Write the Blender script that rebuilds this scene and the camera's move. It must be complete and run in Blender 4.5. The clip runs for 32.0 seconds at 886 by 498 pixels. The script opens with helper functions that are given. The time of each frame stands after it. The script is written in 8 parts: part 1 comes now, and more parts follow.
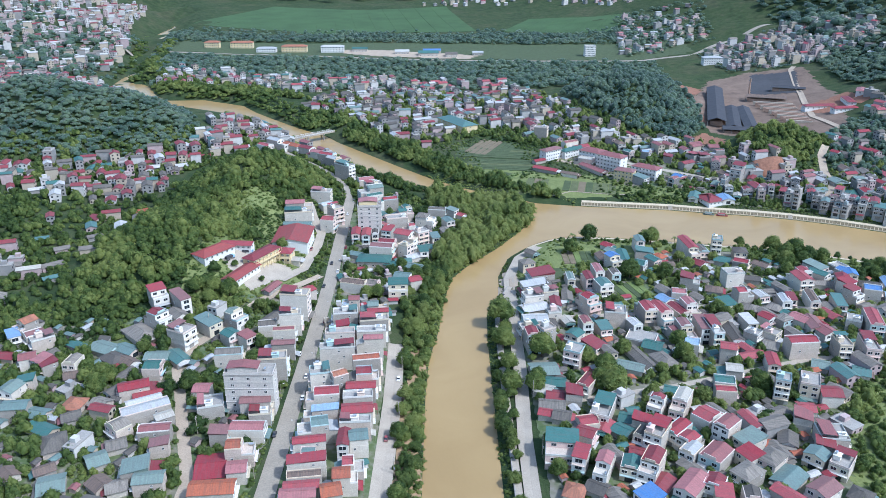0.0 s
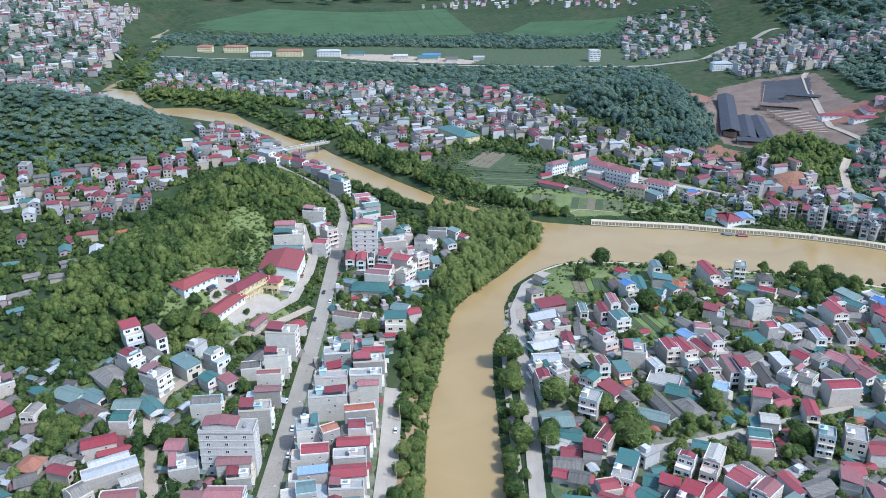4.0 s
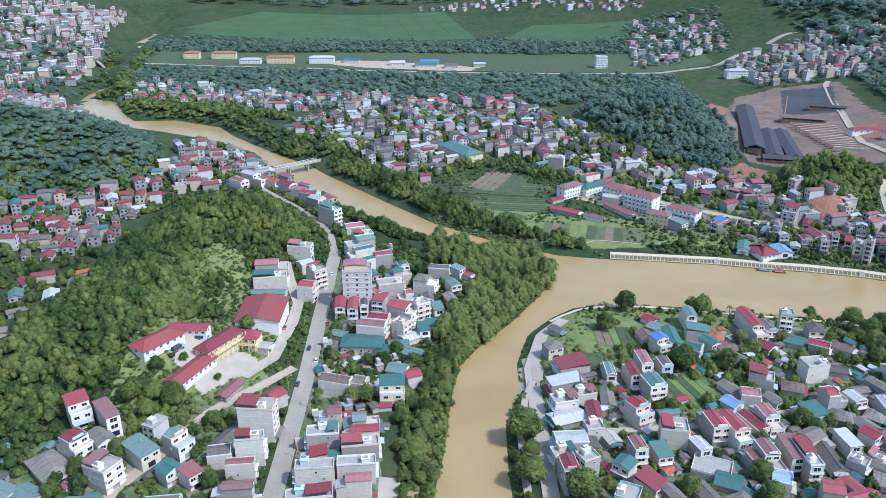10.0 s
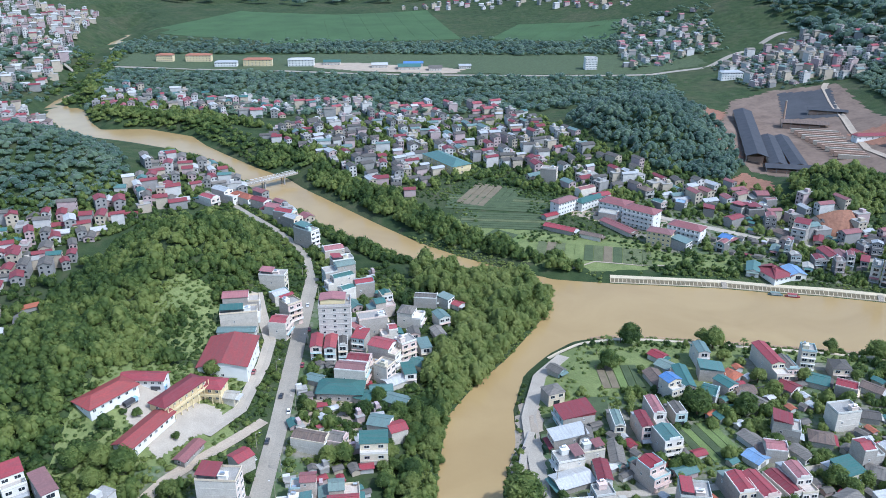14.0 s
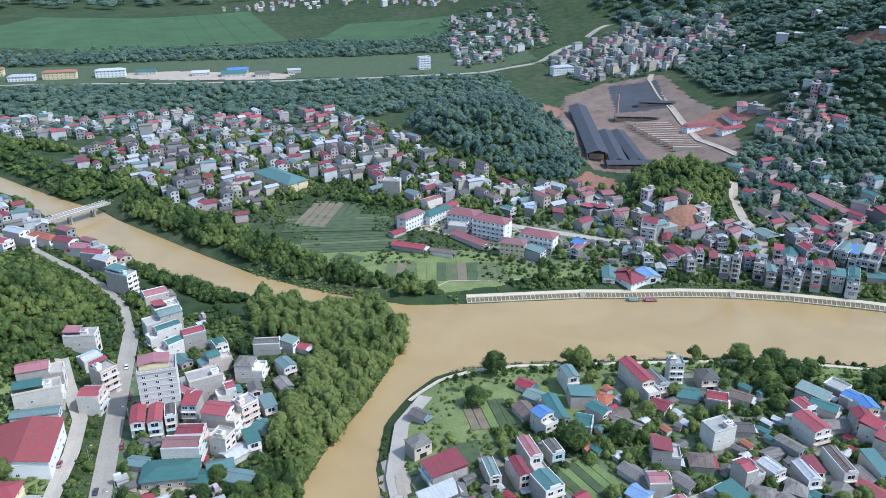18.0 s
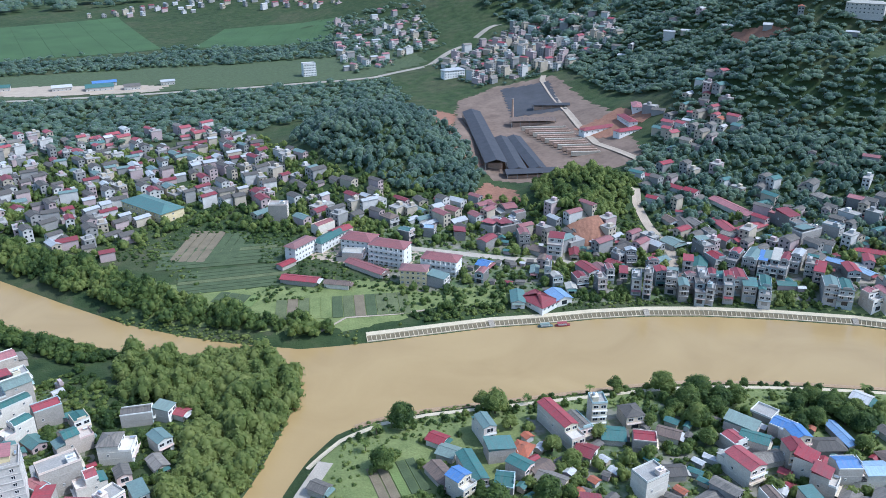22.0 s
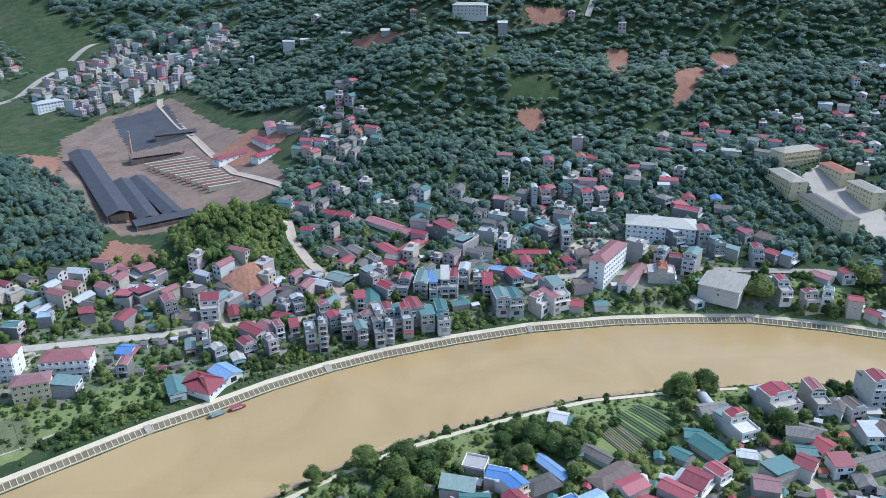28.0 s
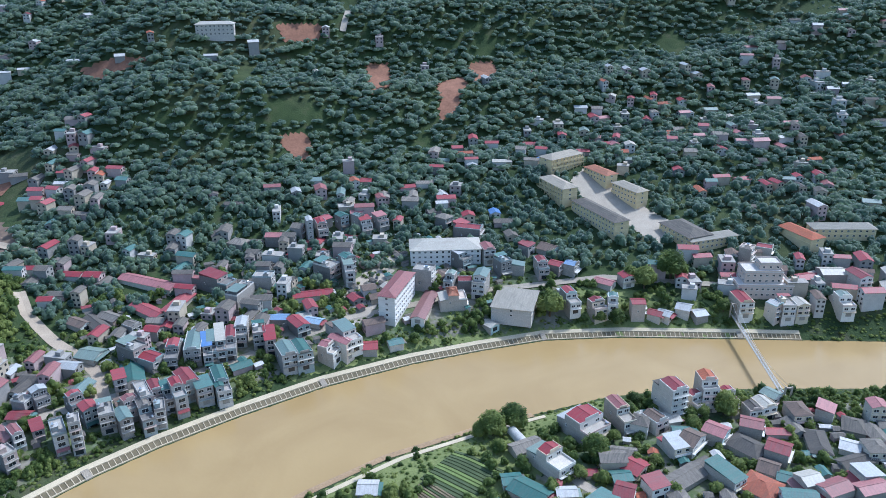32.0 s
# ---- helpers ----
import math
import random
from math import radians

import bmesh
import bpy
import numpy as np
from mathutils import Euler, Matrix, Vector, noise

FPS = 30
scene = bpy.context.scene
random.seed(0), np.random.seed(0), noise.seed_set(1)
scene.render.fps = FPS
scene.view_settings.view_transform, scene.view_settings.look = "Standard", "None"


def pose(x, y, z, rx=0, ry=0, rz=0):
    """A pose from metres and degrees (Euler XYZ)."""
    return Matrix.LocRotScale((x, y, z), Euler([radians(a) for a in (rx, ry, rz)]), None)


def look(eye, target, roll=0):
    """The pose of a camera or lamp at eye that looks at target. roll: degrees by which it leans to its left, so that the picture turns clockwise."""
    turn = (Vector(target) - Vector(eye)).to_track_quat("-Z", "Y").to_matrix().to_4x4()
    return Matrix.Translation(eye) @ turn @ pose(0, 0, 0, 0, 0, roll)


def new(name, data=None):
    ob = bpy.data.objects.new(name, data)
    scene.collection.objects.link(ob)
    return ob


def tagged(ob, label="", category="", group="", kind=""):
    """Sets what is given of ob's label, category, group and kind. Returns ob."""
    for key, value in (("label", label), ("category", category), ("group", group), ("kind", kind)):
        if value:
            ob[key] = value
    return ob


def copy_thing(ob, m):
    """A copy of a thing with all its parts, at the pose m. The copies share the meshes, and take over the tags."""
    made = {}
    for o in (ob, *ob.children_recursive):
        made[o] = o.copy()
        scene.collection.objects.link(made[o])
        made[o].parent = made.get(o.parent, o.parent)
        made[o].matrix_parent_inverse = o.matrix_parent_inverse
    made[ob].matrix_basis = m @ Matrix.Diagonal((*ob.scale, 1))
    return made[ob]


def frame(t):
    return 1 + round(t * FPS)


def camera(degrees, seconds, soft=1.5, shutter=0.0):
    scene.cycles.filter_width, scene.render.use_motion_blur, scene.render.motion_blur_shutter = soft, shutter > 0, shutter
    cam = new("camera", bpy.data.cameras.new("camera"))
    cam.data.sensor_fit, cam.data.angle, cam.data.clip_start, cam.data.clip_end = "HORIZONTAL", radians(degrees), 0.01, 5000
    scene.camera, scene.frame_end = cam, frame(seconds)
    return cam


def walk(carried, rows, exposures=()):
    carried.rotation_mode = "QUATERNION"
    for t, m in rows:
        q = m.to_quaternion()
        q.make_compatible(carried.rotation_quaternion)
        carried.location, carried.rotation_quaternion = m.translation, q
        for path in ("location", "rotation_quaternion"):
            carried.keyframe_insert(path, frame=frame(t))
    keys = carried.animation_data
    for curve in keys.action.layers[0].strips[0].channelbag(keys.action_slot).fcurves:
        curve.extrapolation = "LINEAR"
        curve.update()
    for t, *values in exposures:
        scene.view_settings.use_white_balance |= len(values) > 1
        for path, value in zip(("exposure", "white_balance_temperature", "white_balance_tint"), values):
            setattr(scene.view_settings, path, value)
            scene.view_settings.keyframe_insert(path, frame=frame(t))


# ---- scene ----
cam = camera(58.68, 32.0, soft=0.7)
PATH = [
    (0.0, pose(0.00, 0.00, 225.00, 67.343, 0, 0.000) @ pose(0, 0, 0, 0, 0, 0.071)),
    (0.5, pose(0.27, 5.28, 225.06, 67.323, 0, 0.011) @ pose(0, 0, 0, 0, 0, 0.064)),
    (1.0, pose(0.11, 10.74, 225.13, 67.321, 0, -0.002) @ pose(0, 0, 0, 0, 0, 0.115)),
    (1.5, pose(-0.28, 16.50, 225.15, 67.326, 0, -0.001) @ pose(0, 0, 0, 0, 0, 0.149)),
    (2.0, pose(-0.63, 22.19, 225.03, 67.374, 0, -0.005) @ pose(0, 0, 0, 0, 0, 0.180)),
    (2.5, pose(-0.96, 27.67, 224.87, 67.370, 0, -0.028) @ pose(0, 0, 0, 0, 0, 0.145)),
    (3.0, pose(-1.25, 33.50, 224.91, 67.407, 0, -0.053) @ pose(0, 0, 0, 0, 0, 0.127)),
    (3.5, pose(-1.46, 39.15, 224.80, 67.399, 0, -0.080) @ pose(0, 0, 0, 0, 0, 0.136)),
    (5.5, pose(-2.21, 62.61, 224.83, 67.380, 0, -0.137) @ pose(0, 0, 0, 0, 0, 0.073)),
    (6.0, pose(-2.45, 68.35, 224.63, 67.382, 0, -0.147) @ pose(0, 0, 0, 0, 0, 0.099)),
    (6.5, pose(-2.62, 74.16, 224.34, 67.390, 0, -0.151) @ pose(0, 0, 0, 0, 0, 0.069)),
    (7.0, pose(-2.92, 80.43, 224.23, 67.407, 0, -0.170) @ pose(0, 0, 0, 0, 0, 0.105)),
    (7.5, pose(-3.13, 86.24, 224.18, 67.389, 0, -0.178) @ pose(0, 0, 0, 0, 0, 0.125)),
    (8.0, pose(-3.48, 92.15, 224.26, 67.408, 0, -0.187) @ pose(0, 0, 0, 0, 0, 0.108)),
    (8.5, pose(-4.03, 97.73, 224.15, 67.399, 0, -0.219) @ pose(0, 0, 0, 0, 0, 0.078)),
    (9.0, pose(-4.37, 103.49, 224.08, 67.420, 0, -0.253) @ pose(0, 0, 0, 0, 0, 0.099)),
    (9.5, pose(-4.62, 109.30, 224.04, 67.427, 0, -0.269) @ pose(0, 0, 0, 0, 0, 0.096)),
    (10.0, pose(-4.92, 115.39, 224.16, 67.389, 0, -0.305) @ pose(0, 0, 0, 0, 0, 0.075)),
    (10.5, pose(-5.16, 121.35, 224.32, 67.349, 0, -0.319) @ pose(0, 0, 0, 0, 0, 0.030)),
    (11.0, pose(-5.39, 127.40, 224.42, 67.340, 0, -0.314) @ pose(0, 0, 0, 0, 0, 0.011)),
    (11.5, pose(-5.70, 133.09, 224.40, 67.292, 0, -0.331) @ pose(0, 0, 0, 0, 0, -0.006)),
    (12.0, pose(-5.99, 139.07, 224.56, 67.273, 0, -0.344) @ pose(0, 0, 0, 0, 0, 0.035)),
    (12.5, pose(-6.10, 144.96, 224.59, 67.227, 0, -0.326) @ pose(0, 0, 0, 0, 0, 0.027)),
    (13.0, pose(-6.06, 151.03, 224.51, 67.194, 0, -0.324) @ pose(0, 0, 0, 0, 0, 0.038)),
    (13.5, pose(-5.80, 157.30, 224.42, 67.163, 0, -0.292) @ pose(0, 0, 0, 0, 0, 0.034)),
    (14.0, pose(-5.36, 163.35, 224.17, 67.162, 0, -1.471) @ pose(0, 0, 0, 0, 0, 0.021)),
    (14.5, pose(-4.74, 169.34, 223.75, 67.150, 0, -3.183) @ pose(0, 0, 0, 0, 0, -0.012)),
    (15.0, pose(-4.38, 175.46, 223.59, 67.126, 0, -6.211) @ pose(0, 0, 0, 0, 0, -0.012)),
    (15.5, pose(-4.01, 181.45, 223.51, 67.078, 0, -8.423) @ pose(0, 0, 0, 0, 0, -0.041)),
    (17.5, pose(0.07, 205.70, 223.62, 66.961, 0, -12.713) @ pose(0, 0, 0, 0, 0, -0.021)),
    (18.0, pose(1.28, 211.56, 223.68, 66.928, 0, -13.457) @ pose(0, 0, 0, 0, 0, -0.008)),
    (18.5, pose(2.64, 217.15, 223.81, 66.852, 0, -14.549) @ pose(0, 0, 0, 0, 0, 0.005)),
    (19.0, pose(4.04, 222.83, 223.99, 66.848, 0, -15.767) @ pose(0, 0, 0, 0, 0, -0.032)),
    (19.5, pose(5.57, 228.38, 224.00, 66.843, 0, -16.880) @ pose(0, 0, 0, 0, 0, -0.038)),
    (20.0, pose(7.28, 233.95, 223.95, 66.829, 0, -17.537) @ pose(0, 0, 0, 0, 0, -0.001)),
    (20.5, pose(9.32, 239.52, 223.91, 66.801, 0, -18.024) @ pose(0, 0, 0, 0, 0, -0.013)),
    (21.0, pose(11.52, 245.15, 223.96, 66.802, 0, -18.759) @ pose(0, 0, 0, 0, 0, -0.082)),
    (21.5, pose(13.78, 250.87, 224.10, 66.789, 0, -19.772) @ pose(0, 0, 0, 0, 0, -0.137)),
    (22.0, pose(16.11, 256.53, 224.20, 66.792, 0, -21.373) @ pose(0, 0, 0, 0, 0, -0.206)),
    (22.5, pose(18.44, 262.00, 224.19, 66.732, 0, -23.627) @ pose(0, 0, 0, 0, 0, -0.242)),
    (23.0, pose(20.98, 267.48, 224.30, 66.737, 0, -26.466) @ pose(0, 0, 0, 0, 0, -0.264)),
    (23.5, pose(23.58, 272.67, 224.54, 66.688, 0, -28.765) @ pose(0, 0, 0, 0, 0, -0.343)),
    (24.0, pose(26.45, 277.51, 224.95, 66.710, 0, -30.357) @ pose(0, 0, 0, 0, 0, -0.323)),
    (24.5, pose(29.38, 282.23, 225.24, 66.720, 0, -31.868) @ pose(0, 0, 0, 0, 0, -0.391)),
    (26.5, pose(42.51, 301.83, 225.84, 66.797, 0, -39.842) @ pose(0, 0, 0, 0, 0, -0.266)),
    (27.0, pose(45.76, 306.56, 226.14, 66.819, 0, -42.684) @ pose(0, 0, 0, 0, 0, -0.202)),
    (27.5, pose(49.26, 311.04, 226.40, 66.813, 0, -45.252) @ pose(0, 0, 0, 0, 0, -0.151)),
    (28.0, pose(53.21, 315.49, 226.75, 66.861, 0, -48.217) @ pose(0, 0, 0, 0, 0, -0.079)),
    (28.5, pose(57.27, 319.35, 227.07, 66.880, 0, -50.700) @ pose(0, 0, 0, 0, 0, -0.058)),
    (29.0, pose(61.93, 322.98, 227.39, 66.912, 0, -53.598) @ pose(0, 0, 0, 0, 0, -0.032)),
    (29.5, pose(66.52, 326.32, 227.75, 66.974, 0, -55.772) @ pose(0, 0, 0, 0, 0, -0.072)),
    (30.0, pose(70.92, 329.37, 228.21, 66.994, 0, -57.610) @ pose(0, 0, 0, 0, 0, -0.049)),
    (30.5, pose(75.25, 332.34, 228.59, 67.035, 0, -59.435) @ pose(0, 0, 0, 0, 0, -0.069)),
    (31.0, pose(80.03, 335.46, 228.84, 67.146, 0, -61.559) @ pose(0, 0, 0, 0, 0, -0.039)),
    (31.5, pose(84.92, 338.38, 228.99, 67.192, 0, -63.393) @ pose(0, 0, 0, 0, 0, -0.113)),
    (32.0, pose(89.88, 341.09, 229.04, 67.343, 0, -65.468) @ pose(0, 0, 0, 0, 0, -0.161)),
]
walk(cam, PATH, [(0.0, 0.6, 5050, 9), (32.0, 0.6, 5050, 9)])

# ---- world, sun ----
SUN_EL, SUN_AZ = radians(52), math.atan2(0.85, -0.5)  # azimuth from +y towards +x
world = bpy.data.worlds.new("sky")
scene.world = world
world.use_nodes = True
wn = world.node_tree.nodes
sky = wn.new("ShaderNodeTexSky")
sky.sky_type, sky.sun_disc = "NISHITA", False
sky.sun_elevation, sky.sun_rotation = SUN_EL, SUN_AZ
sky.air_density, sky.dust_density, sky.ozone_density = 1.5, 2.2, 1.2
world.node_tree.links.new(sky.outputs[0], wn["Background"].inputs[0])
wn["Background"].inputs[1].default_value = 0.15
sun = new("sun", bpy.data.lights.new("sun", "SUN"))
sun.data.energy, sun.data.angle, sun.data.color = 2.7, radians(1.5), (1.0, 0.95, 0.87)
sun_dir = Vector((math.sin(SUN_AZ) * math.cos(SUN_EL), math.cos(SUN_AZ) * math.cos(SUN_EL), math.sin(SUN_EL)))
sun.matrix_world = look(sun_dir * 500, (0, 0, 0))


# ---- materials ----
def mat(name, colour, rough=0.8, metal=0.0, var=0.25, scale=0.3, fine=6.0, bump=0.0, pick=None, tint2=None, spec=0.3):
    """A surface with variation at two scales. pick: colours, one of which each object takes."""
    m = bpy.data.materials.new(name)
    m.use_nodes = True
    nt, b = m.node_tree, m.node_tree.nodes["Principled BSDF"]
    b.inputs["Roughness"].default_value, b.inputs["Metallic"].default_value = rough, metal
    b.inputs["Specular IOR Level"].default_value = spec
    geo = nt.nodes.new("ShaderNodeNewGeometry")
    n1, n2 = nt.nodes.new("ShaderNodeTexNoise"), nt.nodes.new("ShaderNodeTexNoise")
    for n, s in ((n1, scale), (n2, fine)):
        n.inputs["Scale"].default_value, n.inputs["Detail"].default_value = s, 4.0
        nt.links.new(geo.outputs["Position"], n.inputs["Vector"])
    mix = nt.nodes.new("ShaderNodeMix")
    mix.data_type = "RGBA"
    nt.links.new(n1.outputs["Fac"], mix.inputs["Factor"])
    if pick:
        info, ramp = nt.nodes.new("ShaderNodeObjectInfo"), nt.nodes.new("ShaderNodeValToRGB")
        nt.links.new(info.outputs["Random"], ramp.inputs[0])
        ramp.color_ramp.interpolation = "CONSTANT"
        els = ramp.color_ramp.elements
        els[0].color, els[0].position = (*pick[0], 1), 0
        els[1].color, els[1].position = (*pick[1], 1), 1 / len(pick)
        for i, c in enumerate(pick[2:], 2):
            els.new(i / len(pick)).color = (*c, 1)
        dark = nt.nodes.new("ShaderNodeMix")
        dark.data_type, dark.blend_type = "RGBA", "MULTIPLY"
        dark.inputs["Factor"].default_value = 1.0
        dark.inputs["B"].default_value = (1 - var, 1 - var, 1 - var * 1.1, 1)
        nt.links.new(ramp.outputs[0], dark.inputs["A"])
        nt.links.new(ramp.outputs[0], mix.inputs["B"])
        nt.links.new(dark.outputs["Result"], mix.inputs["A"])
    else:
        mix.inputs["A"].default_value = (*[c * (1 - var) for c in colour], 1)
        mix.inputs["B"].default_value = (*(tint2 or [min(1, c * (1 + var)) for c in colour]), 1)
    mul = nt.nodes.new("ShaderNodeMix")
    mul.data_type, mul.blend_type = "RGBA", "OVERLAY"
    mul.inputs["Factor"].default_value = 0.35
    nt.links.new(mix.outputs["Result"], mul.inputs["A"])
    nt.links.new(n2.outputs["Fac"], mul.inputs["B"])
    nt.links.new(mul.outputs["Result"], b.inputs["Base Color"])
    if bump:
        bn = nt.nodes.new("ShaderNodeBump")
        bn.inputs["Strength"].default_value, bn.inputs["Distance"].default_value = 0.6, bump
        nt.links.new(n2.outputs["Fac"], bn.inputs["Height"])
        nt.links.new(bn.outputs["Normal"], b.inputs["Normal"])
    return m


def ground_mat():
    m = bpy.data.materials.new("grass_and_soil")
    m.use_nodes = True
    nt, b = m.node_tree, m.node_tree.nodes["Principled BSDF"]
    b.inputs["Roughness"].default_value = 0.95
    b.inputs["Specular IOR Level"].default_value = 0.15
    geo = nt.nodes.new("ShaderNodeNewGeometry")
    ramps = []
    for s, stops in ((0.012, ((0.35, (0.022, 0.036, 0.015)), (0.5, (0.040, 0.058, 0.022)), (0.66, (0.080, 0.072, 0.042)))),
                     (0.09, ((0.3, (0.020, 0.036, 0.013)), (0.55, (0.052, 0.072, 0.025)), (0.75, (0.095, 0.085, 0.05))))):
        n, r = nt.nodes.new("ShaderNodeTexNoise"), nt.nodes.new("ShaderNodeValToRGB")
        n.inputs["Scale"].default_value, n.inputs["Detail"].default_value = s, 6.0
        nt.links.new(geo.outputs["Position"], n.inputs["Vector"])
        nt.links.new(n.outputs["Fac"], r.inputs[0])
        els = r.color_ramp.elements
        els[0].position, els[0].color = stops[0][0], (*stops[0][1], 1)
        els[1].position, els[1].color = stops[1][0], (*stops[1][1], 1)
        els.new(stops[2][0]).color = (*stops[2][1], 1)
        ramps.append(r)
    mix = nt.nodes.new("ShaderNodeMix")
    mix.data_type = "RGBA"
    mix.inputs["Factor"].default_value = 0.6
    nt.links.new(ramps[0].outputs[0], mix.inputs["A"])
    nt.links.new(ramps[1].outputs[0], mix.inputs["B"])
    nt.links.new(mix.outputs["Result"], b.inputs["Base Color"])
    n = nt.nodes.new("ShaderNodeTexNoise")
    n.inputs["Scale"].default_value = 0.8
    nt.links.new(geo.outputs["Position"], n.inputs["Vector"])
    bn = nt.nodes.new("ShaderNodeBump")
    bn.inputs["Strength"].default_value, bn.inputs["Distance"].default_value = 0.8, 0.6
    nt.links.new(n.outputs["Fac"], bn.inputs["Height"])
    nt.links.new(bn.outputs["Normal"], b.inputs["Normal"])
    return m


def leaf_mat(name, stops, patch=0.9, single=0.3):
    m = bpy.data.materials.new(name)
    m.use_nodes = True
    nt, b = m.node_tree, m.node_tree.nodes["Principled BSDF"]
    b.inputs["Roughness"].default_value = 0.6
    b.inputs["Specular IOR Level"].default_value = 0.25
    geo, info = nt.nodes.new("ShaderNodeNewGeometry"), nt.nodes.new("ShaderNodeObjectInfo")
    n = nt.nodes.new("ShaderNodeTexNoise")
    n.inputs["Scale"].default_value, n.inputs["Detail"].default_value = 0.03, 2.0
    nt.links.new(geo.outputs["Position"], n.inputs["Vector"])
    n3, half = nt.nodes.new("ShaderNodeTexNoise"), nt.nodes.new("ShaderNodeMath")
    n3.inputs["Scale"].default_value, n3.inputs["Detail"].default_value = 0.14, 1.0
    nt.links.new(geo.outputs["Position"], n3.inputs["Vector"])
    half.operation = "MULTIPLY_ADD"
    half.inputs[1].default_value = 0.9
    nt.links.new(n3.outputs["Fac"], half.inputs[0])
    shift = nt.nodes.new("ShaderNodeMath")
    shift.operation = "MULTIPLY_ADD"
    shift.inputs[1].default_value, shift.inputs[2].default_value = patch, -patch / 2
    nt.links.new(n.outputs["Fac"], shift.inputs[0])
    nt.links.new(shift.outputs[0], half.inputs[2])
    a1, a2 = nt.nodes.new("ShaderNodeMath"), nt.nodes.new("ShaderNodeMath")
    a1.operation = a2.operation = "MULTIPLY_ADD"
    nt.links.new(geo.outputs["Random Per Island"], a1.inputs[0])
    a1.inputs[1].default_value = single
    nt.links.new(half.outputs[0], a1.inputs[2])
    nt.links.new(info.outputs["Random"], a2.inputs[0])
    a2.inputs[1].default_value = 0.3
    nt.links.new(a1.outputs[0], a2.inputs[2])
    r = nt.nodes.new("ShaderNodeValToRGB")
    els = r.color_ramp.elements
    els[0].position, els[0].color = 0.35, (*stops[0], 1)
    els[1].position, els[1].color = 1.1, (*stops[2], 1)
    els.new(0.72).color = (*stops[1], 1)
    els[-1].position = 1.0
    nt.links.new(a2.outputs[0], r.inputs[0])
    nt.links.new(r.outputs[0], b.inputs["Base Color"])
    thin, both = nt.nodes.new("ShaderNodeBsdfTranslucent"), nt.nodes.new("ShaderNodeMixShader")
    both.inputs[0].default_value = 0.55
    nt.links.new(r.outputs[0], thin.inputs[0])
    nt.links.new(b.outputs[0], both.inputs[1])
    nt.links.new(thin.outputs[0], both.inputs[2])
    nt.links.new(both.outputs[0], nt.nodes["Material Output"].inputs[0])
    return m


def town_ground_mat():
    m = bpy.data.materials.new("yards_and_lanes")
    m.use_nodes = True
    nt, b = m.node_tree, m.node_tree.nodes["Principled BSDF"]
    b.inputs["Roughness"].default_value = 0.95
    geo = nt.nodes.new("ShaderNodeNewGeometry")
    outs = []
    for s, stops in ((0.055, ((0.45, (0.070, 0.112, 0.030)), (0.53, (0.105, 0.120, 0.050)), (0.59, (0.20, 0.175, 0.13)), (0.72, (0.29, 0.255, 0.205)))),
                     (0.35, ((0.35, (0.055, 0.082, 0.026)), (0.5, (0.115, 0.115, 0.06)), (0.64, (0.21, 0.19, 0.16)), (0.8, (0.28, 0.26, 0.23))))):
        n, r = nt.nodes.new("ShaderNodeTexNoise"), nt.nodes.new("ShaderNodeValToRGB")
        n.inputs["Scale"].default_value, n.inputs["Detail"].default_value = s, 5.0
        nt.links.new(geo.outputs["Position"], n.inputs["Vector"])
        nt.links.new(n.outputs["Fac"], r.inputs[0])
        els = r.color_ramp.elements
        els[0].position, els[0].color = stops[0][0], (*stops[0][1], 1)
        els[1].position, els[1].color = stops[-1][0], (*stops[-1][1], 1)
        for pos, c in stops[1:-1]:
            els.new(pos).color = (*c, 1)
        outs.append(r)
    mix = nt.nodes.new("ShaderNodeMix")
    mix.data_type = "RGBA"
    mix.inputs["Factor"].default_value = 0.4
    nt.links.new(outs[0].outputs[0], mix.inputs["A"])
    nt.links.new(outs[1].outputs[0], mix.inputs["B"])
    nt.links.new(mix.outputs["Result"], b.inputs["Base Color"])
    return m


def water_mat():
    m = bpy.data.materials.new("muddy_water")
    m.use_nodes = True
    nt, b = m.node_tree, m.node_tree.nodes["Principled BSDF"]
    b.inputs["Roughness"].default_value = 0.2
    b.inputs["Specular IOR Level"].default_value = 0.4
    b.inputs["IOR"].default_value = 1.33
    geo = nt.nodes.new("ShaderNodeNewGeometry")
    n, r = nt.nodes.new("ShaderNodeTexNoise"), nt.nodes.new("ShaderNodeValToRGB")
    n.inputs["Scale"].default_value, n.inputs["Detail"].default_value = 0.02, 5.0
    n.inputs["Distortion"].default_value = 1.2
    nt.links.new(geo.outputs["Position"], n.inputs["Vector"])
    nt.links.new(n.outputs["Fac"], r.inputs[0])
    els = r.color_ramp.elements
    els[0].position, els[0].color = 0.3, (0.302, 0.202, 0.084, 1)
    els[1].position, els[1].color = 0.7, (0.354, 0.243, 0.104, 1)
    nt.links.new(r.outputs[0], b.inputs["Base Color"])
    w = nt.nodes.new("ShaderNodeTexNoise")
    w.inputs["Scale"].default_value, w.inputs["Detail"].default_value = 0.5, 4.0
    nt.links.new(geo.outputs["Position"], w.inputs["Vector"])
    bn = nt.nodes.new("ShaderNodeBump")
    bn.inputs["Strength"].default_value, bn.inputs["Distance"].default_value = 0.25, 0.15
    nt.links.new(w.outputs["Fac"], bn.inputs["Height"])
    nt.links.new(bn.outputs["Normal"], b.inputs["Normal"])
    return m


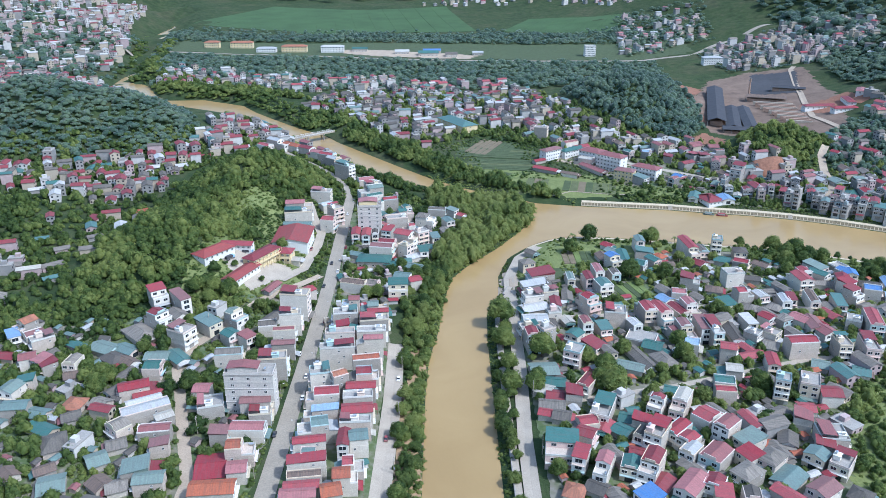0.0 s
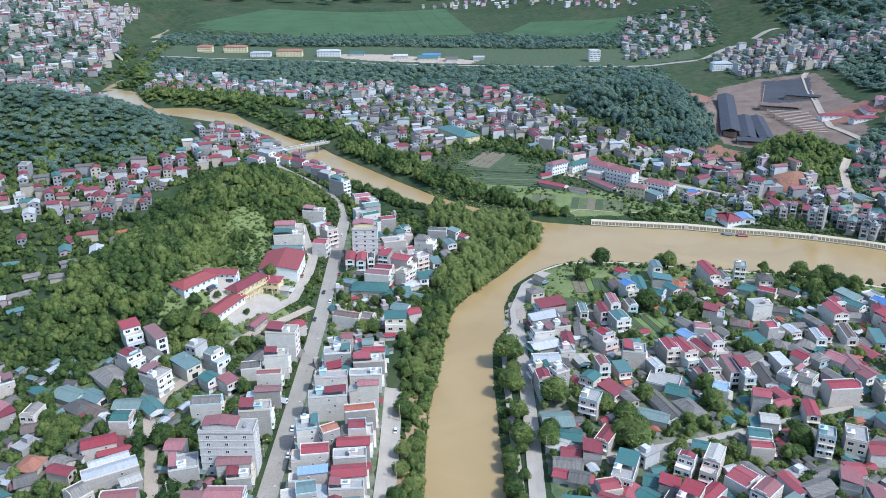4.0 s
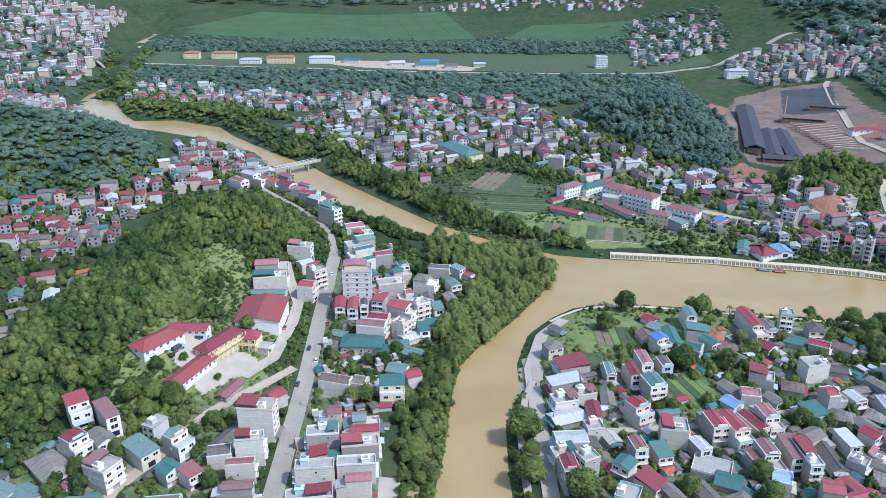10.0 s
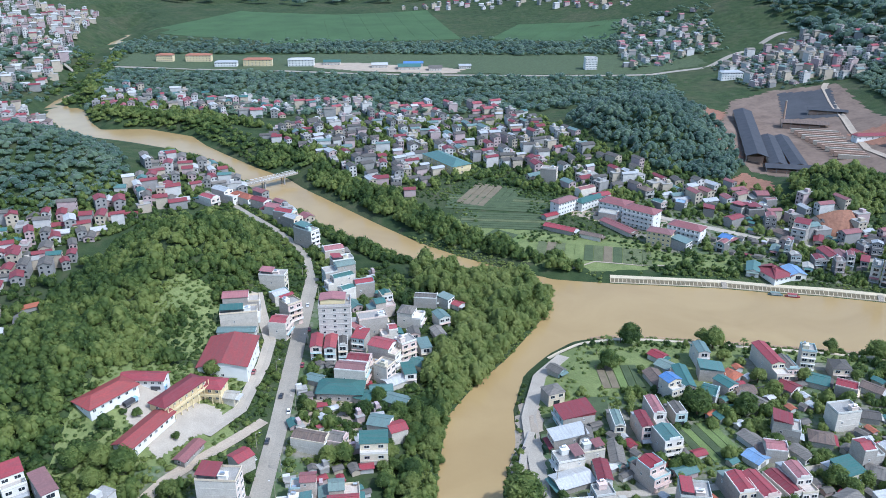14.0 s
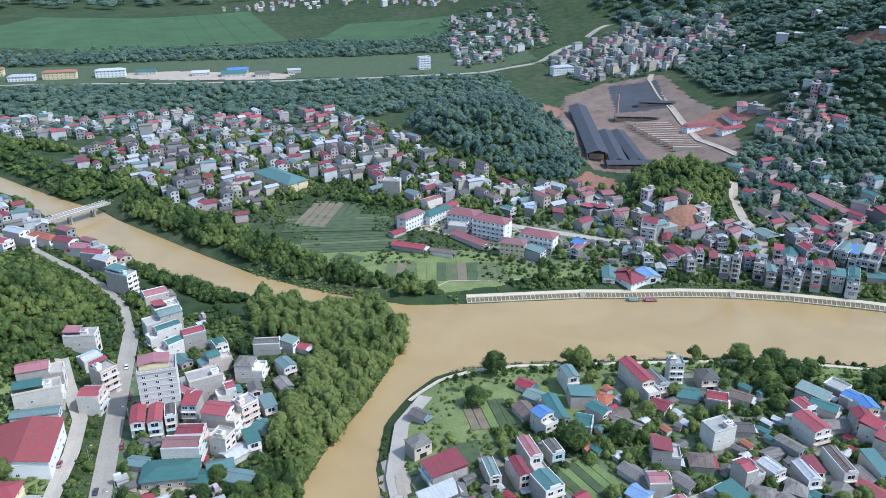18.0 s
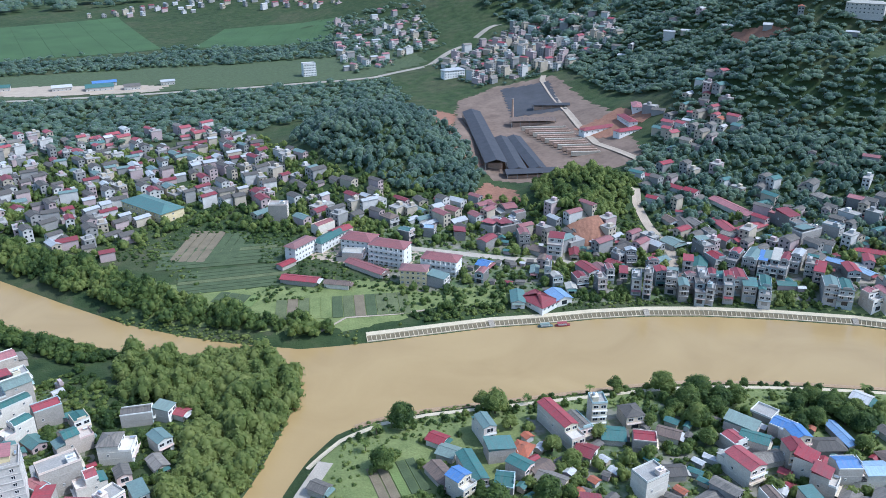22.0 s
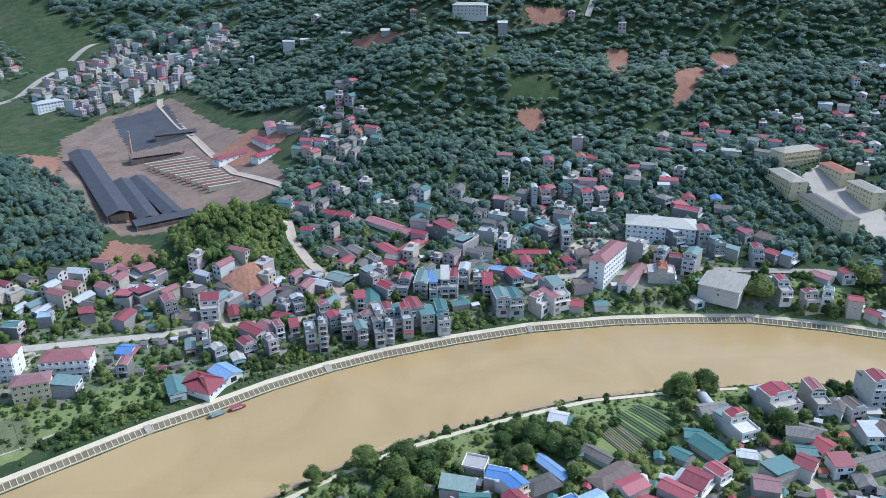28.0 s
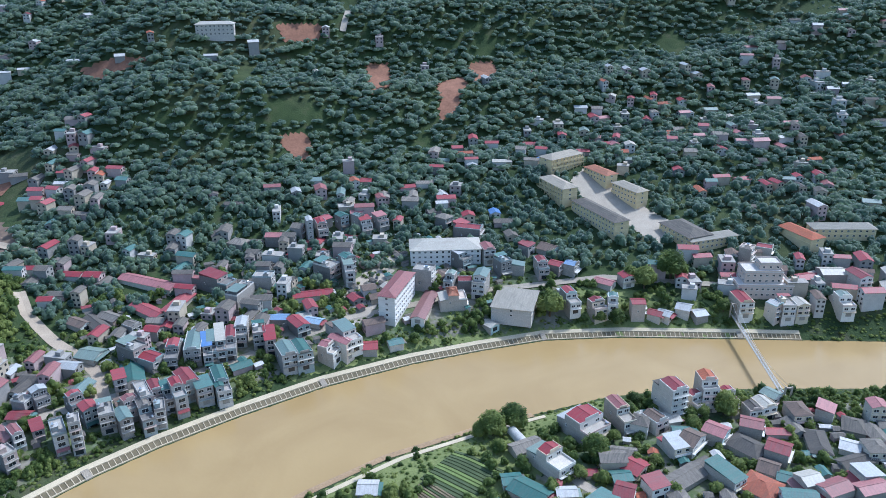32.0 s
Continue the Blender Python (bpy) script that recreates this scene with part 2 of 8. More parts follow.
M_GROUND, M_WATER, M_YARD = ground_mat(), water_mat(), town_ground_mat()
M_WALL = mat("painted_plaster", None, 0.85, var=0.22, scale=0.5, fine=3.0, pick=(
    (0.74, 0.69, 0.61), (0.80, 0.76, 0.69), (0.67, 0.58, 0.43), (0.62, 0.60, 0.54), (0.72, 0.59, 0.43), (0.70, 0.57, 0.48), (0.77, 0.73, 0.66), (0.71, 0.53, 0.46), (0.78, 0.71, 0.63), (0.46, 0.57, 0.55)))
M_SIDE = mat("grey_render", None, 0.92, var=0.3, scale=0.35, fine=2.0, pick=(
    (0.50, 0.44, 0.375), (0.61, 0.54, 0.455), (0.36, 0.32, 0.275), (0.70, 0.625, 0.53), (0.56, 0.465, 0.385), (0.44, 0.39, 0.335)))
# darker front and side colours for taller houses on the north-east bank
M_DARKWALL = mat("darker_plain_render", None, 0.92, var=0.3, scale=0.4, fine=2.0, pick=(
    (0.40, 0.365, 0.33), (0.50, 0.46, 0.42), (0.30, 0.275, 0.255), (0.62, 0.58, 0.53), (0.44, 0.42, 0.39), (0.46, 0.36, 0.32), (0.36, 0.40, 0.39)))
M_DARKSIDE = mat("darker_side_render", None, 0.95, var=0.3, scale=0.3, fine=1.6, pick=((0.30, 0.275, 0.25), (0.24, 0.22, 0.205), (0.37, 0.335, 0.30), (0.20, 0.185, 0.17)))
M_WHITE = mat("white_paint", (0.68, 0.65, 0.60), 0.8, var=0.12)
M_PALE = mat("pale_grey_plaster", (0.50, 0.455, 0.40), 0.9, var=0.12, scale=0.2, fine=1.5)
M_CREAM = mat("cream_paint", (0.62, 0.50, 0.29), 0.85, var=0.12)
M_BLUEW = mat("light_blue_paint", (0.30, 0.45, 0.60), 0.8, var=0.12)
M_CONC = mat("weathered_concrete", (0.30, 0.275, 0.24), 0.95, var=0.3, scale=0.25, fine=2.0)
M_CONC2 = mat("pale_concrete", (0.36, 0.305, 0.235), 0.95, var=0.2, scale=0.15, fine=2.0)
def sheet_mat(name, pick, rough=0.5, dirt=(0.10, 0.075, 0.065), amount=0.45):
    """Painted sheet roofing: one colour a roof, dulled by streaks of dirt down the slope and by rust stains."""
    m = mat(name, None, rough, var=0.22, scale=0.35, fine=1.5, pick=pick)
    nt, b = m.node_tree, m.node_tree.nodes["Principled BSDF"]
    base = b.inputs["Base Color"].links[0].from_socket
    co, mp, n, r = (nt.nodes.new(k) for k in ("ShaderNodeTexCoord", "ShaderNodeMapping", "ShaderNodeTexNoise", "ShaderNodeValToRGB"))
    mp.inputs["Scale"].default_value = (0.12, 1.3, 0.3)
    n.inputs["Scale"].default_value, n.inputs["Detail"].default_value = 1.0, 4.0
    r.color_ramp.elements[0].position, r.color_ramp.elements[1].position = 0.42, 0.72
    r.color_ramp.elements[0].color, r.color_ramp.elements[1].color = (0, 0, 0, 1), (amount, amount, amount, 1)
    geo, add = nt.nodes.new("ShaderNodeNewGeometry"), nt.nodes.new("ShaderNodeVectorMath")
    info, far = nt.nodes.new("ShaderNodeObjectInfo"), nt.nodes.new("ShaderNodeVectorMath")
    far.operation = "SCALE"
    far.inputs["Scale"].default_value = 0.37
    nt.links.new(info.outputs["Location"], far.inputs[0])
    nt.links.new(co.outputs["Object"], mp.inputs[0])
    nt.links.new(mp.outputs[0], add.inputs[0])
    nt.links.new(far.outputs[0], add.inputs[1])
    nt.links.new(add.outputs[0], n.inputs["Vector"])
    nt.links.new(n.outputs["Fac"], r.inputs[0])
    mix = nt.nodes.new("ShaderNodeMix")
    mix.data_type = "RGBA"
    mix.inputs["B"].default_value = (*dirt, 1)
    nt.links.new(r.outputs[0], mix.inputs["Factor"])
    nt.links.new(base, mix.inputs["A"])
    nt.links.new(mix.outputs["Result"], b.inputs["Base Color"])
    return m


M_ROOFS = {
    "r": sheet_mat("red_metal_sheet", ((0.27, 0.036, 0.045), (0.23, 0.045, 0.050), (0.33, 0.075, 0.080), (0.26, 0.10, 0.095), (0.20, 0.036, 0.042), (0.36, 0.15, 0.145), (0.30, 0.055, 0.062), (0.24, 0.12, 0.11)), 0.55, (0.13, 0.085, 0.08)),
    "t": sheet_mat("teal_metal_sheet", ((0.060, 0.150, 0.130), (0.095, 0.180, 0.160), (0.15, 0.21, 0.19), (0.19, 0.24, 0.205), (0.050, 0.130, 0.110)), 0.55, (0.12, 0.12, 0.105)),
    "g": sheet_mat("grey_fibre_cement", ((0.152, 0.132, 0.110), (0.205, 0.178, 0.148), (0.112, 0.098, 0.084), (0.26, 0.225, 0.185), (0.18, 0.128, 0.100)), 0.92, (0.06, 0.056, 0.052), 0.6),
    "b": sheet_mat("blue_metal_sheet", ((0.09, 0.19, 0.40), (0.20, 0.30, 0.45), (0.30, 0.40, 0.50)), 0.5, (0.2, 0.2, 0.2)),
    "o": sheet_mat("orange_clay_tile", ((0.38, 0.115, 0.060), (0.33, 0.105, 0.062), (0.36, 0.15, 0.09)), 0.85, (0.12, 0.08, 0.06), 0.55),
    "w": sheet_mat("pale_metal_sheet", ((0.50, 0.48, 0.45), (0.40, 0.40, 0.39), (0.44, 0.40, 0.33)), 0.5, (0.26, 0.22, 0.18)),
    "s": sheet_mat("worn_brick_red_sheet", ((0.30, 0.062, 0.055), (0.27, 0.060, 0.055)), 0.6, (0.15, 0.075, 0.065), 0.6),
    "n": sheet_mat("tan_fibre_cement", ((0.36, 0.31, 0.24), (0.30, 0.27, 0.22)), 0.9, (0.16, 0.14, 0.11), 0.5),
    "c": M_CONC,
    "k": mat("blackened_roof_sheet", (0.055, 0.055, 0.06), 0.9, var=0.3, scale=0.2),
}
M_GLASS = mat("dark_window_glass", (0.025, 0.03, 0.035), 0.12, var=0.2, spec=0.6)
M_STEEL = mat("stainless_tank_steel", (0.6, 0.6, 0.6), 0.3, metal=0.9, var=0.1)
M_ROAD = mat("worn_grey_asphalt", (0.29, 0.248, 0.19), 0.95, var=0.22, scale=0.08, fine=1.5)
M_DIRT = mat("pale_dry_earth", (0.36, 0.285, 0.205), 0.98, var=0.25, scale=0.1, fine=1.5)
M_REDSOIL = mat("red_laterite_soil", (0.235, 0.115, 0.070), 0.98, var=0.25, scale=0.15, fine=0.5, bump=0.2)
M_BARK = mat("grey_brown_bark", (0.12, 0.085, 0.055), 0.95, var=0.3)
M_LEAF = leaf_mat("broad_leaves", ((0.050, 0.086, 0.024), (0.132, 0.180, 0.044), (0.245, 0.280, 0.076)), 1.5, 0.3)
M_BAMBOO = leaf_mat("bamboo_leaves", ((0.085, 0.122, 0.032), (0.170, 0.212, 0.054), (0.250, 0.278, 0.080)))
# leaves of far woods, paled and blued so their colour carries the haze
M_HAZED = leaf_mat("hazed_hill_leaves", ((0.076, 0.132, 0.092), (0.122, 0.188, 0.122), (0.175, 0.240, 0.142)), 1.9, 0.22)
# the sheen greys these crowns further, as haze would
M_HAZED.node_tree.nodes["Principled BSDF"].inputs["Sheen Weight"].default_value = 0.5
M_SOIL = mat("tilled_brown_soil", (0.165, 0.130, 0.080), 0.95, var=0.3, scale=0.2, fine=1.5)
M_WORKS = mat("trodden_works_earth", (0.175, 0.118, 0.082), 0.97, var=0.5, scale=0.05, fine=0.25, tint2=(0.25, 0.175, 0.125))
M_RIB = mat("sandy_concrete", (0.48, 0.395, 0.265), 0.95, var=0.2, scale=0.2, fine=2.0)
M_FILL = mat("weedy_bank_earth", (0.15, 0.125, 0.068), 0.95, var=0.4, scale=0.25, fine=1.5, tint2=(0.21, 0.165, 0.10))
M_SAND = mat("wet_brown_mud", (0.30, 0.20, 0.11), 0.9, var=0.3, scale=0.1, fine=1.0)
M_BRICKS = mat("raw_brick_rows", (0.36, 0.24, 0.17), 0.95, var=0.35, scale=0.12, fine=1.2)
M_BLACK = mat("coal_dark_yard", (0.06, 0.058, 0.06), 0.95, var=0.35, scale=0.08, fine=0.8)
M_CROP = mat("vegetable_rows", (0.066, 0.084, 0.036), 0.95, var=0.4, scale=0.2, fine=1.5, bump=0.3)
M_CROP2 = mat("pale_green_crop", (0.135, 0.170, 0.052), 0.95, var=0.3, scale=0.1, fine=1.5, bump=0.3)
M_CROP3 = mat("dull_green_crop", (0.105, 0.115, 0.050), 0.95, var=0.4, scale=0.15, fine=1.2, bump=0.3)
M_GRASS = mat("rough_yellow_green_grass", (0.130, 0.178, 0.050), 0.95, var=0.45, scale=0.12, fine=0.9, bump=0.4, tint2=(0.225, 0.240, 0.084))
M_RICE = mat("green_rice", (0.052, 0.090, 0.030), 0.95, var=0.35, scale=0.02, fine=0.5)


# ---- mesh helpers ----
class Bag:
    """Collects boxes and sheets into one mesh."""

    def __init__(self):
        self.v, self.f, self.m = [], [], []

    def face(self, pts, mi=0):
        n = len(self.v)
        self.v += [tuple(p) for p in pts]
        self.f.append(tuple(range(n, n + len(pts))))
        self.m.append(mi)

    def box(self, x0, y0, z0, x1, y1, z1, mi=0, front=None, bottom=False):
        n = len(self.v)
        self.v += [(x0, y0, z0), (x1, y0, z0), (x1, y1, z0), (x0, y1, z0), (x0, y0, z1), (x1, y0, z1), (x1, y1, z1), (x0, y1, z1)]
        self.f += [(0 + n, 1 + n, 5 + n, 4 + n), (1 + n, 2 + n, 6 + n, 5 + n), (2 + n, 3 + n, 7 + n, 6 + n), (3 + n, 0 + n, 4 + n, 7 + n), (4 + n, 5 + n, 6 + n, 7 + n)]
        self.m += [mi if front is None else front, mi, mi, mi, mi]
        if bottom:
            self.f.append((3 + n, 2 + n, 1 + n, 0 + n))
            self.m.append(mi)

    def tube(self, a, b, r0, r1, mi=0, sides=6):
        a, b = Vector(a), Vector(b)
        q = (b - a).to_track_quat("Z", "Y")
        n = len(self.v)
        for p, r in ((a, r0), (b, r1)):
            for k in range(sides):
                w = 2 * math.pi * k / sides
                self.v.append(tuple(p + q @ Vector((r * math.cos(w), r * math.sin(w), 0))))
        for k in range(sides):
            j = (k + 1) % sides
            self.f.append((n + k, n + j, n + sides + j, n + sides + k))
            self.m.append(mi)
        self.f.append(tuple(n + sides + k for k in range(sides)))
        self.m.append(mi)

    def mesh(self, name, mats):
        me = bpy.data.meshes.new(name)
        me.from_pydata(self.v, [], self.f)
        for x in mats:
            me.materials.append(x)
        if len(mats) > 1:
            me.polygons.foreach_set("material_index", self.m)
        me.update()
        return me


def part(name, bag, mats, parent, label=""):
    ob = new(name, bag.mesh(name, mats if isinstance(mats, (list, tuple)) else [mats]))
    ob.parent = parent
    return tagged(ob, label)


def block(name, args, material, parent, label=""):
    b = Bag()
    b.box(*args, bottom=True)
    return part(name, b, material, parent, label)


# ---- terrain ----
LEFT_BANK = [(-9, 60), (-9, 270), (-9, 344), (-8, 378), (-3, 410), (0, 447), (5, 485), (18, 509), (40, 540), (60, 575), (74, 605), (60, 638), (20, 654),
             (-13, 669), (-30, 690), (-57, 712), (-92, 752), (-123, 792), (-151, 824), (-177, 872), (-205, 916), (-238, 952), (-300, 985), (-359, 1007)]
FAR_BANKS = [(-420, 1060), (-464, 1119), (-488, 1165), (-507, 1300), (-549, 1500), (-588, 1600), (-596, 1670), (-668, 1960), (-760, 2120), (-735, 2130), (-628, 1955),
             (-545, 1665), (-560, 1590), (-537, 1500), (-495, 1300), (-470, 1185), (-436, 1168), (-400, 1096), (-373, 1056), (-323, 1060), (-261, 1024), (-236, 985)]
NORTH_BANK = [(-206, 948), (-169, 905), (-131, 867), (-114, 840), (-82, 799), (-43, 749), (-9, 708), (22, 680), (47, 662), (82, 641), (118, 634), (162, 628),
              (191, 624), (219, 617), (251, 611), (283, 602), (313, 590), (350, 571), (390, 547), (430, 515), (459, 486), (486, 456), (508, 416), (535, 351)]
SOUTH_BANK = [(567, 273), (590, 180), (600, 60), (600, -100), (540, -100), (540, 60), (530, 180), (510, 276), (488, 325), (464, 375), (442, 408), (410, 439),
              (385, 462), (350, 490), (315, 509), (287, 522), (258, 534), (231, 541), (180, 550), (124, 560), (100, 562), (80, 557), (64, 544), (47, 522)]
QUAY_BANK = [(38, 490), (37, 462), (31, 446), (27, 430), (26, 400), (26, 355), (26, 271), (26, 60)]
RIVER = np.array(LEFT_BANK + FAR_BANKS + NORTH_BANK + SOUTH_BANK + QUAY_BANK, float)


def river_distance(x, y):
    """Metres from the water's edge; negative in the water."""
    p = np.stack([x, y], -1).astype(float)
    best = np.full(p.shape[:-1], 1e9)
    inside = np.zeros(p.shape[:-1], bool)
    for a, b in zip(RIVER, np.roll(RIVER, -1, 0)):
        ab = b - a
        t = np.clip(((p - a) @ ab) / (ab @ ab), 0, 1)
        best = np.minimum(best, np.hypot(p[..., 0] - a[0] - t * ab[0], p[..., 1] - a[1] - t * ab[1]))
        if a[1] != b[1]:
            cross = ((a[1] > p[..., 1]) != (b[1] > p[..., 1])) & (p[..., 0] < (b[0] - a[0]) * (p[..., 1] - a[1]) / (b[1] - a[1]) + a[0])
            inside ^= cross
    return np.where(inside, -best, best)


# centre, height, radii, turn in degrees
HILLS = [
    (-160, 608, 25, 46, 68, 0), (-150, 640, 15, 42, 66, 0), (-172, 487, 26, 66, 72, 0), (-385, 832, 48, 112, 86, -20), (-560, 720, 50, 150, 130, 0), (-400, 470, 16, 80, 110, 0),
    (225, 965, 42, 75, 120, -18), (307, 728, 14, 25, 20, 0), (336, 772, 23, 44, 37, 0), (640, 870, 62, 150, 130, 30), (900, 760, 70, 260, 220, 0), (760, 1120, 60, 170, 220, 0),
    (1250, 900, 150, 420, 500, 0), (1500, 350, 190, 480, 500, 0), (1050, 150, 60, 260, 300, 0), (900, 1900, 120, 420, 420, 0), (500, 2300, 60, 400, 260, 0),
    (1500, 1700, 210, 600, 600, 0), (-1300, 1500, 120, 480, 600, 0), (-900, 900, 80, 260, 260, 0), (-900, 300, 110, 380, 380, 0), (-300, 3300, 160, 1500, 480, 0),
    (-1800, 2600, 240, 700, 700, 0), (1500, 3000, 260, 900, 700, 0), (2400, 1000, 320, 700, 1100, 0), (-2400, 800, 260, 800, 1300, 0), (700, -900, 120, 900, 500, 0)]


def ground_z(x, y):
    x, y = np.asarray(x, float), np.asarray(y, float)
    d = river_distance(x, y)
    east = np.clip((x - 330) / 330, 0, 1) * np.clip((y - 300) / 250 + np.clip(x - 520, 0, 200) / 200, 0, 1)
    level = 5.0 + 1.5 * np.clip(-x / 100, 0, 1) + 2.5 * np.clip((y - 640) / 120, 0, 1) + 13 * east ** 1.3
    for cx, cy, h, rx, ry, turn in HILLS:
        c, s = math.cos(radians(turn)), math.sin(radians(turn))
        u, v = ((x - cx) * c + (y - cy) * s) / rx, ((y - cy) * c - (x - cx) * s) / ry
        r2 = u * u + v * v
        level = level + h * np.exp(-r2 * 1.1) * (1 + 0.10 * np.sin(x / 23 + y / 31) * np.clip(h / 40, 0, 1))
    far = np.hypot(x, y - 700)
    level = level + np.clip((far - 4000) / 3000, 0, 1) * 150
    bank = np.where(x + y * 0 < 33, 0.34, 0.4)
    edge = np.where(d > 0, np.minimum(d * bank, 99), np.maximum(d * 0.3, -3.0))
    w = np.clip((d - 6) / 22, 0, 1)
    low = np.minimum(edge, 3.2)
    return np.where(d < 6, np.minimum(edge, level), low + (level - low) * (w * w * (3 - 2 * w)))


def gz(x, y):
    return float(ground_z(np.array([x]), np.array([y]))[0])


def spaced(lo, hi, step, far):
    out = list(np.arange(lo, hi + 0.1, step))
    s = step
    while out[-1] < far:
        s *= 1.12
        out.append(out[-1] + s)
    s = step
    while out[0] > -far:
        s *= 1.12
        out.insert(0, out[0] - s)
    return np.array(out)


GX, GY = spaced(-330, 640, 5.0, 9000), spaced(240, 1000, 5.0, 9000)
XX, YY = np.meshgrid(GX, GY)
ZZ, DD = ground_z(XX, YY), river_distance(XX, YY)


def sheet(name, keep, z, material):
    ny, nx = XX.shape
    idx = np.arange(ny * nx).reshape(ny, nx)
    q = np.stack([idx[:-1, :-1], idx[:-1, 1:], idx[1:, 1:], idx[1:, :-1]], -1)[keep]
    used, inv = np.unique(q, return_inverse=True)
    me = bpy.data.meshes.new(name)
    me.from_pydata(np.stack([XX.ravel(), YY.ravel(), z.ravel()], -1)[used].tolist(), [], inv.reshape(-1, 4).tolist())
    me.materials.append(material)
    me.shade_smooth()
    return new(name, me)


cell = np.ones((len(GY) - 1, len(GX) - 1), bool)
tagged(sheet("ground", cell, ZZ, M_GROUND), "rough grass and bare soil of a river valley with wooded hills", "ground", kind="structure")
near_water = (np.minimum(np.minimum(DD[:-1, :-1], DD[1:, 1:]), np.minimum(DD[:-1, 1:], DD[1:, :-1])) < 14)
tagged(sheet("water", near_water, np.zeros_like(ZZ), M_WATER), "smooth muddy ochre river water between green banks", "river", kind="structure")


def ribbon(name, pts, width, material, label, category="road", lift=0.22, step=4.0, kind="structure"):
    """A strip of paving that follows the ground along a line."""
    pts = [Vector(p) for p in pts]
    line = [pts[0]]
    for a, b in zip(pts, pts[1:]):
        n = max(1, int((b - a).length / step))
        line += [a.lerp(b, (i + 1) / n) for i in range(n)]
    b = Bag()
    rows = []
    for i, p in enumerate(line):
        t = (line[min(i + 2, len(line) - 1)] - line[max(i - 2, 0)]).normalized()
        n = Vector((-t.y, t.x))
        rows.append([p + n * width * k for k in (-0.5, 0, 0.5)])
    xy = np.array([[tuple(q) for q in r] for r in rows])
    z = ground_z(xy[..., 0], xy[..., 1])
    z = np.maximum(z, z.mean(1, keepdims=True)) + lift
    for i in range(len(rows) - 1):
        for k in (0, 1):
            b.face([(*xy[j, m], z[j, m]) for j, m in ((i, k), (i, k + 1), (i + 1, k + 1), (i + 1, k))][::-1])
    ob = new(name, b.mesh(name, [material]))
    return tagged(ob, label, category, kind=kind)


ROADS = []


def road(name, pts, width, material, label, **kw):
    ROADS.append((pts, width))
    return ribbon(name, pts, width, material, label, **kw)


road("road_main", [(-73, 150), (-73, 270), (-73, 400), (-73, 470), (-76, 560), (-78, 630)], 8.6, M_ROAD, "long pale grey asphalt main street with worn lanes")
road("road_bridge_street", [(-78, 626), (-86, 662), (-103, 692), (-135, 735), (-165, 775), (-190, 800)], 5.2, M_ROAD, "narrow grey street climbing to the bridge")
road("road_lane", [(-103, 455), (-92, 476), (-89, 517), (-90, 543), (-100, 572), (-106, 592)], 6.5, M_CONC2, "pale concrete lane beside the red roofed hall")
road("road_back", [(-105, 200), (-107, 267), (-121, 306), (-131, 335), (-139, 356), (-138, 375), (-127, 394), (-112, 425), (-90, 455), (-80, 470)], 5.5, M_DIRT, "dusty pale lane winding between village houses")
road("road_quay", [(-27, 200), (-26, 264), (-25, 330), (-26, 388)], 9, M_CONC2, "wide pale concrete road behind a row of houses")
road("road_riverside", [(37, 200), (38, 300), (41, 360), (43, 447), (44, 480), (54, 515), (70, 535)], 7, M_CONC2, "pale concrete riverside road with shade trees")
road("road_highway", [(-700, 1400), (-252, 1380), (-111, 1350), (69, 1338), (170, 1328), (330, 1316), (420, 1340), (489, 1400), (600, 1470)], 10, M_ROAD, "straight grey highway beyond the houses")


# ---- houses ----
STOREY = 3.3
FOOT = []  # footprints: x, y, radius
PROTO = {}
ROOF_WORDS = {"r": "red sheet metal roof", "t": "teal sheet metal roof", "g": "grey fibre cement roof", "b": "blue sheet metal roof", "o": "orange tiled roof",
              "w": "pale sheet metal roof", "n": "tan fibre cement roof", "c": "flat concrete roof terrace", "k": "blackened roof"}


def free(x, y, r):
    for fx, fy, fr in FOOT:
        if (fx - x) ** 2 + (fy - y) ** 2 < (fr + r) ** 2:
            return False
    return True


def window_mesh(w, h):
    """A framed window in the plane y = 0 that looks along -y, its foot at z = 0."""
    b = Bag()
    for x0, x1, z0, z1 in ((-w / 2, w / 2, -0.08, 0.06), (-w / 2, w / 2, h - 0.1, h), (-w / 2, -w / 2 + 0.1, 0, h), (w / 2 - 0.1, w / 2, 0, h), (-0.05, 0.05, 0, h)):
        b.box(x0, -0.12, z0, x1, 0.05, z1, 0, bottom=True)
    b.face([(-w / 2, -0.04, 0), (w / 2, -0.04, 0), (w / 2, -0.04, h), (-w / 2, -0.04, h)], 1)
    return b.mesh("window", [M_WHITE, M_GLASS])


WINDOWS = {(w, h): window_mesh(w, h) for w, h in ((1.5, 1.4), (2.4, 1.6), (3.2, 2.1), (1.0, 1.2))}


def put_window(parent, w, h, x, y, z, turn, name="window"):
    ob = new(name, WINDOWS[w, h])
    ob.parent = parent
    ob.matrix_basis = pose(x, y, z, 0, 0, turn)
    return ob


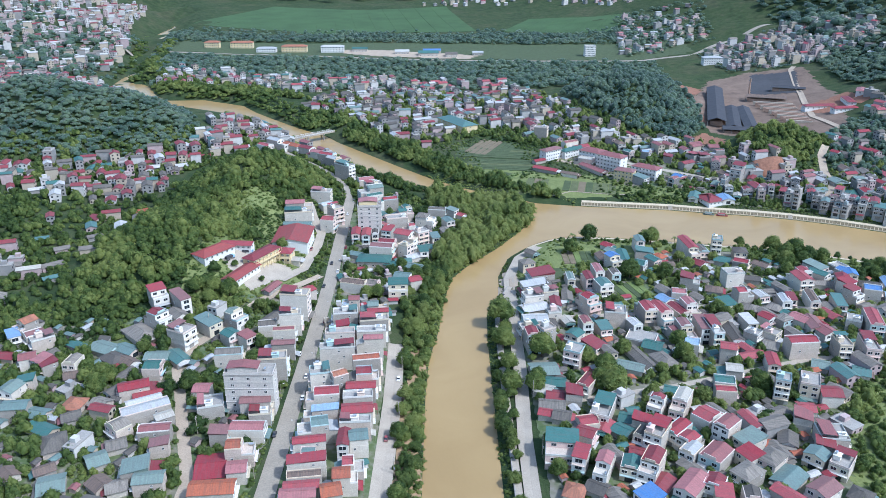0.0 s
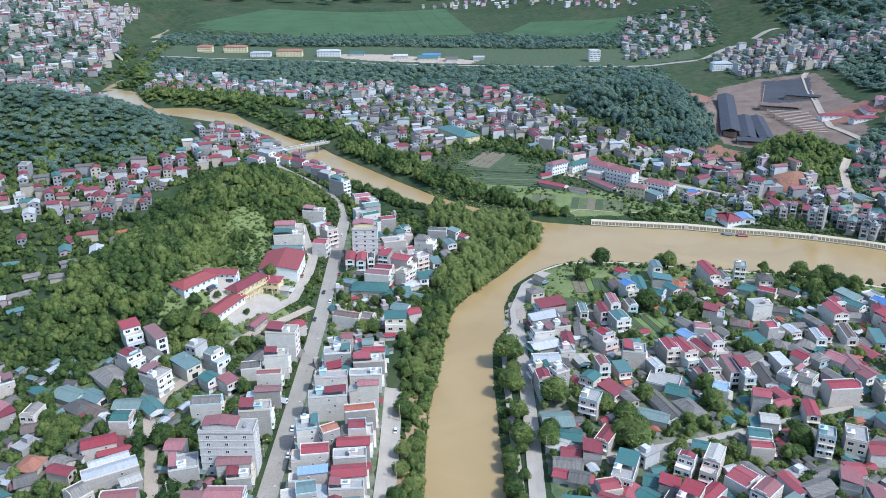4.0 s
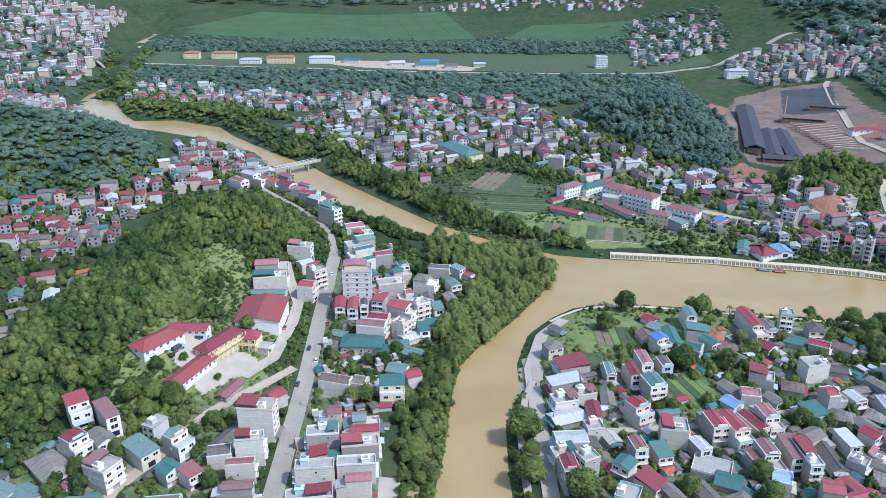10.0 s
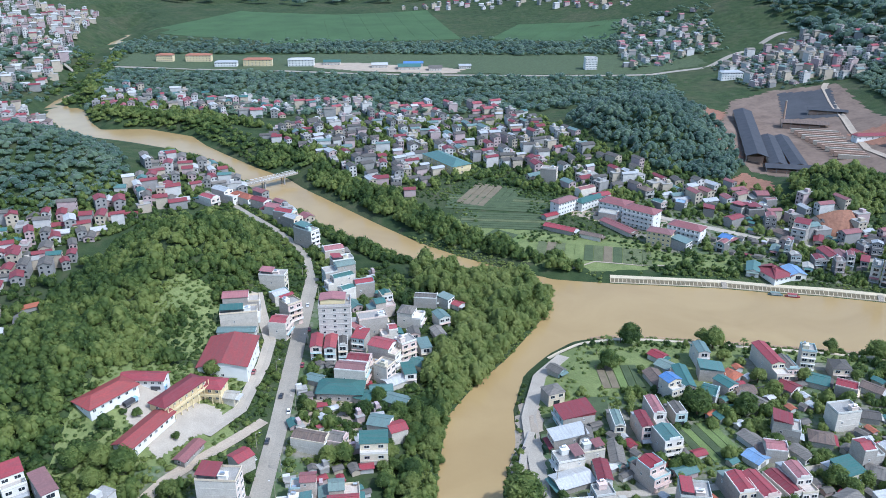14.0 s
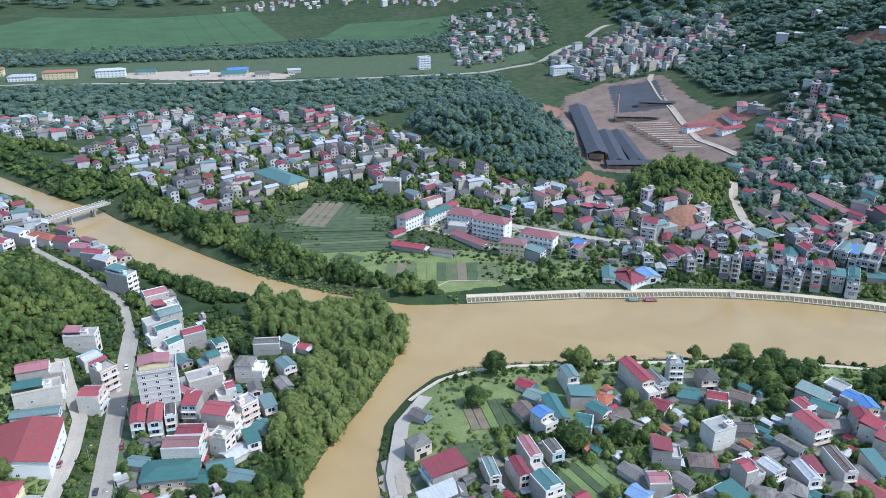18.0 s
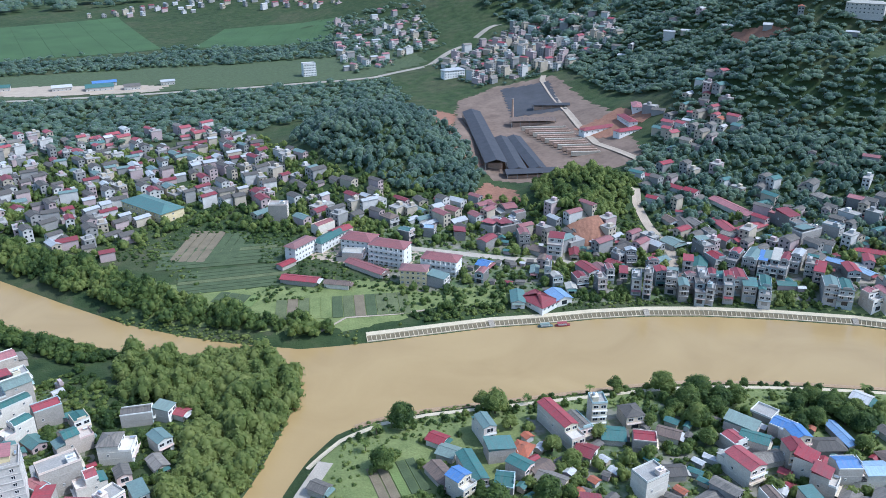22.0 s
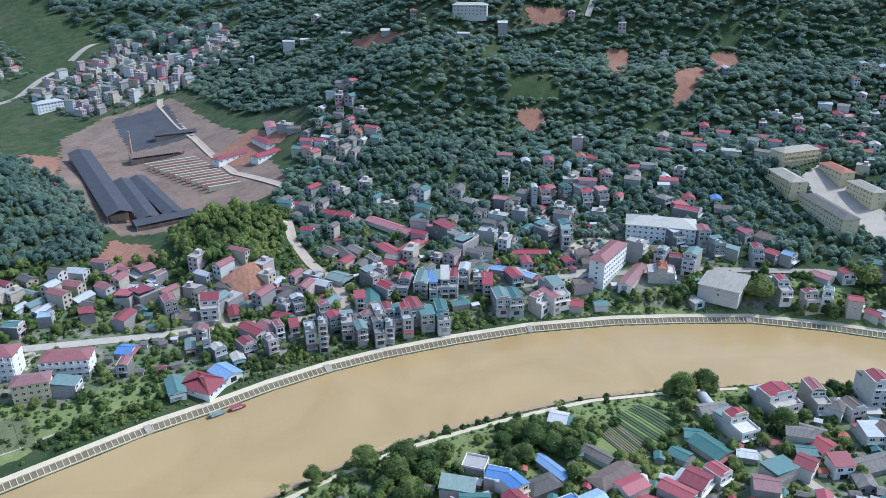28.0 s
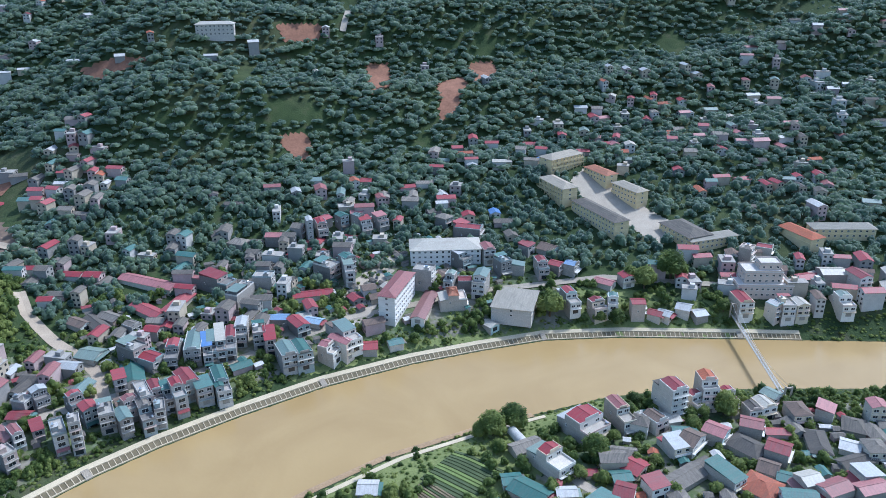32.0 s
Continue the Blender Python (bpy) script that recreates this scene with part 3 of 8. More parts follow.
def gable_roof(b, w, d, z, rise, over=0.5, thick=0.14, hip=0.0, mono=False):
    """A roof with its ridge along y, over a body w wide and d deep."""
    x, y = w / 2 + over, d / 2 + over
    if mono:
        low, high = z + 0.05, z + rise
        top = [(-x, -y, low), (x, -y, low), (x, y, high), (-x, y, high)]
        b.face([(p[0], p[1], p[2] + thick) for p in top])
        b.face(top[::-1])
        for i in range(4):
            p, q = top[i], top[(i + 1) % 4]
            b.face([p, q, (*q[:2], q[2] + thick), (*p[:2], p[2] + thick)])
        # sheet metal closes the wedge under the raised end
        hx, hy, up = w / 2 - 0.02, d / 2 - 0.02, lambda yy: low + (high - low) * (yy + y) / (2 * y)
        b.face([(hx, hy, z - 0.05), (-hx, hy, z - 0.05), (-hx, hy, up(hy)), (hx, hy, up(hy))])
        b.face([(-hx, -hy, z - 0.05), (hx, -hy, z - 0.05), (hx, -hy, up(-hy)), (-hx, -hy, up(-hy))])
        for s in (-1, 1):
            f = [(s * hx, -hy, z - 0.05), (s * hx, hy, z - 0.05), (s * hx, hy, up(hy)), (s * hx, -hy, up(-hy))]
            b.face(f if s > 0 else f[::-1])
        return
    e = z - rise * over / (w / 2)
    r0, r1 = (0, -y + hip, z + rise), (0, y - hip, z + rise)
    slopes = [[(-x, y, e), (-x, -y, e), r0, r1], [(x, -y, e), (x, y, e), r1, r0]]
    if hip:
        slopes += [[(-x, -y, e), (x, -y, e), r0], [(x, y, e), (-x, y, e), r1]]
    for s in slopes:
        b.face([(p[0], p[1], p[2] + thick) for p in s])
        b.face(s[::-1])
        for i in range(len(s)):
            p, q = s[i], s[(i + 1) % len(s)]
            b.face([p, q, (*q[:2], q[2] + thick), (*p[:2], p[2] + thick)])


def tank_on(root, x0, y0, z):
    """A lying steel water tank on two feet."""
    b = Bag()
    b.tube((x0, y0, z + 0.75), (x0, y0 + 1.7, z + 0.75), 0.55, 0.55, sides=10)
    b.tube((x0, y0, z + 0.75), (x0, y0 - 0.12, z + 0.75), 0.55, 0.3, sides=10)
    tank = part("water_tank", b, M_STEEL, root, "round stainless steel tank")
    b = Bag()
    for yy in (y0 + 0.3, y0 + 1.3):
        b.box(x0 - 0.45, yy, z, x0 + 0.45, yy + 0.12, z + 0.5)
    part("stand", b, M_CONC, tank)


def wall_ring(x0, y0, x1, y1, z, h, t=0.16, back=True):
    b = Bag()
    b.box(x0, y0, z, x1, y0 + t, z + h)
    b.box(x0, y0 + t, z, x0 + t, y1 - t * back, z + h)
    b.box(x1 - t, y0 + t, z, x1, y1 - t * back, z + h)
    if back:
        b.box(x0, y1 - t, z, x1, y1, z + h)
    return b


def build_house(w, d, n, c, seed, wall=None, side=None):
    rng = random.Random(seed)
    name = "shed" if n == 1 and d * w < 70 else "house" if n <= 2 else "townhouse" if n <= 4 else "apartment_block"
    root = new(name)
    h = n * STOREY
    wall, side = wall or M_WALL, side or M_SIDE
    flat = c == "c"
    # narrow houses often have a terrace in front of the top floor, and a lower wing at the rear
    back = n >= 3 and not flat and d >= 10 and rng.random() < 0.6
    front = -d / 2 + (round(d * rng.uniform(0.22, 0.4)) if back else 0)
    rear = round(d * rng.uniform(0.2, 0.34)) if n >= 2 and not flat and d >= 12 and rng.random() < 0.5 else 0
    end = d / 2 - rear
    low = h - STOREY if back or rear else h
    b = Bag()
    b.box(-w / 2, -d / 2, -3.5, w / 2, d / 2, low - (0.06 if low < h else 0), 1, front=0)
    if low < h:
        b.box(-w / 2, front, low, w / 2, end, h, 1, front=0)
    for k in range(1, n):
        b.box(-w / 2 - 0.06, -d / 2 - 0.14, k * STOREY - 0.22, w / 2 + 0.06, d / 2 + 0.05, k * STOREY, 1, front=0, bottom=True)
    rise = 0 if flat else (min(w * 0.2, 2.4) if c in "go" else min(w * 0.16, 1.7))
    mono = c in "rtbw" and n >= 2 and rng.random() < 0.25
    hip = (min(w, d) * 0.45 if c in "go" and w >= 9 and rng.random() < 0.7 else 0)
    # party walls that stand above the roof, with a stepped front gable
    coping = n >= 2 and not flat and not mono and not hip and rng.random() < 0.55
    if not flat and not hip and not mono:
        for y in (front, end):
            tri = [(-w / 2, y, h), (w / 2, y, h), (0, y, h + rise)]
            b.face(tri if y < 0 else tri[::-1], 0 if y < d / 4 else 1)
    if coping:
        e = Bag()
        for sx in (-1, 1):
            x = sx * (w / 2 - 0.02)
            e.box(min(x, x - sx * 0.24), front + 0.22, h - 0.05, max(x, x - sx * 0.24), end, h + 0.55)
        e.box(-w / 2 + 0.02, front, h - 0.05, w / 2 - 0.02, front + 0.22, h + 0.6)
        e.box(-w * 0.28, front - 0.02, h + 0.6, w * 0.28, front + 0.2, h + rise + 0.55)
        part("coping", e, wall, root, "raised party walls round the roof")
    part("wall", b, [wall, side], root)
    if flat:
        b = Bag()
        b.box(-w / 2 - 0.1, -d / 2 - 0.2, h, w / 2 + 0.1, d / 2 + 0.1, h + 0.16, bottom=True)
        part("roof", b, M_CONC, root)
        p = h + 0.16
        part("parapet", wall_ring(-w / 2, -d / 2, w / 2, d / 2, p, 0.95), wall, root)
        if n >= 2:
            x0, y0, sw = -w / 2 + 0.4, rng.uniform(-0.42, -0.1) * d, min(2.8, w * 0.5)
            b = Bag()
            b.box(x0, y0, p, x0 + sw, y0 + 3.4, p + 2.4)
            b.box(x0 - 0.2, y0 - 0.2, p + 2.4, x0 + sw + 0.2, y0 + 3.6, p + 2.55, bottom=True)
            part("stair_head", b, wall, root)
            tank_on(root, x0 + 0.8, y0 + 0.8, p + 2.52)
            if d >= 9 and rng.random() < 0.85:
                # open shelter of sheet metal at the back of the terrace
                b = Bag()
                z, y1 = p + 2.3, d / 2 - 0.2
                y2 = y0 + 3.9
                if y1 - y2 > 2.5:
                    b.face([(-w / 2, y2, z), (w / 2, y2, z), (w / 2, y1, z + 0.5), (-w / 2, y1, z + 0.5)])
                    b.face([(-w / 2, y1, z + 0.42), (w / 2, y1, z + 0.42), (w / 2, y2, z - 0.08), (-w / 2, y2, z - 0.08)])
                    for x in (-w / 2 + 0.2, w / 2 - 0.3):
                        for y in (y2 + 0.2, y1 - 0.3):
                            b.box(x, y, p, x + 0.1, y + 0.1, z - 0.02)
                    part("shelter", b, M_ROOFS["r" if rng.random() < 0.7 else "t"], root, "sheet metal terrace shelter")
    else:
        bb = Bag()
        gable_roof(bb, w - (0.5 if coping else 0), end - front - (0.3 if coping else 0), h, rise, over=0.02 if coping else 0.35 if n > 1 else 0.6, hip=hip, mono=mono)
        if not mono:
            y0 = (end - front) / 2 + (-0.3 if coping else 0.3) - hip
            bb.box(-0.22, -y0, h + rise + 0.08, 0.22, y0, h + rise + 0.24)
        mid = (end + front) / 2 + (0.1 if coping else 0)
        bb.v = [(x, y + mid, z) for x, y, z in bb.v]
        part("roof", bb, M_ROOFS[c], root)
        if rear:
            # sheet roof over the lower rear wing
            b = Bag()
            z, x, y1, y2 = low + 0.15, w / 2 + 0.25, end + 0.02, d / 2 + 0.4
            b.face([(-x, y2, z), (-x, y1, z + 1.0), (x, y1, z + 1.0), (x, y2, z)])
            b.face([(-x, y2, z - 0.1), (x, y2, z - 0.1), (x, y1, z + 0.9), (-x, y1, z + 0.9)])
            for sx in (-1, 1):
                f = [(sx * (w / 2 - 0.02), y1, low - 0.1), (sx * (w / 2 - 0.02), d / 2 - 0.02, low - 0.1), (sx * (w / 2 - 0.02), d / 2 - 0.02, z + 0.1), (sx * (w / 2 - 0.02), y1, z + 0.9)]
                b.face(f if sx > 0 else f[::-1])
            part("rear_roof", b, M_ROOFS[rng.choice("rtggw")], root, "lower sheet roof at the rear")
        if back:
            part("parapet", wall_ring(-w / 2, -d / 2, w / 2, front, low + 0.02, 0.95, back=False), wall, root)
            if rng.random() < 0.5:
                tank_on(root, w / 2 - 1.0, -d / 2 + 0.8, low + 0.02)
    # openings
    for k in range(n):
        z = k * STOREY + 0.9
        y = front if back and k == n - 1 else -d / 2
        if k == 0:
            b = Bag()
            dw = min(w - 1.2, 3.4)
            b.box(-dw / 2, -d / 2 - 0.1, 0.0, dw / 2, -d / 2 + 0.05, 2.5)
            part("door", b, M_GLASS if rng.random() < 0.5 else M_CONC, root, "wide folding street door")
        elif w >= 7:
            put_window(root, 2.4, 1.6, -w * 0.25, y, z, 0)
            put_window(root, 2.4, 1.6, w * 0.25, y, z, 0)
        else:
            put_window(root, 3.2 if w >= 5 else 1.5, 2.1 if w >= 5 else 1.4, 0, y, z - 0.3, 0)
        if n >= 2 and 1 <= k < 4:
            side_y = rng.uniform(-0.05, 0.3) * d
            put_window(root, 1.0, 1.2, w / 2, side_y, z + 0.3, 90)
            if k == 1 and n > 2:
                put_window(root, 1.0, 1.2, -w / 2, side_y, z + 0.3, -90)
    if n >= 2 and rng.random() < 0.75:
        for k in range(1, n - back):
            b = Bag()
            y1, z = -d / 2, k * STOREY - 0.25
            b.box(-w / 2 + 0.1, y1 - 1.2, z, w / 2 - 0.1, y1 - 0.02, z + 0.2, bottom=True)
            b.box(-w / 2 + 0.1, y1 - 1.2, z + 1.1, w / 2 - 0.1, y1 - 1.1, z + 1.2, bottom=True)
            m = max(3, int(w / 0.9))
            for i in range(m + 1):
                x = -w / 2 + 0.15 + (w - 0.4) * i / m
                b.box(x, y1 - 1.18, z + 0.2, x + 0.1, y1 - 1.1, z + 1.1)
            part("balcony", b, wall, root)
    elif rng.random() < 0.6:
        # sheet awning over the street door
        b = Bag()
        z, y1, x = 2.75, -d / 2 - 0.02, w / 2 - 0.2
        b.face([(-x, y1 - 2.2, z - 0.3), (x, y1 - 2.2, z - 0.3), (x, y1, z + 0.25), (-x, y1, z + 0.25)])
        b.face([(-x, y1, z + 0.17), (x, y1, z + 0.17), (x, y1 - 2.2, z - 0.38), (-x, y1 - 2.2, z - 0.38)])
        for s in (-x + 0.05, x - 0.13):
            b.box(s, y1 - 2.1, -0.3, s + 0.08, y1 - 2.02, z - 0.36)
        part("awning", b, M_ROOFS[rng.choice("rtgw")], root, "sloping sheet metal awning")
    return root


def house(x, y, turn, w, d, n, c):
    """A house of n storeys, w wide and d deep, whose street front looks the way that turn gives (0: towards -y)."""
    w, d = max(4, round(w)), max(7, round(d / 2) * 2)
    # houses over one storey on the north-east bank take the darker render
    darker_walls = x > 170 and y > 560 - max(0, x - 430) * 0.9 and n > 1
    key = (w, d, n, c, darker_walls)
    FOOT.append((x, y, 0.5 * (w + d) * 0.5 + 1.0))
    m = pose(x, y, gz(x, y) + 0.1, 0, 0, turn)
    if key in PROTO:
        return copy_thing(PROTO[key], m)
    ob = build_house(w, d, n, c, hash(key[:3]) % 1000 + ord(c), M_DARKWALL if darker_walls else None, M_DARKSIDE if darker_walls else None)
    size = {1: "low single storey", 2: "plain two storey", 3: "narrow three storey", 4: "tall four storey", 5: "slender five storey"}.get(n, "tall many storey")
    tagged(ob, f"{size} rendered {'shed' if ob.name.startswith('shed') else 'house'} with a {ROOF_WORDS[c]}", "shed" if ob.name.startswith("shed") else "house", "houses of the town")
    ob.matrix_basis = m
    PROTO[key] = ob
    return ob


def big_building(name, x, y, turn, w, d, n, c, wall, label, cols, gallery=False, back=False, storey=3.4, rise=None, hip=True, category="building", band=None):
    """A long building with rows of windows on both long sides. w along its front, d deep; the front looks towards -y at turn 0."""
    root = new(name)
    h = n * storey
    b = Bag()
    b.box(-w / 2, -d / 2, -5, w / 2, d / 2, h, 0)
    part("wall", b, wall, root)
    for k in range(1, n + 1):
        block("ledge", (-w / 2 - 0.15, -d / 2 - 0.2, k * storey - 0.3, w / 2 + 0.15, d / 2 + 0.2, k * storey - 0.02), band or wall, root)
    b = Bag()
    if c == "c":
        b.box(-w / 2 - 0.3, -d / 2 - 0.3, h, w / 2 + 0.3, d / 2 + 0.3, h + 0.2, bottom=True)
        part("roof", b, M_CONC, root)
        b = Bag()
        for a in ((-w / 2, -d / 2, w / 2, -d / 2 + 0.2), (-w / 2, d / 2 - 0.2, w / 2, d / 2), (-w / 2, -d / 2 + 0.2, -w / 2 + 0.2, d / 2 - 0.2), (w / 2 - 0.2, -d / 2 + 0.2, w / 2, d / 2 - 0.2)):
            b.box(a[0], a[1], h + 0.2, a[2], a[3], h + 1.2)
        part("parapet", b, wall, root)
    else:
        r = rise or d * 0.18
        bb = Bag()
        gable_roof(bb, d, w, h, r, over=0.8, hip=d * 0.5 if hip else 0)
        b.f, b.m = bb.f, bb.m
        b.v = [(v[1], -v[0], v[2]) for v in bb.v]
        part("roof", b, M_ROOFS[c], root)
        if not hip:
            for s in (-1, 1):
                g = Bag()
                tri = [(s * w / 2, -d / 2, h), (s * w / 2, d / 2, h), (s * w / 2, 0, h + r)]
                g.face(tri if s > 0 else tri[::-1])
                part("gable", g, wall, root)
    for k in range(n):
        for i in range(cols):
            xx = -w / 2 + w * (i + 0.5) / cols
            put_window(root, 1.5, 1.4, xx, -d / 2, k * storey + 1.0, 0)
            if back or n == 1:
                put_window(root, 1.5, 1.4, xx, d / 2, k * storey + 1.0, 180)
        for s in (-1, 1):
            put_window(root, 1.5, 1.4, s * w / 2, 0, k * storey + 1.0, 90 * s)
    if gallery:
        for k in range(1, n):
            b = Bag()
            z = k * storey - 0.3
            b.box(-w / 2, -d / 2 - 1.8, z, w / 2, -d / 2 - 0.21, z + 0.25, bottom=True)
            b.box(-w / 2, -d / 2 - 1.8, z + 0.25, w / 2, -d / 2 - 1.65, z + 1.25)
            part("gallery", b, wall, root)
        for i in range(cols + 1):
            xx = -w / 2 + 0.2 + (w - 0.4) * i / cols
            part("column", _box(xx - 0.18, -d / 2 - 1.8, -2, xx + 0.18, -d / 2 - 1.45, h), wall, root)
    a, m = radians(turn), max(1, round(w / d))
    for i in range(m):
        s = w * ((i + 0.5) / m - 0.5)
        FOOT.append((x + math.cos(a) * s, y + math.sin(a) * s, d * 0.55 + 1.5))
    root.matrix_basis = pose(x, y, gz(x, y) + 0.1, 0, 0, turn)
    return tagged(root, label, category)


def _box(*a):
    b = Bag()
    b.box(*a, bottom=True)
    return b


# ---- trees ----
def ball(fine):
    """Vertices and triangles of a rough sphere without its underside."""
    bm = bmesh.new()
    bmesh.ops.create_icosphere(bm, subdivisions=2 if fine else 1, radius=1.0)
    v = np.array([tuple(p.co) for p in bm.verts])
    f = np.array([[p.index for p in q.verts] for q in bm.faces])
    bm.free()
    f = f[(v[f][:, :, 2].mean(1) > -0.55)]
    used, inv = np.unique(f, return_inverse=True)
    return v[used], inv.reshape(-1, 3)


BALLS = {True: ball(True), False: ball(False)}


def crown_arrays(rng, radius, height, base, lobes, leaves, leaf, droop=0.0, cheap=False):
    """Rounded uneven lobes, and small leaf sprays that stand out of their skin; vertices and triangles as arrays."""
    R = np.random.RandomState(rng.randrange(1 << 30))
    bv, bf = BALLS[not cheap]
    vs, fs, cs, n = [], [], [], 0
    for i in range(lobes):
        a, r = 2.4 * i + rng.uniform(-0.5, 0.5), radius * 0.62 * math.sqrt((i + 0.15) / lobes) if lobes > 1 else 0
        z = base + height * (0.62 - 0.34 * (i + 0.15) / lobes + rng.uniform(-0.08, 0.10))
        cs.append((r * math.cos(a), r * math.sin(a), z, radius * (rng.uniform(0.42, 0.62) if lobes > 3 else rng.uniform(0.60, 0.82)) if lobes > 1 else radius, height * rng.uniform(0.26, 0.38)))
    for x, y, z, r, hh in cs:
        k = R.uniform(0.66, 1.0, (len(bv), 1)) if not cheap else R.uniform(0.74, 1.04, (len(bv), 1))
        vs.append(bv * k * (r, r, hh) + (x, y, z))
        fs.append(bf + n)
        n += len(bv)
    which = np.array(cs)[np.arange(leaves) % lobes]
    u, a = R.uniform(-0.25, 1, leaves), R.uniform(0, 2 * np.pi, leaves)
    q = np.sqrt(1 - u * u)
    nrm = np.stack([q * np.cos(a), q * np.sin(a), u], -1)
    p = which[:, :3] + nrm * which[:, 3:4] * R.uniform(0.86, 1.12, (leaves, 1)) * np.stack([np.ones(leaves), np.ones(leaves), which[:, 4] / which[:, 3]], -1)
    p[:, 2] -= droop * R.uniform(0, 1, leaves)
    face = nrm + R.uniform(-0.55, 0.55, (leaves, 3)) + (0, 0, 0.35)
    face /= np.linalg.norm(face, axis=1, keepdims=True)
    t = np.cross(face, R.normal(size=(leaves, 3)))
    t /= np.linalg.norm(t, axis=1, keepdims=True)
    w = np.cross(face, t)
    l1, l2 = leaf * R.uniform(0.6, 1.3, (leaves, 1)), leaf * R.uniform(0.4, 0.8, (leaves, 1))
    vs.append(np.stack([p + t * l1, p - t * l1 * 0.6 + w * l2, p - t * l1 * 0.6 - w * l2], 1).reshape(-1, 3))
    fs.append(np.arange(leaves * 3).reshape(-1, 3) + n)
    return np.concatenate(vs), np.concatenate(fs)


def tri_mesh(name, verts, tris, material):
    """A mesh of triangles from arrays, shaded smooth."""
    me = bpy.data.meshes.new(name)
    me.vertices.add(len(verts))
    me.vertices.foreach_set("co", np.ascontiguousarray(verts, np.float32).ravel())
    me.loops.add(len(tris) * 3)
    me.loops.foreach_set("vertex_index", np.ascontiguousarray(tris, np.int32).ravel())
    me.polygons.add(len(tris))
    me.polygons.foreach_set("loop_start", np.arange(len(tris), dtype=np.int32) * 3)
    me.materials.append(material)
    me.update(calc_edges=True)
    me.shade_smooth()
    return me


def tree_proto(name, seed, height, radius, leaf_material, leaves, label, lobes=6, leaf=0.75):
    rng = random.Random(seed)
    root = new(name)
    b = Bag()
    t = height * 0.45
    b.tube((0, 0, -1), (0.1, 0.05, t), radius * 0.085, radius * 0.05, sides=7)
    for i in range(4):
        a = i * 1.6 + rng.random()
        b.tube((0.05, 0, t * rng.uniform(0.6, 0.95)), (radius * 0.5 * math.cos(a), radius * 0.5 * math.sin(a), height * rng.uniform(0.55, 0.75)), radius * 0.04, radius * 0.015, sides=5)
    part("trunk", b, M_BARK, root)
    vs, fs = crown_arrays(rng, radius, height * 0.85, height * 0.12, lobes, leaves, leaf)
    ob = new("crown", tri_mesh("crown", vs, fs, leaf_material))
    ob.parent = root
    return tagged(root, label, "tree", "trees of the town")


def palm_proto(seed):
    rng = random.Random(seed)
    root = new("palm_tree")
    b = Bag()
    b.tube((0, 0, -1), (0.2, 0, 6.5), 0.2, 0.13, sides=7)
    part("trunk", b, M_BARK, root)
    b = Bag()
    for i in range(13):
        a, drop = i * 2 * math.pi / 13 + rng.uniform(-0.2, 0.2), rng.uniform(0.4, 2.0)
        c, s = math.cos(a), math.sin(a)
        last = None
        for k in range(5):
            r, z, w = 0.75 * k, 6.5 + 0.8 * k * 0.5 - drop * (k / 4) ** 2 * 1.5, 0.5 * math.sin(0.5 + k * 0.6)
            cur = [(0.2 + r * c - w * s, r * s + w * c, z - 0.15), (0.2 + r * c, r * s, z), (0.2 + r * c + w * s, r * s - w * c, z - 0.15)]
            if last:
                b.face([last[0], last[1], cur[1], cur[0]])
                b.face([last[1], last[2], cur[2], cur[1]])
            last = cur
    part("crown", b, M_BAMBOO, root)
    return tagged(root, "slender palm with a spray of drooping green fronds", "tree", "trees of the town")


TREES = [tree_proto("tree", 1, 8.5, 3.6, M_LEAF, 900, "rounded broadleaf tree with a dense dark green crown", 8, 0.48),
         tree_proto("tree", 2, 11.0, 4.4, M_LEAF, 1100, "tall spreading broadleaf tree with an uneven green crown", 10, 0.5),
         tree_proto("tree", 3, 6.0, 2.7, M_LEAF, 560, "small bushy broadleaf tree beside the houses", 6, 0.42),
         tree_proto("tree", 4, 9.5, 3.4, M_BAMBOO, 900, "light green feathery tree with a loose crown", 8, 0.5)]
PALM = palm_proto(5)
BLOCKED = set()
TREE_AT = []


def near_road(x, y, gap):
    for pts, width in ROADS:
        for (ax, ay), (bx, by) in zip(pts, pts[1:]):
            dx, dy = bx - ax, by - ay
            t = min(1, max(0, ((x - ax) * dx + (y - ay) * dy) / (dx * dx + dy * dy)))
            if math.hypot(x - ax - t * dx, y - ay - t * dy) < width / 2 + gap:
                return True
    return False


def inside(x, y, poly):
    hit = False
    for (ax, ay), (bx, by) in zip(poly, poly[1:] + poly[:1]):
        if (ay > y) != (by > y) and x < (bx - ax) * (y - ay) / (by - ay) + ax:
            hit = not hit
    return hit


def tree(kind, x, y, size, turn):
    m = pose(x, y, gz(x, y) - 0.1, 0, 0, turn) @ Matrix.Diagonal((size, size, size * 0.82, 1))
    TREE_AT.append((x, y))
    if kind not in BLOCKED:
        BLOCKED.add(kind)
        ob = PALM if kind == 9 else TREES[kind]
        ob.matrix_basis = m
        return ob
    p = PALM if kind == 9 else TREES[kind]
    ob = copy_thing(p, Matrix())
    ob.matrix_basis = m
    return ob


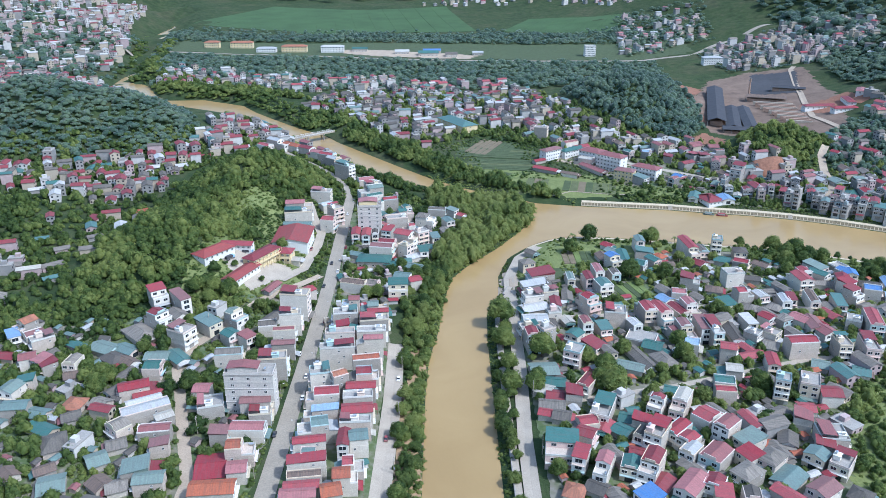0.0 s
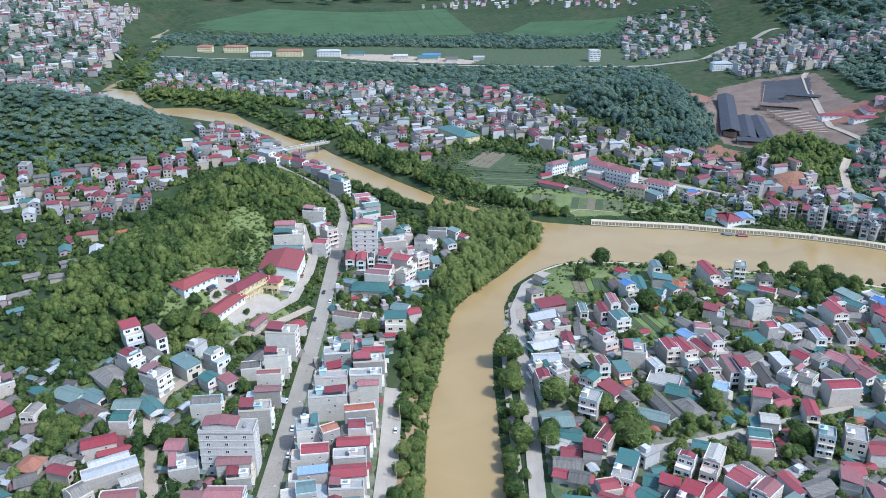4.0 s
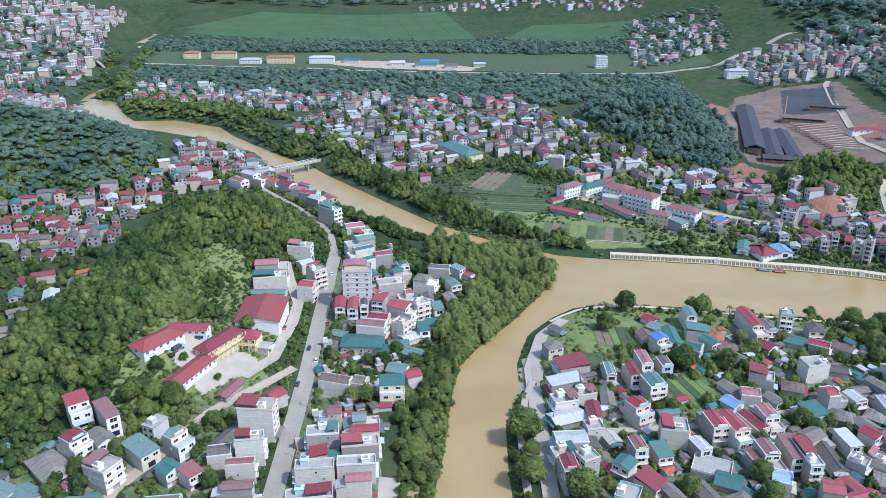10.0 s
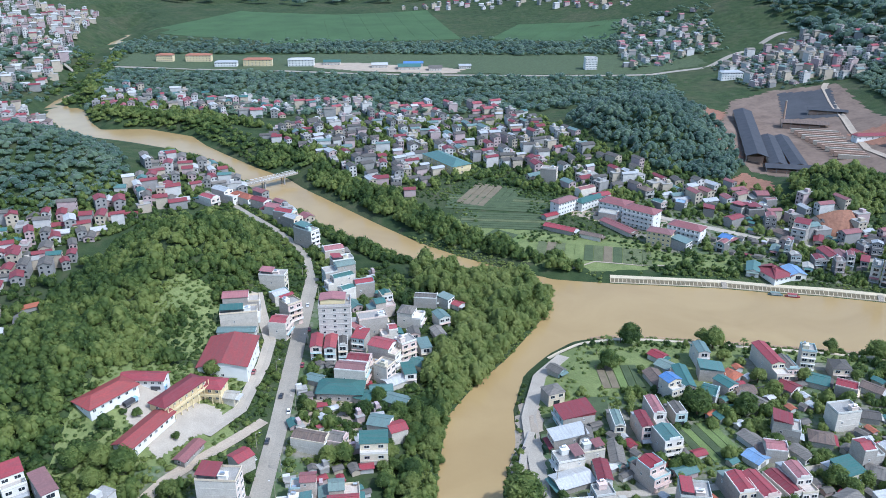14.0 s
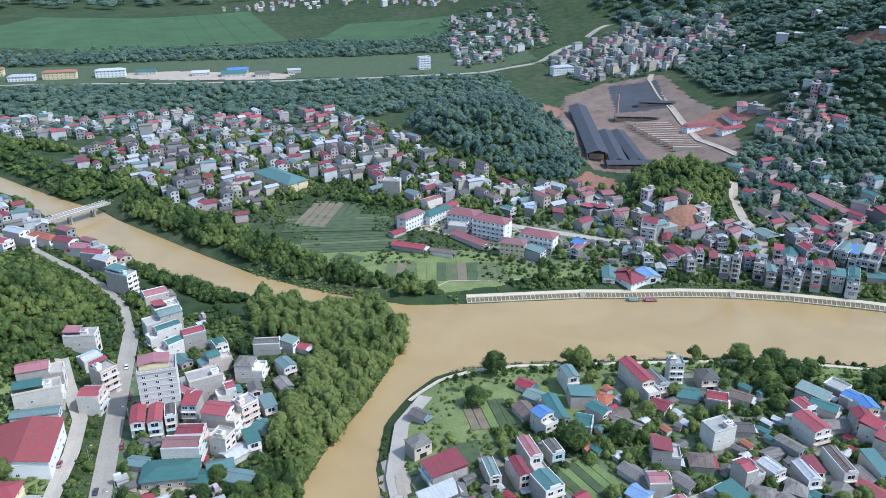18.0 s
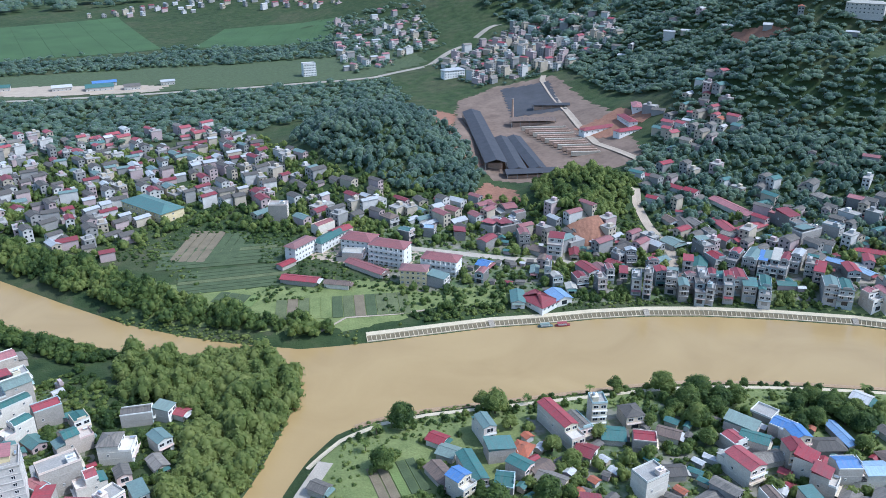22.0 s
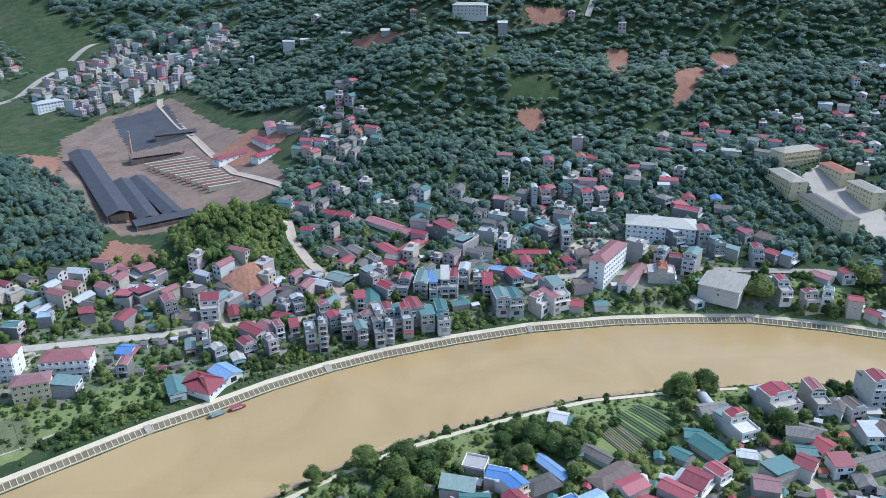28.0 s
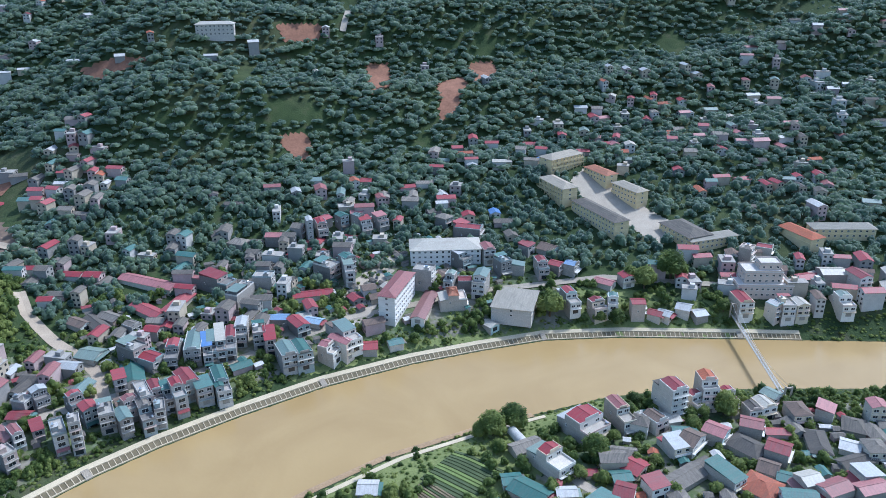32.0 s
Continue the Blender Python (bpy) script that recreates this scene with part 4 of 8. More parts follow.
def grove(poly, spacing, size, seed, kinds=(0, 1, 2, 3), gap=0.6, road_gap=0.5, most=400):
    """Single trees scattered over a piece of ground, clear of houses, roads and water."""
    rng = random.Random(seed)
    xs, ys = [p[0] for p in poly], [p[1] for p in poly]
    n = int((max(xs) - min(xs)) * (max(ys) - min(ys)) / spacing ** 2 * 1.6)
    made = 0
    for _ in range(n):
        x, y = rng.uniform(min(xs), max(xs)), rng.uniform(min(ys), max(ys))
        if made >= most or not inside(x, y, poly) or near_road(x, y, road_gap) or not free(x, y, gap):
            continue
        if any((x - a) ** 2 + (y - b) ** 2 < (spacing * 0.75) ** 2 for a, b in TREE_AT[-400:]):
            continue
        if river_distance(np.array([x]), np.array([y]))[0] < 2.5:
            continue
        tree(rng.choice(kinds), x, y, size * rng.uniform(0.7, 1.2), rng.uniform(0, 360))
        made += 1


def woods(name, poly, spacing, size, seed, label, fine=True, material=None, holes=(), keep=1.0, water_gap=3.0, band=None):
    """A wood as one mesh: crowns of leaf sprays over a piece of ground."""
    rng = random.Random(seed)
    kinds = []
    for k in range(6):
        if fine == "scrub":
            v, f = crown_arrays(rng, 1.35, 1.9, 0, 1, 16, 0.42, cheap=True)
        elif fine == "far":
            v, f = crown_arrays(rng, 4.4, 5.2, 0.6, 2, 26, 1.05, cheap=True)
        elif fine == "bamboo":
            v, f = crown_arrays(rng, 3.9, 8.6, 0, 7, 230, 0.75, droop=1.0, cheap=True)
        elif fine:
            v, f = crown_arrays(rng, 3.8, 7.0, 0.0, 6, 120, 0.66, cheap=True)
        else:
            v, f = crown_arrays(rng, 4.1, 7.2, 0.0, 4, 40, 0.85, cheap=True)
        kinds.append((np.array(v), f))
    xs, ys = [p[0] for p in poly], [p[1] for p in poly]
    gx, gy = np.arange(min(xs), max(xs), spacing), np.arange(min(ys), max(ys), spacing * 0.87)
    px, py = [], []
    for j, yy in enumerate(gy):
        for xx in gx:
            x, y = xx + (j % 2) * spacing * 0.5 + rng.uniform(-0.4, 0.4) * spacing, yy + rng.uniform(-0.4, 0.4) * spacing
            if rng.random() < keep and inside(x, y, poly) and not any(inside(x, y, h) for h in holes):
                px.append(x)
                py.append(y)
    px, py = np.array(px), np.array(py)
    d = river_distance(px, py)
    ok = d > water_gap
    if band:
        ok &= d < band
    if len(FOOT):
        F = np.array(FOOT)
        for i0 in range(0, len(px), 4000):
            s = slice(i0, i0 + 4000)
            dd = (px[s, None] - F[None, :, 0]) ** 2 + (py[s, None] - F[None, :, 1]) ** 2
            ok[s] &= (dd > (F[None, :, 2] + (0.1 if fine == "scrub" else 0.8)) ** 2).all(1)
    for pts, width in ROADS:
        for (ax, ay), (bx, by) in zip(pts, pts[1:]):
            dx, dy = bx - ax, by - ay
            t = np.clip(((px - ax) * dx + (py - ay) * dy) / (dx * dx + dy * dy), 0, 1)
            ok &= np.hypot(px - ax - t * dx, py - ay - t * dy) > width / 2 + (0.4 if fine == "scrub" else 1.2)
    px, py = px[ok], py[ok]
    pz = ground_z(px, py)
    V, F, n = [], [], 0
    for x, y, z in zip(px, py, pz):
        v, f = kinds[rng.randrange(6)]
        s, a = size * (0.6 + 0.85 * rng.random() ** 1.6), rng.uniform(0, 6.3)
        c, q = math.cos(a) * s, math.sin(a) * s
        o = np.empty_like(v)
        o[:, 0], o[:, 1], o[:, 2] = v[:, 0] * c - v[:, 1] * q + x, v[:, 0] * q + v[:, 1] * c + y, v[:, 2] * s * rng.uniform(0.8, 1.25) + z - 0.6
        V.append(o)
        F.append(f + n)
        n += len(v)
    if not V:
        return None
    me = tri_mesh(name, np.concatenate(V), np.concatenate(F), material or M_LEAF)
    return tagged(new(name, me), label, "wood", kind="stuff")


# ---- far rows of houses, joined ----
M_FAR = [mat(f"far_wall_{k}", c, 0.9, var=0.2) for k, c in (("pale", (0.50, 0.47, 0.43)), ("grey", (0.27, 0.255, 0.235)), ("cream", (0.43, 0.36, 0.27)), ("pink", (0.42, 0.32, 0.30)))]


CLEAR = [(200, 334), (236, 358), (262, 340), (230, 250), (168, 255)]


def far_town(name, poly, spacing, seed, label, storeys=(1, 2, 3), keep=0.8, colours="rrrggtccw", turn=20, places=(), small=False):
    """Houses joined into one mesh: scattered over a polygon, or at places (x, y, storeys, roof)."""
    rng = random.Random(seed)
    b = Bag()
    roofs = "rtgcbow"
    spots = [p[:2] for p in places]
    fixed = len(spots)
    poly = poly or [(0, 0)]
    xs, ys = [p[0] for p in poly], [p[1] for p in poly]
    for yy in np.arange(min(ys), max(ys), spacing * 1.15):
        for xx in np.arange(min(xs), max(xs), spacing):
            x, y = xx + rng.uniform(-0.3, 0.3) * spacing, yy + rng.uniform(-0.3, 0.3) * spacing
            if rng.random() < keep and inside(x, y, poly) and not inside(x, y, CLEAR) and free(x, y, 1.6 if small else 3.5) and not near_road(x, y, 2.2 if small else 5):
                spots.append((x, y))
    if not spots:
        return
    P = np.array(spots)
    ok = river_distance(P[:, 0], P[:, 1]) > 12
    Z = ground_z(P[:, 0], P[:, 1])
    for i, ((x, y), z, good) in enumerate(zip(spots, Z, ok)):
        if not good:
            continue
        n, w, d, c, wm = rng.choice(storeys), rng.uniform(5, 8.5), rng.uniform(8, 14), rng.choice(colours), rng.randrange(4)
        if small:
            w, d = rng.uniform(2.2, 4.2), rng.uniform(2.8, 6.0)
        if i < fixed:
            n, c = places[i][2:]
        one = Bag()
        h = n * (2.3 + 0.6 * rng.random() if small else 3.2)
        one.box(-w / 2, -d / 2, -3, w / 2, d / 2, h, wm)
        mi = 4 + roofs.index(c)
        if c == "c":
            one.box(-w / 2 - 0.2, -d / 2 - 0.2, h, w / 2 + 0.2, d / 2 + 0.2, h + 0.5, mi)
            one.box(-w / 4, 0, h + 0.5, w / 4, 3, h + 2.8, wm)
        else:
            rb = Bag()
            gable_roof(rb, w, d, h, w * 0.2, over=0.5, thick=0.15)
            k = len(one.v)
            one.v += rb.v
            one.f += [tuple(i + k for i in f) for f in rb.f]
            one.m += [mi] * len(rb.f)
            for s in (-1, 1):
                one.face([(-w / 2, s * d / 2, h), (w / 2, s * d / 2, h), (0, s * d / 2, h + w * 0.2)], wm)
        for s in range(0 if small else n):
            for sgn in (-1, 1):
                for xx in (-w * 0.25, w * 0.25):
                    one.box(xx - 0.7, sgn * d / 2 - 0.06, s * 3.2 + 0.9, xx + 0.7, sgn * d / 2 + 0.06, s * 3.2 + 2.3, 11)
        a = radians(turn + rng.choice((0, 90, 180, 270)) + rng.uniform(-12, 12))
        ca, sa = math.cos(a), math.sin(a)
        k = len(b.v)
        b.v += [(p[0] * ca - p[1] * sa + x, p[0] * sa + p[1] * ca + y, p[2] + z) for p in one.v]
        b.f += [tuple(i + k for i in f) for f in one.f]
        b.m += one.m
        FOOT.append((x, y, 2.0 if small else 3.6))
    return tagged(new(name, b.mesh(name, M_FAR + [M_ROOFS[c] for c in roofs] + [M_GLASS])), label, "houses", kind="stuff")


# ---- landmark buildings ----
big_building("school_block", 106, 752, 38, 22, 9, 3, "r", M_WHITE, "white three storey school block with a dark red roof", 7)
big_building("school_block", 146, 746, -40, 22, 15, 3, "r", M_WHITE, "broad white school block under a faded red roof", 6)
big_building("school_block", 160, 721, -42, 25, 13, 4, "r", M_WHITE, "tall white school block with galleries and a red roof", 7, gallery=True)
big_building("school_block", 187, 696, -40, 24, 12, 3, "r", M_WHITE, "long white school block with a dark red hipped roof", 7, gallery=True)
big_building("yellow_house", 165, 687, -30, 17, 10, 3, "r", M_CREAM, "yellow three storey house with a red roof", 5)
big_building("teal_hall", 129, 763, 38, 30, 9, 2, "t", M_WHITE, "low white hall with a teal roof", 8)
big_building("depot_hall", 16, 877, -58, 52, 20, 2, "t", M_CREAM, "large cream warehouse with a dark teal roof", 9, storey=4.0)
big_building("sports_hall", -105, 514, 90, 30, 24, 1, "s", M_WHITE, "white sports hall with a wide worn red roof", 5, storey=6.6, rise=2.6, hip=False)
big_building("assembly_hall", -146, 462, 55, 24, 12, 1, "s", M_WHITE, "open hall with a dark red hipped roof", 6, storey=3.4)
big_building("classroom_row", -135, 479, -4, 20, 7, 1, "r", M_WHITE, "low classroom row under a red roof", 6, storey=3.4, hip=False)
big_building("yellow_office", -118, 472, 62, 26, 9, 2, "r", M_CREAM, "yellow two storey office wing with arcades", 7, gallery=True)
big_building("yellow_office", -107, 483, -8, 14, 9, 2, "r", M_CREAM, "short yellow office wing with arcades", 4, gallery=True)
big_building("classroom_row", -126, 448, 68, 28, 9, 1, "s", M_WHITE, "long white classroom row under a red roof", 8, storey=3.5, hip=False)
big_building("cycle_shed", -106, 441, 70, 14, 5, 1, "r", M_CONC, "small red roofed cycle shed", 3, storey=2.8, hip=False)
def penthouse(root, x0, y0, x1, y1, z, h, wall, roof):
    """A room on a roof under its own sheet roof."""
    block("penthouse", (x0, y0, z, x1, y1, z + h), wall, root)
    b = Bag()
    gable_roof(b, x1 - x0, y1 - y0, z + h, 0.9, over=0.5)
    cx, cy = (x0 + x1) / 2, (y0 + y1) / 2
    b.v = [(x + cx, y + cy, zz) for x, y, zz in b.v]
    part("penthouse_roof", b, roof, root)


corner = big_building("corner_block", -91, 321, 0, 23, 9, 6, "c", M_PALE, "pale grey plaster block with few windows and a red terrace shelter", 3, storey=3.6)
penthouse(corner, -10, -2.5, 4, 3.8, 21.82, 2.4, M_PALE, M_ROOFS["r"])
tank_on(corner, 7.0, -1.0, 21.82)
hotel = big_building("hotel_tower", -54, 545, 4, 17, 13, 8, "c", M_PALE, "tall pale grey hotel with a red penthouse roof", 3, storey=3.3)
penthouse(hotel, -7.5, -3, 5.5, 5.5, 26.62, 2.6, M_CREAM, M_ROOFS["r"])
tank_on(hotel, 7.2, 0.0, 26.62)
big_building("market_hall", -47, 496, -4, 22, 13, 1, "t", M_SIDE, "low market hall with a wide teal roof", 5, storey=4.6, rise=1.6)
big_building("riverside_restaurant", 226, 634, 20, 15, 20, 1, "r", M_WHITE, "white riverside house with a broad red roof", 4)
big_building("white_block", 464, 542, 8, 36, 10, 5, "r", M_WHITE, "five storey white block with a red roof", 10)
big_building("exhibition_hall", 531, 541, -62, 46, 20, 3, "w", M_WHITE, "long white hall with a pale curved roof", 12)
big_building("cream_depot", 497, 479, 10, 28, 24, 2, "n", M_PALE, "square pale depot with a pale flat roof", 6, rise=1.0, storey=3.0)
big_building("college_block", 680, 507, -29, 34, 14, 3, "n", M_CREAM, "upper cream college block with a tan roof", 9, gallery=True)
big_building("college_block", 643, 498, 230, 33, 13, 3, "n", M_CREAM, "long cream college block with a tan roof", 9, gallery=True)
big_building("college_block", 617, 459, 230, 52, 12, 3, "g", M_CREAM, "very long cream college block with a grey roof", 14)
big_building("college_block", 677, 474, 233, 27, 11, 2, "o", M_CREAM, "short cream college block with a brown roof", 7)
big_building("college_block", 659, 447, 233, 28, 11, 3, "n", M_CREAM, "cream college block with a tan roof above the yard", 8)
big_building("college_hall", 618, 399, 227, 32, 19, 2, "g", M_CREAM, "wide cream college hall with a grey hipped roof", 7)
big_building("college_block", 615, 382, -46, 37, 10, 2, "n", M_CREAM, "long low cream college block with a tan roof", 10)
big_building("college_block", 660, 302, -66, 42, 12, 2, "n", M_CREAM, "distant cream college block among trees", 10)
big_building("college_block", 644, 327, 48, 30, 12, 2, "o", M_CREAM, "distant cream block with an orange roof", 8)
for x, y, w, d, t, c in ((-148, 1428, 26, 14, 2, "t"), (-72, 1404, 24, 13, 4, "w"), (-26, 1392, 34, 18, 3, "t"), (14, 1382, 20, 14, 3, "g"), (-20, 1420, 30, 12, 3, "b"), (60, 1396, 18, 10, 3, "w")):
    big_building("roadside_shed", x, y, t, w, d, 1, c, M_PALE, "long depot shed beside the highway", 5, storey=5, hip=False)
for i, (x, y, w, c, n) in enumerate(((-415, 1450, 26, "o", 3), (-363, 1455, 40, "o", 3), (-310, 1412, 34, "w", 2), (-262, 1418, 44, "o", 3), (-195, 1418, 40, "w", 3), (250, 1372, 18, "c", 5), (420, 1250, 30, "w", 3))):
    big_building("roadside_block", x, y, 2, w, 13, n, c, M_CREAM if c == "o" else M_WHITE, "distant pale block beside the highway", 8)

M_BLUSH = mat("pinkish_cream_paint", (0.56, 0.46, 0.38), 0.85, var=0.12, scale=0.3)


def civic_building(x, y, turn):
    """A stepped public building: two broad floors, two set back, and a square stair tower."""
    root = new("civic_building")
    z = 0.0
    for i, (x0, y0, x1, y1, n) in enumerate(((-17, -9, 17, 9, 2), (-12, -5, 11, 9, 2), (-2, -1, 11, 9, 1))):
        h = n * 3.6
        block("floor_block", (x0, y0, z - (4 if i == 0 else 0), x1, y1, z + h), M_BLUSH, root)
        block("roof_slab", (x0 - 0.4, y0 - 0.4, z + h, x1 + 0.4, y1 + 0.4, z + h + 0.25), M_PALE, root)
        part("parapet", wall_ring(x0, y0, x1, y1, z + h + 0.25, 0.9), M_BLUSH, root)
        for k in range(n):
            m = max(2, int((x1 - x0) / 3.4))
            for j in range(m):
                put_window(root, 1.5, 1.4, x0 + (x1 - x0) * (j + 0.5) / m, y0, z + k * 3.6 + 1.0, 0)
            for j in range(3):
                put_window(root, 1.5, 1.4, x0, y0 + (y1 - y0) * (j + 0.5) / 3, z + k * 3.6 + 1.0, -90)
        z += h + 0.25
    root.matrix_basis = pose(x, y, gz(x, y) + 0.1, 0, 0, turn)
    FOOT.extend(((x - 8, y, 11), (x + 8, y, 11)))
    return tagged(root, "stepped cream public building with flat roofs and rows of windows", "building")


civic_building(576, 346, -66)

# ---- houses of the town, one by one ----
house(-229.1, 385.6, -33, 8, 14.4, 3, 'o'); house(-222.1, 377.3, -48, 8, 9.5, 2, 'r'); house(-215.8, 373, -53, 7, 12.6, 2, 'c')
house(-233, 376.2, 37, 6, 9.5, 2, 'b'); house(-214.8, 354.4, -66, 8, 7.1, 2, 'r'); house(-206.5, 352.3, -29, 7, 7, 2, 'r')
house(-201.6, 348.8, -45, 6, 7, 2, 'r'); house(-190.3, 352, -6, 7, 10.3, 2, 'g'); house(-187.3, 343.4, -65, 7, 7, 1, 'g')
house(-205.4, 333.2, -75, 7, 8.1, 2, 't'); house(-209, 325.8, -14, 9, 9.3, 2, 't'); house(-166.3, 414.3, 36, 9, 11.4, 3, 'r')
house(-152.1, 410.4, 41, 6, 16, 3, 'r'); house(-160.4, 394.6, 56, 9, 14.9, 3, 'r'); house(-150.5, 398.6, 44, 8, 11.7, 2, 'g')
house(-167.8, 385.3, 47, 12, 19.2, 1, 'g'); house(-142.3, 379, 64, 10, 12, 3, 'c'); house(-181.6, 370.2, 65, 10, 13.1, 1, 't')
house(-173.6, 360.5, 57, 9, 12.8, 1, 'g'); house(-169.2, 369.2, 61, 8, 12.3, 1, 't'); house(-164.6, 357.4, 57, 7, 9.4, 1, 'g')
house(-151, 363.3, 90, 9, 11.9, 1, 't'); house(-149.5, 348.9, 90, 10, 11.5, 2, 't'); house(-140.2, 362.9, 44, 8, 13.9, 1, 't')
house(-149.6, 331.3, -67, 8, 18.3, 2, 'r'); house(-144, 329.1, -69, 5, 14.4, 1, 'r'); house(-142.1, 317.9, -60, 5, 16.2, 2, 'w')
house(-139.4, 312, -60, 8, 21.6, 2, 'w'); house(-128.6, 305.6, -56, 6, 7, 2, 'w'); house(-129.5, 295.6, -81, 7, 13.4, 2, 'r')
house(-124, 285.2, -77, 6, 7.5, 2, 'r'); house(-146.4, 297.6, -40, 10, 7.4, 2, 'g'); house(-144.2, 288, -64, 8, 7, 1, 'g')
house(-171.5, 288, -63, 14, 9.1, 1, 'g'); house(-148.4, 277, -56, 10, 7, 1, 't'); house(-126.1, 269.7, -76, 10, 15.7, 2, 't')
house(-120.4, 261.6, -82, 8, 12.2, 2, 't'); house(-160, 260.2, -70, 12, 10.5, 1, 't'); house(-199.6, 310.9, -83, 8, 12.5, 2, 't')
house(-189.2, 309.7, -104, 8, 9.3, 1, 't'); house(-175.8, 318.3, -7, 9, 9.6, 1, 'o'); house(-172.8, 308.1, -62, 8, 7, 1, 'g')
house(-163.6, 319.5, -112, 8, 8.8, 1, 'g'); house(-167.4, 269.8, -55, 6, 7, 1, 'g'); house(-180.7, 266.8, -131, 6, 7, 1, 'g')
house(-141.1, 261.6, -128, 8, 8.6, 1, 'g'); house(-133.5, 260.1, -66, 8, 7, 1, 'g'); house(-86, 395.3, 97, 6, 12.5, 4, 'c')
house(-87.4, 383, 96, 5, 12.2, 3, 'r'); house(-87.1, 368.5, 95, 5, 15.4, 3, 'r'); house(-86.6, 348.5, 97, 8, 14.9, 4, 'c')
house(-111.4, 357.6, 97, 8, 14.9, 3, 'g'); house(-132.1, 393.3, 53, 9, 14.9, 2, 't'); house(-117.4, 398.4, 57, 9, 10.4, 3, 't')
house(-107.4, 380.5, 51, 7, 8.2, 2, 'r'); house(-117, 382.3, 52, 8, 8.4, 2, 't'); house(-98.9, 393.5, 101, 8, 10.9, 2, 'g')
house(-117.4, 328.9, -90, 8, 7, 2, 'r'); house(-110.2, 316.5, 106, 10, 12.1, 2, 'c'); house(-88.1, 314.7, 96, 6, 13.8, 3, 'r')
house(-85, 309.1, 98, 6, 10.3, 2, 'c'); house(-88.2, 297.8, 90, 8, 15.3, 2, 'r'); house(-100.3, 294.4, 97, 7, 7.4, 2, 'r')
house(-87.3, 280.3, 96, 8, 12.4, 3, 'o'); house(-98.5, 273.6, 99, 16, 11.6, 1, 'r'); house(-86.3, 269.4, 98, 8, 8.5, 2, 'r')
house(-93, 256.2, 95, 9, 17.9, 2, 'o'); house(-54.3, 417.1, -86, 6, 10.2, 4, 'r'); house(-56.3, 405.7, -84, 7, 13.6, 3, 'c')
house(-55.7, 391.3, -80, 7, 15.4, 3, 'r'); house(-56.5, 382.1, -85, 6, 16.3, 3, 'c'); house(-55.2, 360.2, -82, 6, 18.4, 4, 'c')
house(-60.7, 335.9, -78, 8, 10, 4, 'c'); house(-51, 333.5, -60, 6, 7.5, 4, 'o'); house(-57.8, 322.5, -83, 8, 16.1, 3, 'r')
house(-56.5, 308.3, -84, 5, 16.8, 3, 'b'); house(-56.6, 297.7, -78, 8, 17.1, 3, 't'); house(-58.2, 284.6, -80, 5, 13.8, 3, 'r')
house(-57.3, 276.4, -87, 5, 14.3, 3, 't'); house(-57.3, 271.4, -82, 6, 15.7, 3, 'r'); house(-56.6, 261.2, -82, 5, 14.8, 3, 'g')
house(-56.7, 254.7, -83, 5, 14.5, 3, 'r'); house(-57.3, 249.8, -84, 6, 13.6, 3, 'r'); house(-40.3, 417.1, 96, 7, 15.3, 3, 't')
house(-39.8, 408.4, 95, 5, 16.7, 3, 'r'); house(-39.3, 398.3, 98, 7, 15.1, 3, 'c'); house(-39.6, 385.2, 95, 6, 15.6, 3, 'c')
house(-39.2, 370.9, 95, 5, 14.4, 4, 'r'); house(-39.1, 349.6, 100, 6, 13.8, 4, 'o'); house(-39, 336.7, 96, 8, 14.5, 4, 'r')
house(-39.9, 328.8, 94, 6, 14.5, 3, 'r'); house(-40.6, 320, 96, 6, 14.5, 3, 'c'); house(-39.7, 309, 97, 8, 14.6, 3, 'r')
house(-39.7, 299.5, 94, 5, 13.5, 3, 'c'); house(-37.2, 288.7, 99, 8, 7.9, 3, 't'); house(-43.4, 288.7, 1, 5, 15.3, 3, 'r')
house(-39.2, 270.2, 95, 7, 12.9, 3, 'r'); house(-40.1, 262.9, 96, 7, 10.1, 3, 'o'); house(-44.5, 252.1, 104, 8, 7, 3, 'o')
house(58, 455.1, -77, 9, 15.2, 2, 'w'); house(64, 472, -77, 12, 16.8, 2, 'r'); house(65.9, 456.6, -2, 6, 12.8, 2, 'g')
house(55.3, 438.1, -76, 8, 12.9, 2, 'c'); house(66.4, 443.2, -75, 6, 9.4, 2, 'c'); house(68.2, 430.3, -1, 6, 15.5, 2, 'r')
house(55.3, 427.9, -69, 10, 15.2, 1, 'w'); house(65.5, 415.8, -80, 7, 8.3, 2, 'c'); house(56.2, 407.1, -86, 9, 19.9, 2, 'w')
house(48.9, 396.9, -77, 7, 9.4, 2, 'c'); house(49.6, 383.5, 7, 7, 13.7, 3, 'r'); house(58.1, 389.6, -64, 7, 7.5, 3, 'c')
house(74, 389.5, -41, 8, 8.7, 2, 't'); house(70, 366, -27, 9, 9.4, 3, 'c'); house(73, 411.4, 18, 6, 9, 1, 'w')
house(81.3, 398.2, 9, 6, 9.8, 3, 'r'); house(91.3, 399.7, 12, 7, 14, 2, 't'); house(81.5, 379, 40, 9, 13.9, 2, 'r')
house(100.7, 411.3, 80, 10, 12.3, 3, 'c'); house(110, 402.2, 18, 6, 9.4, 2, 'w'); house(111.9, 390.4, 65, 12, 15.2, 1, 'c')
house(116.2, 381.8, 64, 10, 9.9, 1, 't'); house(106, 368.9, 18, 7, 25, 1, 'g'); house(118.2, 366.6, 22, 9, 14.6, 1, 'g')
house(98.9, 359.8, 66, 8, 14.2, 1, 't'); house(52.8, 356.2, 95, 12, 13.5, 1, 't'); house(88.4, 429.4, 29, 9, 13.4, 3, 'r')
